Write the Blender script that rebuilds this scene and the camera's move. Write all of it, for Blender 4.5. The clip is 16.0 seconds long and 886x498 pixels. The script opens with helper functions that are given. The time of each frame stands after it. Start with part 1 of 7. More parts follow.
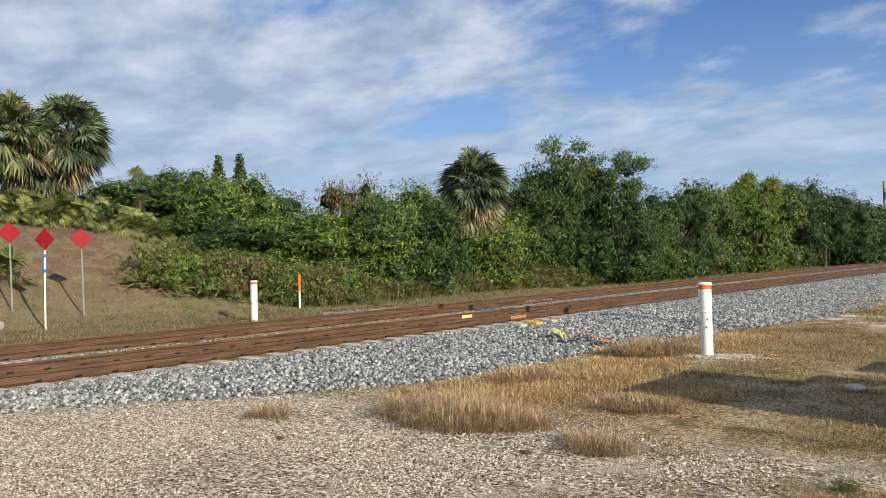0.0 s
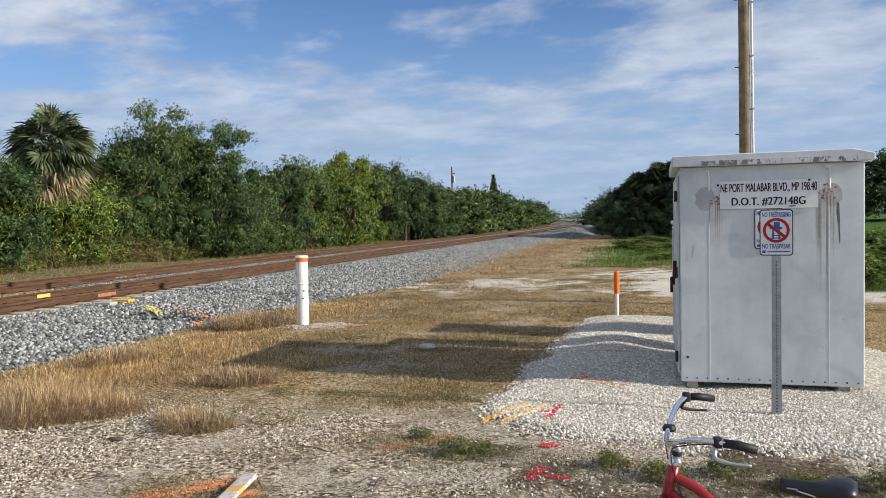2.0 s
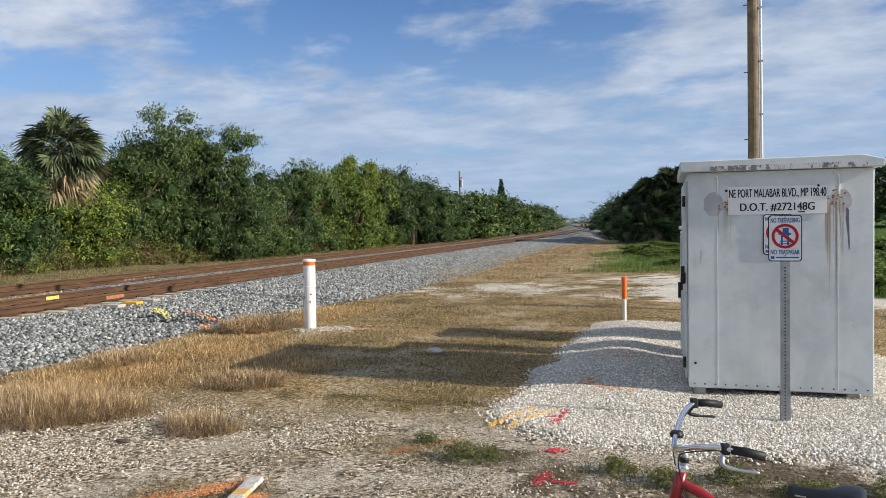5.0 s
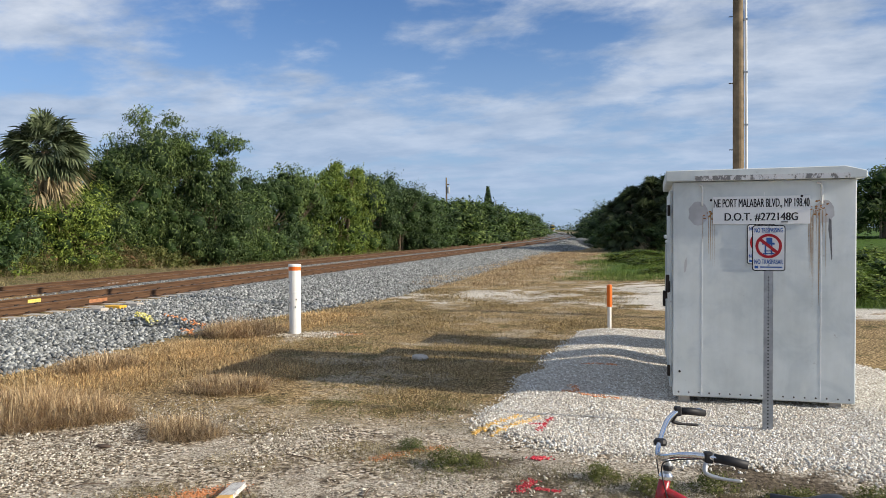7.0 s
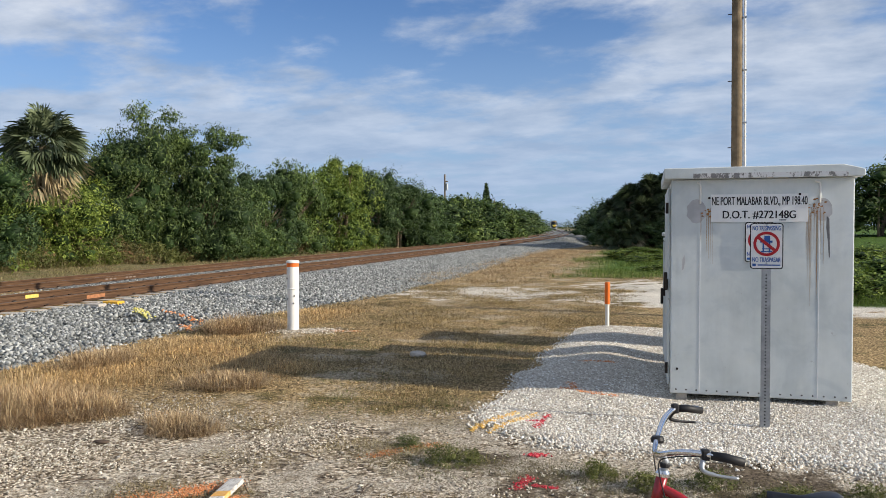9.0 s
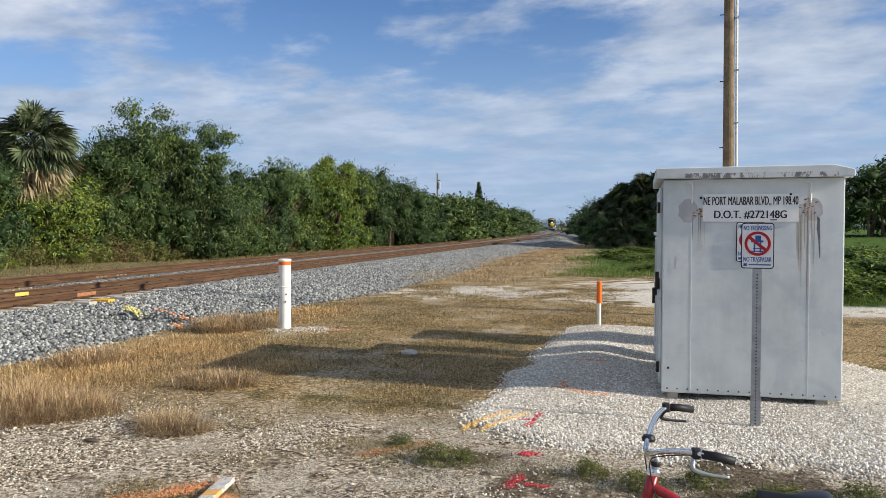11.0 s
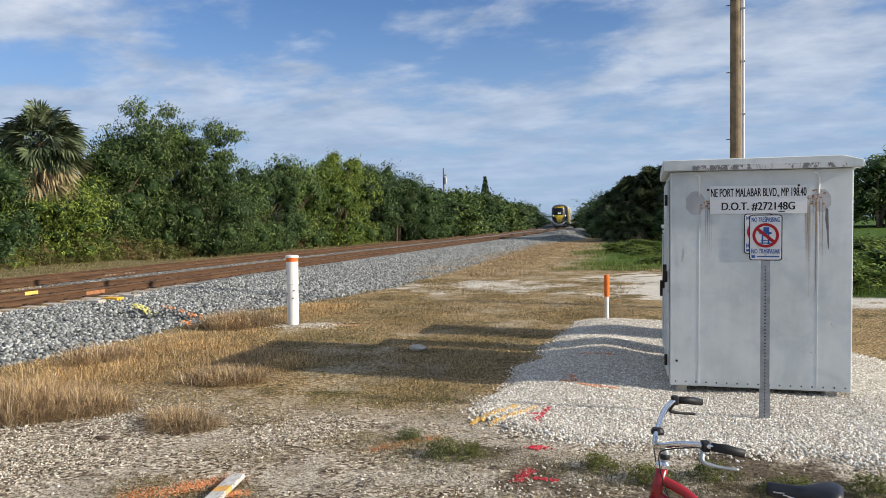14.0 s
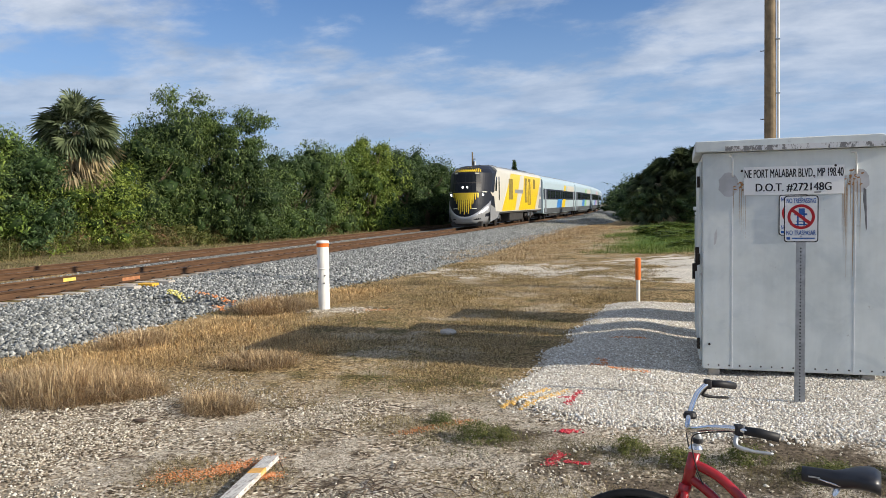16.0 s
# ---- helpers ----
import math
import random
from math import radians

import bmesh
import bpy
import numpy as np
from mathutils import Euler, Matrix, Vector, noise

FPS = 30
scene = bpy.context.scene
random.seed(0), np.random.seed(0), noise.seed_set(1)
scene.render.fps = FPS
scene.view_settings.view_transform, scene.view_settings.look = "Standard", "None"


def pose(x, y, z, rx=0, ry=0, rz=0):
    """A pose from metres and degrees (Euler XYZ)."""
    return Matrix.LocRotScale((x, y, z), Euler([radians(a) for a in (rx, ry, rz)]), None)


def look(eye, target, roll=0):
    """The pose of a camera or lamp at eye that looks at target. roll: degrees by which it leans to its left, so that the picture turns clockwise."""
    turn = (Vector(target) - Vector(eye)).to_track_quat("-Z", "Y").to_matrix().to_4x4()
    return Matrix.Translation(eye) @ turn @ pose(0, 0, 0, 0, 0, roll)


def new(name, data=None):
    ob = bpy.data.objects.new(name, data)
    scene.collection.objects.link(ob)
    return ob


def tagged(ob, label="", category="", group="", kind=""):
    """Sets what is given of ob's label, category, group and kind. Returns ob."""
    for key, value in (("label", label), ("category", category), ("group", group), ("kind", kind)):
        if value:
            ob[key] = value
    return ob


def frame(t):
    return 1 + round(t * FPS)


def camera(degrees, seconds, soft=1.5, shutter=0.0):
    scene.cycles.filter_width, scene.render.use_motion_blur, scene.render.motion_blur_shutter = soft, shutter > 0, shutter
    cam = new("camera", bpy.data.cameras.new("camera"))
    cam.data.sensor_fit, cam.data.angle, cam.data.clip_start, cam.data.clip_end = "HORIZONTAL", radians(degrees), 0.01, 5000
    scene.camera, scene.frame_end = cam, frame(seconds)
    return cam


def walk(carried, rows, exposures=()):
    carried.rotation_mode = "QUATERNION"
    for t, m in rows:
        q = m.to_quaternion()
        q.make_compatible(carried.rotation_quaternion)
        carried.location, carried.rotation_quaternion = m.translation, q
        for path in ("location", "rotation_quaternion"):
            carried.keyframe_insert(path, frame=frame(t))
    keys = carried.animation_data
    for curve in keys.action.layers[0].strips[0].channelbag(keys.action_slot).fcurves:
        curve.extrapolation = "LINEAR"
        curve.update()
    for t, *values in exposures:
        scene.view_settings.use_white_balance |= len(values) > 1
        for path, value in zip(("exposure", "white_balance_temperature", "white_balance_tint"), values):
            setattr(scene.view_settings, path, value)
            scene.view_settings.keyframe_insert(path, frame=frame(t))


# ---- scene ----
# Axes: y runs along the railway away from the camera, x to the right of it, the camera's own spot is the origin.
cam = camera(60.44, 16.0, soft=0.5)
EYE = 1.94
PATH = [
    (0.0, pose(0, 0, EYE, 90.60, 2.00, 45.25)),
    (0.5, pose(0, 0, EYE, 89.88, 1.33, 28.81)),
    (1.0, pose(0, 0, EYE, 89.02, 1.18, 19.88)),
    (1.5, pose(0, 0, EYE, 88.15, 1.12, 16.15)),
    (2.0, pose(0, 0, EYE, 87.77, 1.21, 15.75)),
    (2.5, pose(0, 0, EYE, 87.68, 1.25, 16.14)),
    (3.0, pose(0, 0, EYE, 87.67, 1.30, 16.46)),
    (5.5, pose(0, 0, EYE, 88.23, 0.71, 16.10)),
    (6.0, pose(0, 0, EYE, 88.36, 0.50, 15.67)),
    (6.5, pose(0, 0, EYE, 88.49, 0.39, 15.36)),
    (7.0, pose(0, 0, EYE, 88.57, 0.35, 15.29)),
    (7.5, pose(0, 0, EYE, 88.58, 0.27, 15.35)),
    (8.0, pose(0, 0, EYE, 88.51, 0.20, 15.37)),
    (8.5, pose(0, 0, EYE, 88.40, 0.15, 15.30)),
    (9.0, pose(0, 0, EYE, 88.33, 0.15, 15.16)),
    (11.5, pose(0, 0, EYE, 88.24, -0.09, 14.36)),
    (12.0, pose(0, 0, EYE, 88.29, -0.07, 14.12)),
    (12.5, pose(0, 0, EYE, 88.34, 0.05, 14.04)),
    (13.0, pose(0, 0, EYE, 88.37, 0.19, 14.13)),
    (13.5, pose(0, 0, EYE, 88.21, 0.36, 14.50)),
    (14.0, pose(0, 0, EYE, 87.86, 0.55, 15.09)),
    (14.5, pose(0, 0, EYE, 87.43, 0.77, 15.70)),
    (15.0, pose(0, 0, EYE, 87.09, 0.90, 16.22)),
    (15.5, pose(0, 0, EYE, 86.85, 1.00, 16.74)),
    (16.0, pose(0, 0, EYE, 86.71, 1.09, 17.29)),
]
walk(cam, PATH, exposures=((0.0, 0.24, 6390, 10), (16.0, 0.24, 6390, 10)))

# ---- light ----
SUN_AZ, SUN_EL = 93.6, 23.0          # degrees clockwise from +y, and above the horizon
sun_dir = Vector((math.sin(radians(SUN_AZ)) * math.cos(radians(SUN_EL)),
                  math.cos(radians(SUN_AZ)) * math.cos(radians(SUN_EL)), math.sin(radians(SUN_EL))))
sun = new("sun", bpy.data.lights.new("sun", "SUN"))
sun.data.energy, sun.data.angle, sun.data.color = 5.0, radians(0.55), (1.0, 0.90, 0.74)
sun.matrix_world = look(sun_dir * 50, (0, 0, 0))


def sky_world():
    world = bpy.data.worlds.new("sky")
    scene.world = world
    world.use_nodes = True
    nt = world.node_tree
    nt.nodes.clear()
    N, L = nt.nodes.new, nt.links.new

    def math_node(op, a, b=None, clamp=False):
        m = N("ShaderNodeMath")
        m.operation, m.use_clamp = op, clamp
        for k, v in enumerate((a, b)):
            if v is None:
                continue
            if isinstance(v, (int, float)):
                m.inputs[k].default_value = v
            else:
                L(v, m.inputs[k])
        return m.outputs[0]

    sky = N("ShaderNodeTexSky")
    sky.sky_type, sky.sun_disc = "NISHITA", False
    sky.sun_elevation, sky.sun_rotation = radians(SUN_EL), radians(SUN_AZ)
    sky.air_density, sky.dust_density, sky.ozone_density = 1.0, 0.4, 2.5
    co = N("ShaderNodeTexCoord")
    sep = N("ShaderNodeSeparateXYZ")
    L(co.outputs["Generated"], sep.inputs[0])
    up = math_node("ADD", math_node("MAXIMUM", sep.outputs[2], 0.0), 0.17)
    cx, cy = math_node("DIVIDE", sep.outputs[0], up), math_node("DIVIDE", sep.outputs[1], up)
    flat = N("ShaderNodeCombineXYZ")
    L(cx, flat.inputs[0]), L(cy, flat.inputs[1])

    def cloud(scale, rot, stretch, detail, rough, shift):
        mp = N("ShaderNodeMapping")
        mp.inputs["Rotation"].default_value = (0, 0, radians(rot))
        mp.inputs["Scale"].default_value = (1, stretch, 1)
        mp.inputs["Location"].default_value = shift
        L(flat.outputs[0], mp.inputs[0])
        n = N("ShaderNodeTexNoise")
        n.inputs["Scale"].default_value, n.inputs["Detail"].default_value = scale, detail
        n.inputs["Roughness"].default_value, n.inputs["Distortion"].default_value = rough, 0.1
        L(mp.outputs[0], n.inputs["Vector"])
        return n.outputs["Fac"]

    big = cloud(0.75, 25, 1.25, 3, 0.5, (1.3, 0.4, 0))
    fine = cloud(2.6, 60, 1.15, 9, 0.58, (4.0, 2.0, 0))
    shade = cloud(2.6, 10, 1.3, 8, 0.58, (7.3, 1.0, 0))
    dens = math_node("ADD", math_node("MULTIPLY", big, 0.95), math_node("MULTIPLY", fine, 1.0))
    # a wide gap in the clouds up the line, and thicker cover behind the hedge
    gap = N("ShaderNodeVectorMath")
    gap.operation = "DOT_PRODUCT"
    gap.inputs[1].default_value = (-0.31, 0.89, 0.33)
    L(co.outputs["Generated"], gap.inputs[0])
    hole = N("ShaderNodeMapRange")
    hole.interpolation_type = "SMOOTHSTEP"
    hole.inputs["From Min"].default_value, hole.inputs["From Max"].default_value = 0.93, 0.995
    hole.inputs["To Max"].default_value = 0.12
    L(gap.outputs["Value"], hole.inputs["Value"])
    dens = math_node("SUBTRACT", dens, hole.outputs[0])
    # blue windows and thicker banks: bearing, elevation, half widths (degrees), strength
    bearing = math_node("MULTIPLY", math_node("ARCTAN2", sep.outputs[0], sep.outputs[1]), 57.2958)
    rise = math_node("MULTIPLY", math_node("ARCSINE", sep.outputs[2]), 57.2958)
    for az, el, wa, we, k in ((-10.0, 12.5, 9.0, 2.2, -0.12), (-27.0, 14.5, 9.0, 3.0, -0.07), (-40.0, 11.5, 4.0, 2.0, -0.13), (4.0, 13.0, 9.0, 5.0, 0.12), (-43.0, 9.0, 7.0, 6.0, 0.05), (-22.0, 8.5, 10.0, 1.8, 0.10), (-12.0, 6.5, 12.0, 1.6, 0.10), (-66.0, 10.0, 14.0, 7.0, 0.10)):
        da = math_node("POWER", math_node("ABSOLUTE", math_node("DIVIDE", math_node("SUBTRACT", bearing, az), wa)), 2.0)
        de = math_node("POWER", math_node("ABSOLUTE", math_node("DIVIDE", math_node("SUBTRACT", rise, el), we)), 2.0)
        bell = math_node("EXPONENT", math_node("MULTIPLY", math_node("ADD", da, de), -1.0))
        dens = math_node("ADD", dens, math_node("MULTIPLY", bell, k))
    dens = math_node("ADD", dens, math_node("MULTIPLY", sep.outputs[0], -0.07))
    cover = N("ShaderNodeMapRange")
    cover.interpolation_type = "SMOOTHSTEP"
    cover.inputs["From Min"].default_value, cover.inputs["From Max"].default_value = 0.78, 1.08
    cover.inputs["To Max"].default_value = 0.93
    L(dens, cover.inputs["Value"])
    tone = N("ShaderNodeValToRGB")
    tone.color_ramp.elements[0].position, tone.color_ramp.elements[0].color = 0.36, (3.1, 3.8, 5.0, 1)
    tone.color_ramp.elements[1].position, tone.color_ramp.elements[1].color = 0.66, (6.4, 6.8, 7.5, 1)
    L(shade, tone.inputs[0])
    blue = N("ShaderNodeMix")
    blue.data_type, blue.blend_type = "RGBA", "MULTIPLY"
    blue.inputs["Factor"].default_value = 1.0
    blue.inputs["B"].default_value = (0.72, 0.88, 1.14, 1)
    L(sky.outputs[0], blue.inputs["A"])
    mix = N("ShaderNodeMix")
    mix.data_type = "RGBA"
    L(cover.outputs[0], mix.inputs["Factor"])
    L(blue.outputs["Result"], mix.inputs["A"]), L(tone.outputs[0], mix.inputs["B"])
    haze = N("ShaderNodeMapRange")
    haze.interpolation_type = "SMOOTHSTEP"
    haze.inputs["From Min"].default_value, haze.inputs["From Max"].default_value = 0.30, 0.0
    haze.inputs["To Max"].default_value = 0.80
    L(sep.outputs[2], haze.inputs["Value"])
    low = N("ShaderNodeMix")
    low.data_type = "RGBA"
    low.inputs["B"].default_value = (3.3, 4.5, 6.4, 1)
    L(haze.outputs[0], low.inputs["Factor"]), L(mix.outputs["Result"], low.inputs["A"])
    bg = N("ShaderNodeBackground")
    bg.inputs["Strength"].default_value = 0.094
    L(low.outputs["Result"], bg.inputs["Color"])
    out = N("ShaderNodeOutputWorld")
    L(bg.outputs[0], out.inputs["Surface"])


sky_world()


# ---- materials ----
class Mat:
    """A small wrapper to write node materials in few lines."""

    def __init__(self, name, rough=0.8, metal=0.0, spec=0.3):
        self.m = bpy.data.materials.new(name)
        self.m.use_nodes = True
        self.nt = self.m.node_tree
        self.b = self.nt.nodes["Principled BSDF"]
        self.b.inputs["Roughness"].default_value = rough
        self.b.inputs["Metallic"].default_value = metal
        self.b.inputs["Specular IOR Level"].default_value = spec
        self.co = self.nt.nodes.new("ShaderNodeTexCoord").outputs["Object"]

    def link(self, a, b):
        self.nt.links.new(a, b)

    def noise(self, scale, detail=4, rough=0.55, vec=None, stretch=None, distort=0.0):
        n = self.nt.nodes.new("ShaderNodeTexNoise")
        n.inputs["Scale"].default_value, n.inputs["Detail"].default_value = scale, detail
        n.inputs["Roughness"].default_value, n.inputs["Distortion"].default_value = rough, distort
        src = vec or self.co
        if stretch:
            mp = self.nt.nodes.new("ShaderNodeMapping")
            mp.inputs["Scale"].default_value = stretch
            self.link(src, mp.inputs[0])
            src = mp.outputs[0]
        self.link(src, n.inputs["Vector"])
        return n.outputs["Fac"]

    def world_pos(self):
        return self.nt.nodes.new("ShaderNodeNewGeometry").outputs["Position"]

    def island(self):
        return self.nt.nodes.new("ShaderNodeNewGeometry").outputs["Random Per Island"]

    def rand(self):
        return self.nt.nodes.new("ShaderNodeObjectInfo").outputs["Random"]

    def ramp(self, fac, *stops):
        r = self.nt.nodes.new("ShaderNodeValToRGB")
        e = r.color_ramp.elements
        while len(e) < len(stops):
            e.new(0.5)
        for k, (p, col) in enumerate(stops):
            e[k].position = p
            e[k].color = (*col, 1) if len(col) == 3 else col
        self.link(fac, r.inputs[0])
        return r.outputs[0]

    def mix(self, fac, a, b, mode="MIX"):
        n = self.nt.nodes.new("ShaderNodeMix")
        n.data_type, n.blend_type = "RGBA", mode
        for key, v in (("Factor", fac), ("A", a), ("B", b)):
            if isinstance(v, (int, float)):
                n.inputs[key].default_value = v
            elif isinstance(v, tuple):
                n.inputs[key].default_value = (*v, 1)
            else:
                self.link(v, n.inputs[key])
        return n.outputs["Result"]

    def step(self, v, lo, hi):
        n = self.nt.nodes.new("ShaderNodeMapRange")
        n.interpolation_type = "SMOOTHSTEP"
        n.inputs["From Min"].default_value, n.inputs["From Max"].default_value = lo, hi
        self.link(v, n.inputs["Value"])
        return n.outputs[0]

    def calc(self, op, a, b=0.0):
        n = self.nt.nodes.new("ShaderNodeMath")
        n.operation = op
        for k, v in enumerate((a, b)):
            if isinstance(v, (int, float)):
                n.inputs[k].default_value = v
            else:
                self.link(v, n.inputs[k])
        return n.outputs[0]

    def xyz(self, vec):
        n = self.nt.nodes.new("ShaderNodeSeparateXYZ")
        self.link(vec, n.inputs[0])
        return n.outputs

    def colour(self, sock):
        if isinstance(sock, tuple):
            self.b.inputs["Base Color"].default_value = (*sock, 1)
        else:
            self.link(sock, self.b.inputs["Base Color"])
        return self

    def rough(self, sock):
        self.link(sock, self.b.inputs["Roughness"])
        return self

    def bump(self, height, strength=0.4, dist=0.02):
        n = self.nt.nodes.new("ShaderNodeBump")
        n.inputs["Strength"].default_value, n.inputs["Distance"].default_value = strength, dist
        self.link(height, n.inputs["Height"])
        self.link(n.outputs[0], self.b.inputs["Normal"])
        return self


def plain(name, col, rough=0.6, metal=0.0, vary=0.15, scale=8.0, spec=0.3, bump=0.0):
    """Paint or metal of one colour with a slight blotch and grain."""
    M = Mat(name, rough, metal, spec)
    n = M.noise(scale, 5)
    lo = tuple(c * (1 - vary) for c in col)
    hi = tuple(min(1, c * (1 + vary)) for c in col)
    M.colour(M.ramp(n, (0.3, lo), (0.7, hi)))
    if bump:
        M.bump(M.noise(scale * 6, 4), bump, 0.01)
    return M.m


def glow(name, col, power):
    m = bpy.data.materials.new(name)
    m.use_nodes = True
    b = m.node_tree.nodes["Principled BSDF"]
    b.inputs["Base Color"].default_value = (*col, 1)
    b.inputs["Emission Color"].default_value = (*col, 1)
    b.inputs["Emission Strength"].default_value = power
    return m


def leaf_material(name, dark, mid, light, brown=None, brown_at=0.9, rough=0.62):
    """Leaves: tone differs from leaf to leaf and from clump to clump, some light passes through."""
    M = Mat(name, rough, 0.0, 0.2)
    col = M.ramp(M.island(), (0.0, dark), (0.55, mid), (1.0, light))
    clump = M.noise(0.9, 3)
    col = M.mix(0.75, col, M.ramp(clump, (0.3, (0.66, 0.70, 0.70)), (0.7, (1.22, 1.20, 1.05))), "MULTIPLY")
    tint = M.ramp(M.rand(), (0.0, (0.82, 0.92, 0.98)), (0.5, (1.0, 1.0, 1.0)), (1.0, (1.14, 1.08, 0.88)))
    col = M.mix(0.8, col, tint, "MULTIPLY")
    if brown:
        pick = M.step(M.noise(1.7, 4), brown_at - 0.05, brown_at + 0.03)
        col = M.mix(pick, col, brown)
    M.colour(col)
    tr = M.nt.nodes.new("ShaderNodeBsdfTranslucent")
    M.link(col, tr.inputs[0])
    add = M.nt.nodes.new("ShaderNodeMixShader")
    add.inputs[0].default_value = 0.16
    M.link(M.b.outputs[0], add.inputs[1]), M.link(tr.outputs[0], add.inputs[2])
    M.link(add.outputs[0], M.nt.nodes["Material Output"].inputs["Surface"])
    return M.m


def ground_material():
    M = Mat("ground", 0.95, 0.0, 0.15)
    P = M.world_pos()
    x, y, z = M.xyz(P)
    big, mid, fine = M.noise(0.35, 5, 0.6, P), M.noise(1.6, 6, 0.65, P), M.noise(26, 5, 0.7, P)
    grit = M.noise(38, 4, 0.7, P)
    # crushed shell and sand near the road, with pale chips
    vor = M.nt.nodes.new("ShaderNodeTexVoronoi")
    vor.inputs["Scale"].default_value = 36
    M.link(P, vor.inputs["Vector"])
    chip = M.xyz(vor.outputs["Color"])[0]
    shell = M.ramp(chip, (0.0, (0.06, 0.042, 0.027)), (0.35, (0.32, 0.255, 0.18)), (0.75, (0.64, 0.555, 0.43)), (1.0, (0.88, 0.82, 0.70)))
    shell = M.mix(0.7, shell, M.ramp(grit, (0.40, (0.34, 0.31, 0.28)), (0.58, (1.30, 1.28, 1.24))), "MULTIPLY")
    grain = M.nt.nodes.new("ShaderNodeTexVoronoi")
    grain.inputs["Scale"].default_value = 85
    M.link(P, grain.inputs["Vector"])
    sandy = M.ramp(M.xyz(grain.outputs["Color"])[0], (0.0, (0.12, 0.095, 0.066)), (0.45, (0.44, 0.375, 0.29)), (1.0, (0.82, 0.745, 0.62)))
    shell = M.mix(M.step(M.calc("ADD", mid, M.calc("MULTIPLY", x, 0.035)), 0.36, 0.52), shell, sandy)
    loam = M.calc("ADD", M.noise(0.9, 6, 0.7, P), M.calc("ADD", M.calc("MULTIPLY", M.calc("ADD", 5.2, M.calc("ABSOLUTE", M.calc("SUBTRACT", y, 5.2))), -0.035), M.calc("MULTIPLY", M.calc("ADD", 0.3, M.calc("ABSOLUTE", M.calc("SUBTRACT", x, 0.3))), -0.032)))
    shell = M.mix(M.step(loam, 0.23, 0.31), shell, M.ramp(fine, (0.36, (0.035, 0.026, 0.018)), (0.62, (0.22, 0.175, 0.125))))
    shell = M.mix(M.step(mid, 0.58, 0.76), shell, M.ramp(fine, (0.38, (0.17, 0.125, 0.08)), (0.62, (0.52, 0.435, 0.32))))
    # dry, mown grass
    dry = M.ramp(fine, (0.38, (0.045, 0.033, 0.016)), (0.5, (0.30, 0.205, 0.095)), (0.64, (0.72, 0.54, 0.30)))
    dry = M.mix(M.step(mid, 0.50, 0.62), dry, M.ramp(fine, (0.40, (0.04, 0.036, 0.014)), (0.60, (0.27, 0.21, 0.09))))
    green = M.ramp(fine, (0.32, (0.025, 0.055, 0.008)), (0.55, (0.085, 0.16, 0.024)), (0.72, (0.19, 0.27, 0.06)))
    far = M.ramp(fine, (0.34, (0.075, 0.064, 0.032)), (0.52, (0.22, 0.18, 0.095)), (0.68, (0.40, 0.33, 0.19)))
    far = M.mix(M.step(mid, 0.48, 0.68), far, M.ramp(fine, (0.36, (0.05, 0.065, 0.02)), (0.64, (0.19, 0.20, 0.075))))
    wob = M.calc("MULTIPLY", M.calc("SUBTRACT", mid, 0.5), 3.2)
    # dry grass starts a few metres ahead of the camera, nearer beside the track
    edge = M.calc("ADD", M.calc("ADD", y, M.calc("MULTIPLY", x, -0.12)), wob)
    col = M.mix(M.step(edge, 7.1, 8.3), shell, dry)
    worn = M.calc("ADD", M.noise(0.7, 6, 0.68, P), M.calc("MULTIPLY", M.calc("ABSOLUTE", M.calc("ADD", x, 3.4)), -0.03))
    bare = M.ramp(fine, (0.36, (0.16, 0.12, 0.075)), (0.52, (0.42, 0.34, 0.23)), (0.66, (0.70, 0.61, 0.46)))
    col = M.mix(M.calc("MULTIPLY", M.step(worn, 0.48, 0.58), M.step(edge, 6.5, 8.0)), col, bare)
    # bare sandy patches where a track crosses the verge
    drift = M.calc("MULTIPLY", M.calc("SUBTRACT", big, 0.5), 16.0)
    sand = M.ramp(grit, (0.36, (0.38, 0.33, 0.265)), (0.60, (0.88, 0.83, 0.73)))
    for cx, cy, rx, ry in ((2.2, 25.2, 4.2, 4.0), (0.6, 21.2, 2.4, 2.4), (-4.8, 21.8, 2.9, 2.4), (-1.6, 20.6, 1.2, 0.9)):
        ex = M.calc("POWER", M.calc("ABSOLUTE", M.calc("DIVIDE", M.calc("SUBTRACT", x, cx), rx)), 2.0)
        ey = M.calc("POWER", M.calc("ABSOLUTE", M.calc("DIVIDE", M.calc("SUBTRACT", y, cy), ry)), 2.0)
        e = M.calc("ADD", M.calc("ADD", ex, ey), M.calc("MULTIPLY", M.calc("SUBTRACT", mid, 0.5), 5.0))
        col = M.mix(M.step(e, 1.0, 0.45), col, sand)
    g1 = M.calc("MULTIPLY", M.step(M.calc("ADD", y, M.calc("ADD", drift, M.calc("MULTIPLY", wob, 1.5))), 29, 34), M.step(M.calc("ADD", x, wob), -3.6, -1.6))
    green = M.mix(M.step(mid, 0.5, 0.66), green, (0.05, 0.075, 0.02))
    col = M.mix(g1, col, green)
    lane = M.step(M.calc("ADD", x, M.calc("MULTIPLY", wob, 0.4)), 2.2, 3.2)
    col = M.mix(M.calc("MULTIPLY", M.calc("MULTIPLY", lane, M.step(mid, 0.36, 0.5)), M.step(M.calc("ADD", y, M.calc("MULTIPLY", wob, 0.8)), 17.4, 18.6)), col, M.ramp(grit, (0.36, (0.42, 0.375, 0.31)), (0.60, (0.88, 0.83, 0.74))))
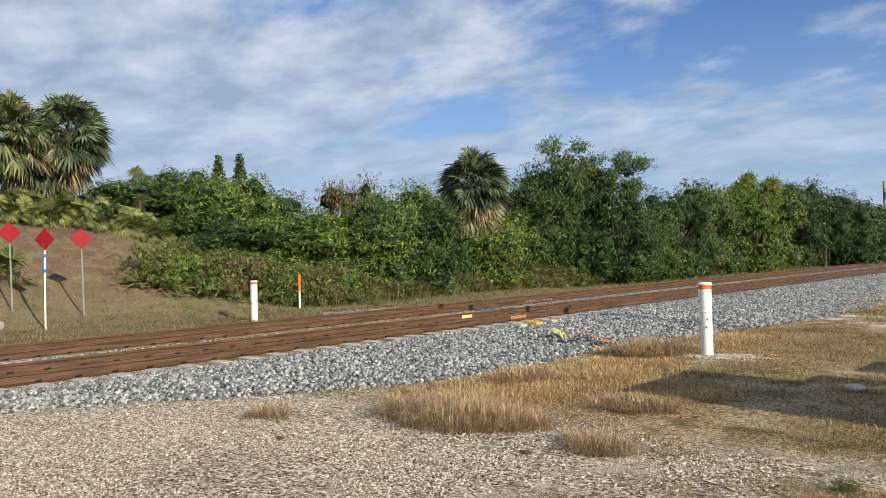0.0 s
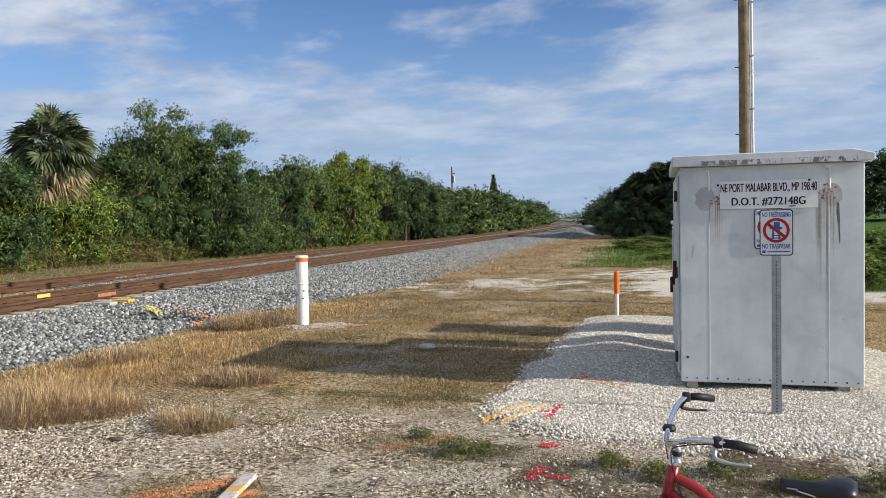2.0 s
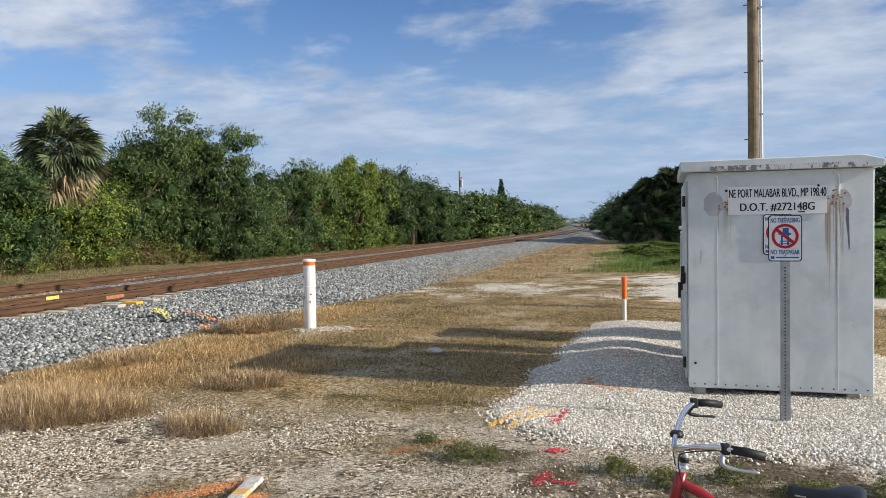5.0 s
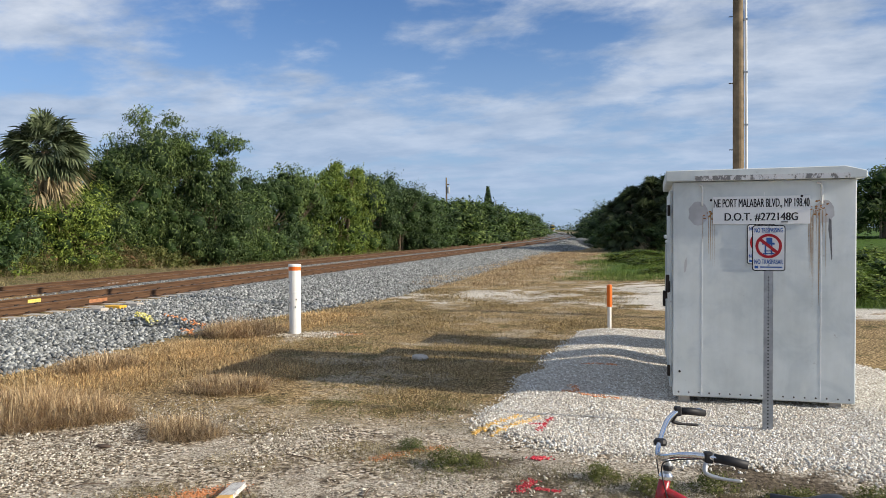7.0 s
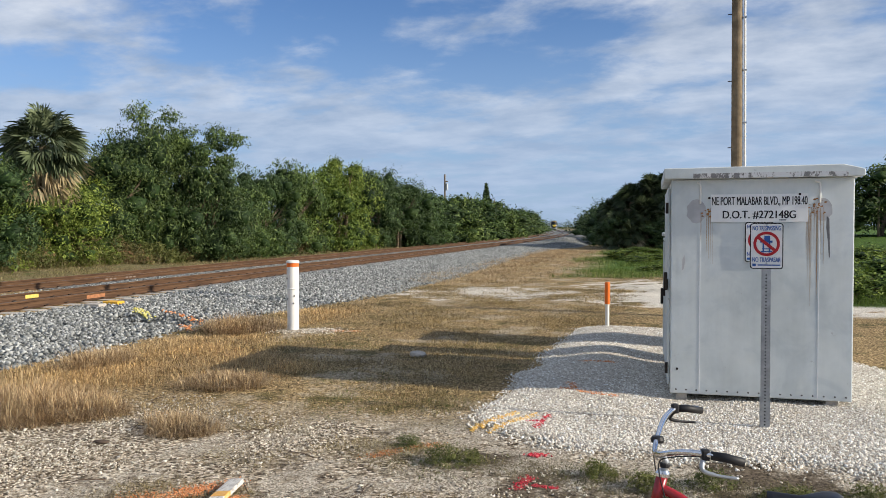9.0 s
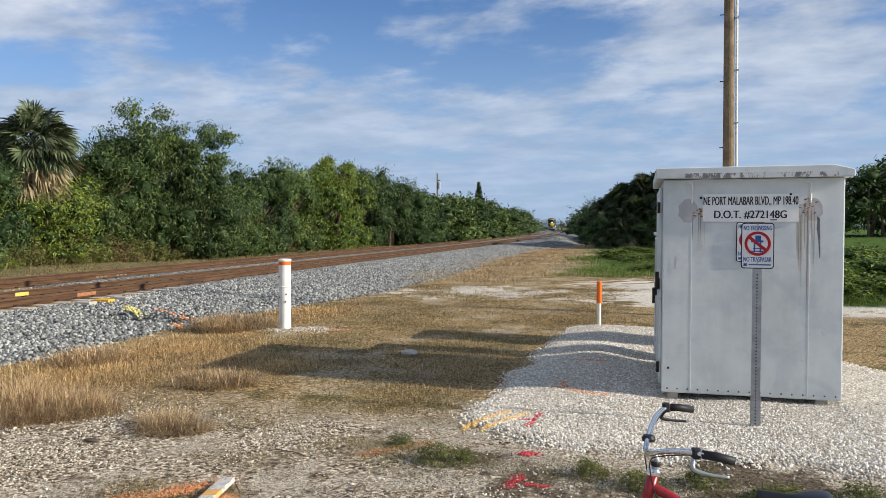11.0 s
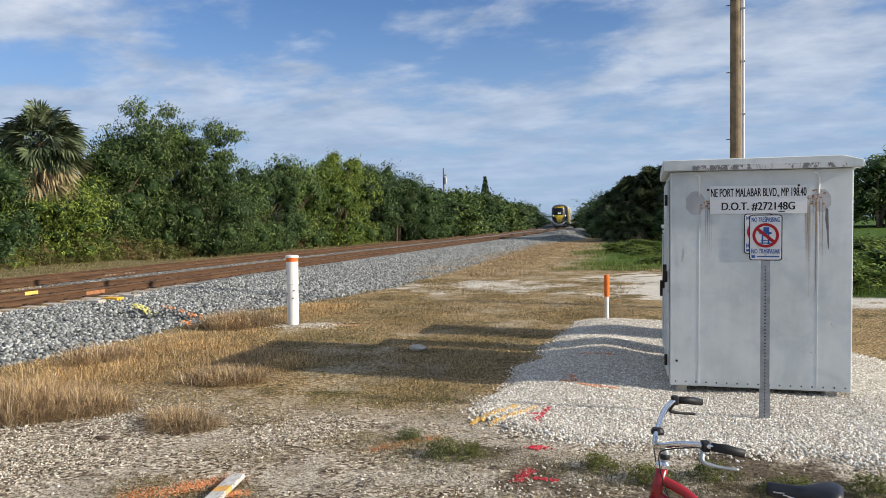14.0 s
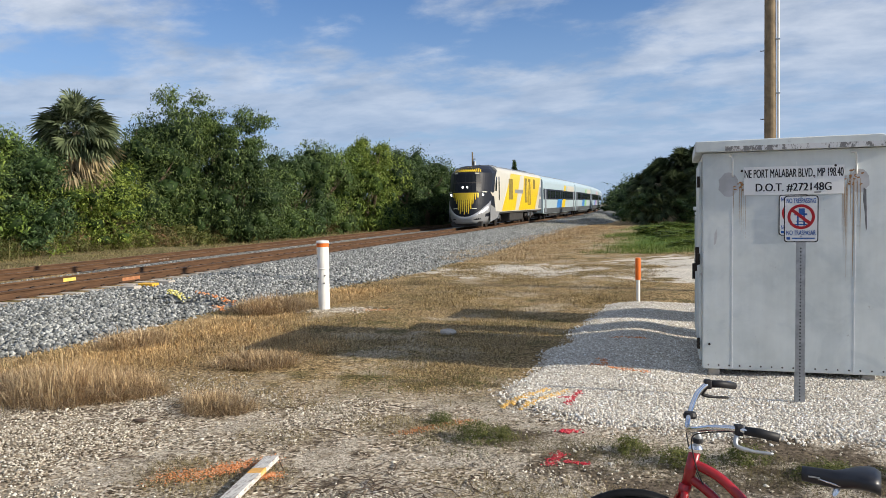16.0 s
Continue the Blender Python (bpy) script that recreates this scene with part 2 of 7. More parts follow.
    col = M.mix(M.calc("MULTIPLY", lane, M.step(M.calc("ADD", y, M.calc("MULTIPLY", wob, 0.5)), 19.8, 20.6)), col, green)
    away = M.step(M.calc("ADD", x, M.calc("MULTIPLY", wob, 0.4)), -20.0, -20.8)
    col = M.mix(away, col, far)
    soil = M.calc("MULTIPLY", M.step(M.calc("ADD", x, wob), -24.0, -28.5), M.step(M.calc("ADD", y, wob), 15.0, 11.0))
    col = M.mix(M.calc("MULTIPLY", soil, M.step(mid, 0.36, 0.56)), col, M.ramp(fine, (0.34, (0.085, 0.052, 0.034)), (0.66, (0.27, 0.175, 0.115))))
    col = M.mix(0.7, col, M.ramp(big, (0.3, (0.75, 0.74, 0.72)), (0.7, (1.15, 1.13, 1.1))), "MULTIPLY")
    M.colour(col)
    M.bump(M.calc("ADD", fine, M.calc("MULTIPLY", chip, 0.4)), 0.8, 0.03)
    return M.m


def ballast_material(name, dark, mid, light):
    M = Mat(name, 0.85, 0, 0.3)
    col = M.ramp(M.island(), (0.0, dark), (0.5, mid), (0.9, light), (1.0, tuple(min(1, c * 1.25) for c in light)))
    col = M.mix(0.5, col, M.ramp(M.noise(14, 4), (0.3, (0.7, 0.7, 0.7)), (0.7, (1.2, 1.2, 1.2))), "MULTIPLY")
    M.colour(col)
    return M.m


def bed_material(name, dark, light, scale):
    """The bed beneath the loose stones, where they lie too far off to tell apart."""
    M = Mat(name, 0.9, 0, 0.2)
    v = M.nt.nodes.new("ShaderNodeTexVoronoi")
    v.inputs["Scale"].default_value = scale
    M.link(M.world_pos(), v.inputs["Vector"])
    tone = M.xyz(v.outputs["Color"])[0]
    col = M.ramp(tone, (0.0, dark), (1.0, light))
    col = M.mix(0.6, col, M.ramp(M.noise(0.5, 4, 0.6, M.world_pos()), (0.3, (0.8, 0.8, 0.8)), (0.7, (1.15, 1.14, 1.12))), "MULTIPLY")
    M.colour(col)
    M.bump(M.calc("ADD", tone, v.outputs["Distance"]), 0.9, 0.05)
    return M.m


def rust_material(name, a, b, c):
    M = Mat(name, 0.75, 0.0, 0.25)
    n = M.noise(5, 6, 0.6, None, (4, 0.25, 4))
    col = M.ramp(n, (0.3, a), (0.5, b), (0.72, c))
    col = M.mix(0.5, col, M.ramp(M.noise(60, 3), (0.3, (0.7, 0.7, 0.7)), (0.7, (1.25, 1.2, 1.15))), "MULTIPLY")
    M.colour(col)
    M.bump(M.noise(90, 3), 0.3, 0.004)
    return M.m


GROUND = ground_material()
BALLAST = ballast_material("granite_ballast", (0.075, 0.079, 0.076), (0.235, 0.242, 0.232), (0.44, 0.445, 0.425))
BED = bed_material("granite_bed", (0.045, 0.047, 0.046), (0.38, 0.39, 0.375), 13)
PEBBLE = ballast_material("limestone_pebbles", (0.40, 0.345, 0.27), (0.72, 0.665, 0.575), (0.90, 0.865, 0.79))
PAD = bed_material("limestone_bed", (0.34, 0.295, 0.235), (0.84, 0.78, 0.69), 55)
CHIP = ballast_material("shell_chips", (0.09, 0.066, 0.044), (0.42, 0.36, 0.275), (0.80, 0.745, 0.64))
RUST = rust_material("rusty_rail", (0.050, 0.027, 0.015), (0.092, 0.050, 0.027), (0.150, 0.086, 0.046))
RAILTOP = plain("worn_rail_head", (0.22, 0.18, 0.15), 0.45, 0.7, 0.2, 6)
CONCRETE = plain("concrete_tie", (0.47, 0.425, 0.37), 0.9, 0, 0.18, 9, 0.2, 0.3)
STEEL_DARK = plain("dark_steel", (0.035, 0.028, 0.024), 0.6, 0.4, 0.3, 10)
WHITE = plain("white_plastic", (0.80, 0.79, 0.75), 0.45, 0, 0.05, 5)
ORANGE = plain("orange_plastic", (0.78, 0.17, 0.025), 0.5, 0, 0.10, 6)
GALV = plain("galvanised_steel", (0.42, 0.44, 0.46), 0.45, 0.75, 0.18, 14)
BLACK = plain("black_rubber", (0.018, 0.018, 0.020), 0.55, 0, 0.3, 20)
CHROME = plain("chrome", (0.72, 0.73, 0.75), 0.16, 1.0, 0.06, 10)
BARK = plain("bark", (0.16, 0.12, 0.085), 0.95, 0, 0.45, 14, 0.1, 0.7)
LEAF_A = leaf_material("leaves_mid_green", (0.024, 0.045, 0.013), (0.082, 0.130, 0.036), (0.235, 0.31, 0.10))
LEAF_B = leaf_material("leaves_dark_green", (0.016, 0.031, 0.012), (0.055, 0.090, 0.031), (0.165, 0.22, 0.085))
LEAF_C = leaf_material("leaves_vine_green", (0.042, 0.070, 0.012), (0.145, 0.205, 0.036), (0.32, 0.39, 0.095))
LEAF_D = leaf_material("leaves_olive_brown", (0.06, 0.058, 0.022), (0.15, 0.135, 0.055), (0.29, 0.25, 0.12), (0.19, 0.11, 0.055), 0.55)
FROND = leaf_material("palm_fronds", (0.040, 0.052, 0.026), (0.125, 0.148, 0.075), (0.28, 0.30, 0.17))
# the palm fronds again, darkened to paint in the thicket's own shade
FROND_SHADED = leaf_material("dark_palm_fronds", (0.018, 0.027, 0.013), (0.046, 0.064, 0.029), (0.115, 0.14, 0.065))
FROND_DEAD = leaf_material("dead_palm_fronds", (0.10, 0.08, 0.05), (0.26, 0.205, 0.14), (0.44, 0.37, 0.26))
STRAW = leaf_material("dry_grass_blades", (0.085, 0.058, 0.026), (0.33, 0.23, 0.105), (0.74, 0.56, 0.31))
STRAW_RED = leaf_material("reddish_dry_grass", (0.14, 0.082, 0.044), (0.47, 0.32, 0.18), (0.88, 0.68, 0.44))
BLADE = leaf_material("green_grass_blades", (0.05, 0.08, 0.014), (0.13, 0.19, 0.032), (0.27, 0.33, 0.08))
WEED = leaf_material("low_olive_weeds", (0.06, 0.05, 0.025), (0.15, 0.12, 0.06), (0.30, 0.245, 0.13))
REED = leaf_material("roadside_weeds", (0.12, 0.10, 0.045), (0.29, 0.235, 0.115), (0.52, 0.43, 0.24))
WEED_GREEN = leaf_material("olive_green_weeds", (0.05, 0.062, 0.018), (0.13, 0.145, 0.045), (0.27, 0.27, 0.10))


# ---- mesh helpers ----
def thing(name, label, category, at=None, group="", kind=""):
    """A top-level Empty that carries the parts of one thing."""
    ob = new(name)
    ob.empty_display_size = 0.2
    if at is not None:
        ob.matrix_world = at
    return tagged(ob, label, category, group, kind)


def put(name, verts, faces, mat, parent=None, label="", smooth=False):
    me = bpy.data.meshes.new(name)
    me.from_pydata(verts, [], faces)
    return hang(name, me, mat, parent, label, smooth)


def hang(name, me, mat, parent=None, label="", smooth=False):
    for m in (mat if isinstance(mat, (list, tuple)) else [mat]):
        if not me.materials or m.name not in me.materials:
            me.materials.append(m)
    if smooth:
        me.shade_smooth()
    ob = new(name, me)
    if parent:
        ob.parent = parent
    if label:
        ob["label"] = label
    return ob


def part(name, bm, mat, parent=None, label="", smooth=False):
    me = bpy.data.meshes.new(name)
    bm.to_mesh(me)
    bm.free()
    return hang(name, me, mat, parent, label, smooth)


def box(bm, x0, x1, y0, y1, z0, z1, bevel=0.0, turn=None):
    m = Matrix.LocRotScale(((x0 + x1) / 2, (y0 + y1) / 2, (z0 + z1) / 2), None, (abs(x1 - x0), abs(y1 - y0), abs(z1 - z0)))
    made = bmesh.ops.create_cube(bm, size=1.0, matrix=(turn @ m) if turn else m)["verts"]
    if bevel:
        edges = list({e for v in made for e in v.link_edges})
        bmesh.ops.bevel(bm, geom=edges, offset=bevel, segments=2, affect="EDGES", profile=0.5)
    return bm


def boxes(*spans, bevel=0.0):
    bm = bmesh.new()
    for s in spans:
        box(bm, *s, bevel=bevel)
    return bm


def rod(bm, a, b, r0, r1=None, seg=12, caps=True):
    a, b = Vector(a), Vector(b)
    r1 = r0 if r1 is None else r1
    d = b - a
    m = Matrix.Translation((a + b) / 2) @ d.to_track_quat("Z", "Y").to_matrix().to_4x4()
    bmesh.ops.create_cone(bm, cap_ends=caps, segments=seg, radius1=r0, radius2=r1, depth=d.length, matrix=m)
    return bm


def tube(points, r, seg=8, smooth_steps=0, closed=False):
    """A bent pipe through points; r is one radius or one for each point."""
    pts = [Vector(p) for p in points]
    if smooth_steps:
        fine = []
        n = len(pts)
        for i in range(n - 1):
            p0, p1, p2, p3 = pts[max(i - 1, 0)], pts[i], pts[i + 1], pts[min(i + 2, n - 1)]
            for k in range(smooth_steps):
                t = k / smooth_steps
                fine.append(0.5 * ((2 * p1) + (p2 - p0) * t + (2 * p0 - 5 * p1 + 4 * p2 - p3) * t * t + (3 * p1 - p0 - 3 * p2 + p3) * t ** 3))
        fine.append(pts[-1])
        if isinstance(r, (list, tuple)):
            r = [r[min(int(i / smooth_steps), n - 1)] for i in range(len(fine))]
        pts = fine
    bm = bmesh.new()
    rings = []
    side = None
    for i, p in enumerate(pts):
        d = (pts[min(i + 1, len(pts) - 1)] - pts[max(i - 1, 0)]).normalized()
        if closed:
            d = (pts[(i + 1) % len(pts)] - pts[i - 1]).normalized()
        if side is None:
            side = d.orthogonal().normalized()
        side = (side - d * side.dot(d)).normalized()
        up = d.cross(side)
        rr = r[i] if isinstance(r, (list, tuple)) else r
        rings.append([bm.verts.new(p + (side * math.cos(2 * math.pi * k / seg) + up * math.sin(2 * math.pi * k / seg)) * rr) for k in range(seg)])
    pairs = list(zip(rings, rings[1:])) + ([(rings[-1], rings[0])] if closed else [])
    for a, b in pairs:
        for k in range(seg):
            bm.faces.new((a[k], a[(k + 1) % seg], b[(k + 1) % seg], b[k]))
    if not closed:
        bm.faces.new(rings[0][::-1])
        bm.faces.new(rings[-1])
    return bm


def lathe(profile, seg=20):
    """Turns (radius, height) pairs about the z axis."""
    bm = bmesh.new()
    rings = [[bm.verts.new((r * math.cos(2 * math.pi * k / seg), r * math.sin(2 * math.pi * k / seg), h)) for k in range(seg)] for r, h in profile]
    for a, b in zip(rings, rings[1:]):
        for k in range(seg):
            bm.faces.new((a[k], a[(k + 1) % seg], b[(k + 1) % seg], b[k]))
    bm.faces.new(rings[0][::-1])
    bm.faces.new(rings[-1])
    return bm


def smoothstep(v, a, b):
    t = min(1.0, max(0.0, (v - a) / (b - a)))
    return t * t * (3 - 2 * t)


# ---- the lie of the land ----
NEAR, FAR = -14.05, -18.10            # the two tracks' centre lines on the straight
RAIL_Z, RAIL_H = 0.34, 0.185
BEND_FROM, BEND_TO, BEND = 70.0, 245.0, 0.142


def sway(y):
    """How far the railway has swung to the left at y, and its direction in radians."""
    if y < BEND_FROM:
        return 0.0, 0.0
    k = BEND / (BEND_TO - BEND_FROM)
    if y < BEND_TO:
        return -k * (y - BEND_FROM) ** 2 / 2, k * (y - BEND_FROM)
    return -k * (BEND_TO - BEND_FROM) ** 2 / 2 - BEND * (y - BEND_TO), BEND


def toe(y):
    """Where the ballast shoulder meets the verge: it draws in towards the crossing."""
    return -8.1 - 3.7 * (1 - smoothstep(y, 1.5, 9.0)) + 1.35 * smoothstep(y, 13.0, 22.0) - 0.5 * smoothstep(y, 26.0, 45.0) + 1.2 * smoothstep(y, 62.0, 74.0)


def height(x, y):
    """Ground level."""
    u = x - sway(y)[0]
    wave = 0.035 * noise.noise((x * 0.35, y * 0.35, 0.3)) + 0.02 * noise.noise((x * 1.3, y * 1.3, 5.0))
    z = wave
    # gravel pad of the signal house
    z += pad_in(x, y) * (0.045 + 0.10 * math.exp(-((x + 0.75 - 0.04 * (y - 8)) / 0.62) ** 2) * smoothstep(y, 7.3, 9.6) * (0.75 + 0.6 * noise.noise((x * 0.9, y * 0.9, 12.0))))
    # ballast shoulder, and a shallow trench dug across it
    if u > -20.6:
        bed = 0.14 * (1 - smoothstep(u, -12.2, toe(y) - 0.3))
        trench = 0.28 * math.exp(-((y - (13.3 + (u + 10.5) * 0.15)) / 0.42) ** 2) * smoothstep(u, -11.6, -10.4) * (1 - smoothstep(u, -9.2, -8.2))
        z = z * smoothstep(u, -10.5, -8.0) + bed - trench
        if u < -19.4:
            z = z * smoothstep(u, -21.5, -19.0) + 0.10 * (1 - smoothstep(u, -21.5, -19.0))
    else:
        rise = 0.12 + 0.60 * smoothstep(-u, 21, 30) * (1 - 0.7 * smoothstep(y, 22, 45))
        mound = 3.7 * smoothstep(-x, 22.8, 35.5) * (1 - smoothstep(y, 10.5, 23.0))
        z = wave * 2 + rise + mound
    # green bank beyond the clearing
    z += 0.9 * smoothstep(x, 8, 22) * smoothstep(y, 45, 95)
    return z


def pad_in(x, y):
    """1 inside the limestone pad, 0 outside, with a ragged rim."""
    left = -1.72 + 0.05 * (y - 8) + 0.16 * noise.noise((0.0, y * 1.1, 2.0))
    near = 6.45 + 0.18 * noise.noise((x * 1.3, 0.0, 4.0)) - 0.1 * smoothstep(x, -1.0, 1.5) + 0.55 * (1 - smoothstep(x, -1.8, -0.6))
    return smoothstep(x, left - 0.12, left + 0.30) * (1 - smoothstep(x + 0.55 * (y - 9), 3.9, 4.5)) * smoothstep(y, near - 0.1, near + 0.35) * (1 - smoothstep(y, 14.2, 14.8))


def grid_values(lo, hi, fine_lo, fine_hi, fine, coarse_growth=1.25):
    """Coordinates that are dense between fine_lo and fine_hi and widen outwards."""
    v = list(np.arange(fine_lo, fine_hi + 1e-6, fine))
    step = fine
    while v[-1] < hi:
        step *= coarse_growth
        v.append(v[-1] + step)
    step = fine
    while v[0] > lo:
        step *= coarse_growth
        v.insert(0, v[0] - step)
    return v


def make_ground():
    xs = grid_values(-1500, 1500, -24, 8, 0.28)
    ys = grid_values(-400, 2500, 1.0, 30, 0.28)
    verts = [(x, y, height(x, y)) for y in ys for x in xs]
    w = len(xs)
    faces = [(j * w + i, j * w + i + 1, (j + 1) * w + i + 1, (j + 1) * w + i) for j in range(len(ys) - 1) for i in range(w - 1)]
    ob = put("ground", verts, faces, GROUND, smooth=True)
    tagged(ob, "sandy verge with dry mown grass, crushed shell and green patches", "ground", kind="structure")


make_ground()


def strip(name, mat, us, ys, zfun, label, category):
    """A sheet that follows the railway: u across, y along."""
    verts = [(u + sway(y)[0], y, zfun(u, y)) for y in ys for u in us]
    w = len(us)
    faces = [(j * w + i, j * w + i + 1, (j + 1) * w + i + 1, (j + 1) * w + i) for j in range(len(ys) - 1) for i in range(w - 1)]
    return tagged(put(name, verts, faces, mat, smooth=True), label, category, kind="structure")


def bed_height(u, y):
    if u > -12.15:
        # spare ballast dumped in two long heaps where the line begins to bend
        heap = math.exp(-((u + 8.3) / 1.5) ** 2) * (0.85 * math.exp(-((y - 84) / 6) ** 2) + 0.75 * math.exp(-((y - 101) / 7) ** 2) + 0.35 * math.exp(-((y - 72) / 3) ** 2))
        return heap * (1 + 0.25 * noise.noise((u * 0.8, y * 0.4, 2.0))) + height(u + sway(y)[0], y) + 0.025 * (1 - smoothstep(u, toe(y) - 1.1, toe(y) - 0.1)) - 0.06 * smoothstep(u, toe(y) - 0.5, toe(y))
    ripple = 0.02 * noise.noise((u * 2.0, y * 2.0, 9.0)) + 0.035 * smoothstep(y, 14.0, 24.0)
    return 0.125 + ripple - 0.08 * smoothstep(-u, 19.6, 20.4)


strip("ballast_bed", BED, list(np.arange(-20.4, -5.1, 0.3)), grid_values(-60, 900, 0, 110, 0.5, 1.06), bed_height,
      "grey crushed granite ballast bed under two tracks", "ballast")

def pebble_templates(n, seed):
    """Angular little stones of 8 to 12 faces, about one unit across."""
    rnd = random.Random(seed)
    out = []
    for _ in range(n):
        v = np.array([(1, 0, 0), (-1, 0, 0), (0, 1, 0), (0, -1, 0), (0, 0, 1), (0, 0, -1)], float) * 0.5
        v *= np.array([[rnd.uniform(0.7, 1.25)] for _ in range(6)])
        v += np.array([[rnd.uniform(-0.16, 0.16) for _ in range(3)] for _ in range(6)])
        out.append(v)
    return out


OCT = np.array([(0, 2, 4), (2, 1, 4), (1, 3, 4), (3, 0, 4), (2, 0, 5), (1, 2, 5), (3, 1, 5), (0, 3, 5)])


def scatter_stones(name, places, size, mat, label, category, seed, flat=0.75):
    """Loose stones at the given (x, y, z), joined in one object."""
    rng = np.random.default_rng(seed)
    temp = pebble_templates(24, seed)
    n = len(places)
    P = np.asarray(places)
    ang = rng.uniform(0, 2 * np.pi, n)
    tilt = rng.uniform(-0.7, 0.7, n)
    s = size * rng.uniform(0.55, 1.35, n)
    T = np.array(temp)[rng.integers(0, len(temp), n)] * s[:, None, None] * np.array([1, 1, flat])
    ca, sa, ct, st = np.cos(ang), np.sin(ang), np.cos(tilt), np.sin(tilt)
    x, y, z = T[..., 0], T[..., 1], T[..., 2]
    y, z = y * ct[:, None] - z * st[:, None], y * st[:, None] + z * ct[:, None]
    x, y = x * ca[:, None] - y * sa[:, None], x * sa[:, None] + y * ca[:, None]
    V = np.stack([x, y, z], -1) + P[:, None, :]
    F = (OCT[None] + 6 * np.arange(n)[:, None, None]).reshape(-1, 3)
    me = bpy.data.meshes.new(name)
    me.vertices.add(n * 6)
    me.vertices.foreach_set("co", V.reshape(-1))
    me.loops.add(len(F) * 3)
    me.loops.foreach_set("vertex_index", F.reshape(-1).astype(np.int32))
    me.polygons.add(len(F))
    me.polygons.foreach_set("loop_start", np.arange(0, len(F) * 3, 3, dtype=np.int32))
    me.update(calc_edges=True)
    ob = hang(name, me, mat)
    return tagged(ob, label, category, kind="stuff")


def strew(count, x0, x1, y0, y1, test, lift, seed, power=1.0):
    rng = np.random.default_rng(seed)
    out = []
    while len(out) < count:
        x, y = rng.uniform(x0, x1), y0 + (y1 - y0) * rng.uniform() ** power
        if rng.uniform() < test(x, y):
            out.append((x, y, lift(x, y)))
    return out


def make_pad():
    """The limestone pad as a thin sheet over the ground, with a ragged rim."""
    xs, ys = list(np.arange(-2.3, 5.2, 0.11)), list(np.arange(5.9, 15.0, 0.11))
    w = len(xs)
    verts = [(x, y, height(x, y) + 0.014 * (pad_in(x, y) - 0.35)) for y in ys for x in xs]
    inside = [pad_in(x, y) > 0.3 for y in ys for x in xs]
    faces = []
    for j in range(len(ys) - 1):
        for i in range(w - 1):
            q = (j * w + i, j * w + i + 1, (j + 1) * w + i + 1, (j + 1) * w + i)
            if all(inside[k] for k in q):
                faces.append(q)
    ob = put("gravel_pad", verts, faces, PAD, smooth=True)
    tagged(ob, "white limestone gravel pad under the signal house", "gravel pad", kind="structure")


make_pad()

# loose stones
scatter_stones("ballast_stones", strew(44000, -12.7, -6.6, 2.0, 52.0, lambda x, y: 1.0 if x < toe(y) - 0.4 else 0.3 * (x < toe(y) + 0.15), lambda x, y: bed_height(x, y) + 0.012, 11, 1.7),
               0.078, BALLAST, "angular grey granite ballast stones on the shoulder", "ballast", 3, 0.95)
scatter_stones("ballast_stones", strew(12000, -12.7, -6.4, 46.0, 84.0, lambda x, y: 1.0 * (x - sway(y)[0] < toe(y) - 0.4), lambda x, y: bed_height(x - sway(y)[0], y) + 0.015, 31, 1.3),
               0.10, BALLAST, "grey granite ballast on the far shoulder", "ballast", 32, 0.95)
scatter_stones("ballast_stones", strew(7000, -16.9, -15.2, 2.0, 40.0, lambda x, y: 1.0, lambda x, y: bed_height(x, y) + 0.012, 12, 1.6),
               0.06, BALLAST, "grey granite ballast between the two tracks", "ballast", 4)
scatter_stones("limestone_gravel", strew(64000, -2.2, 4.6, 6.0, 14.6, pad_in, lambda x, y: height(x, y) + 0.007, 13, 1.5),
               0.0255, PEBBLE, "white limestone gravel pad round the signal house", "gravel", 5, 0.95)
def shell_places(count, seed):
    """Chips on the bare ground round the camera, thinning with distance and where sand or grass takes over."""
    rng = np.random.default_rng(seed)
    out = []
    while len(out) < count:
        az, r = radians(rng.uniform(-80, 24)), 3.4 + 8.2 * rng.uniform() ** 1.1
        x, y = r * math.sin(az), r * math.cos(az)
        bare = 0.07 + 0.93 * smoothstep(noise.noise((x * 0.7, y * 0.7, 1.0)) + 0.35 * noise.noise((x * 2.6, y * 2.6, 8.0)) - 0.10 * (x + 4.5), -0.15, 0.25)
        keep = (1 - pad_in(x, y)) * (x > toe(y) - 0.2) * (1 - smoothstep(y, 7.0 + 0.12 * x, 8.6 + 0.12 * x)) * bare
        if rng.uniform() < keep:
            out.append((x, y, height(x, y) + 0.006))
    return out


scatter_stones("shell_gravel", shell_places(1500, 15), 0.040, CHIP, "larger pale limestone lumps strewn on the sandy ground", "gravel", 7, 0.65)
scatter_stones("shell_gravel", shell_places(60000, 14), 0.021, CHIP, "pale crushed shell chips on the sandy ground", "gravel", 6, 0.6)


# ---- railway ----
def rail_profile():
    """Half section of a rail, foot to head."""
    return [(-0.075, 0), (0.075, 0), (0.075, 0.012), (0.02, 0.03), (0.009, 0.05), (0.009, 0.13), (0.034, 0.142), (0.036, 0.176), (0.028, 0.185),
            (-0.028, 0.185), (-0.036, 0.176), (-0.034, 0.142), (-0.009, 0.13), (-0.009, 0.05), (-0.02, 0.03), (-0.075, 0.012)]


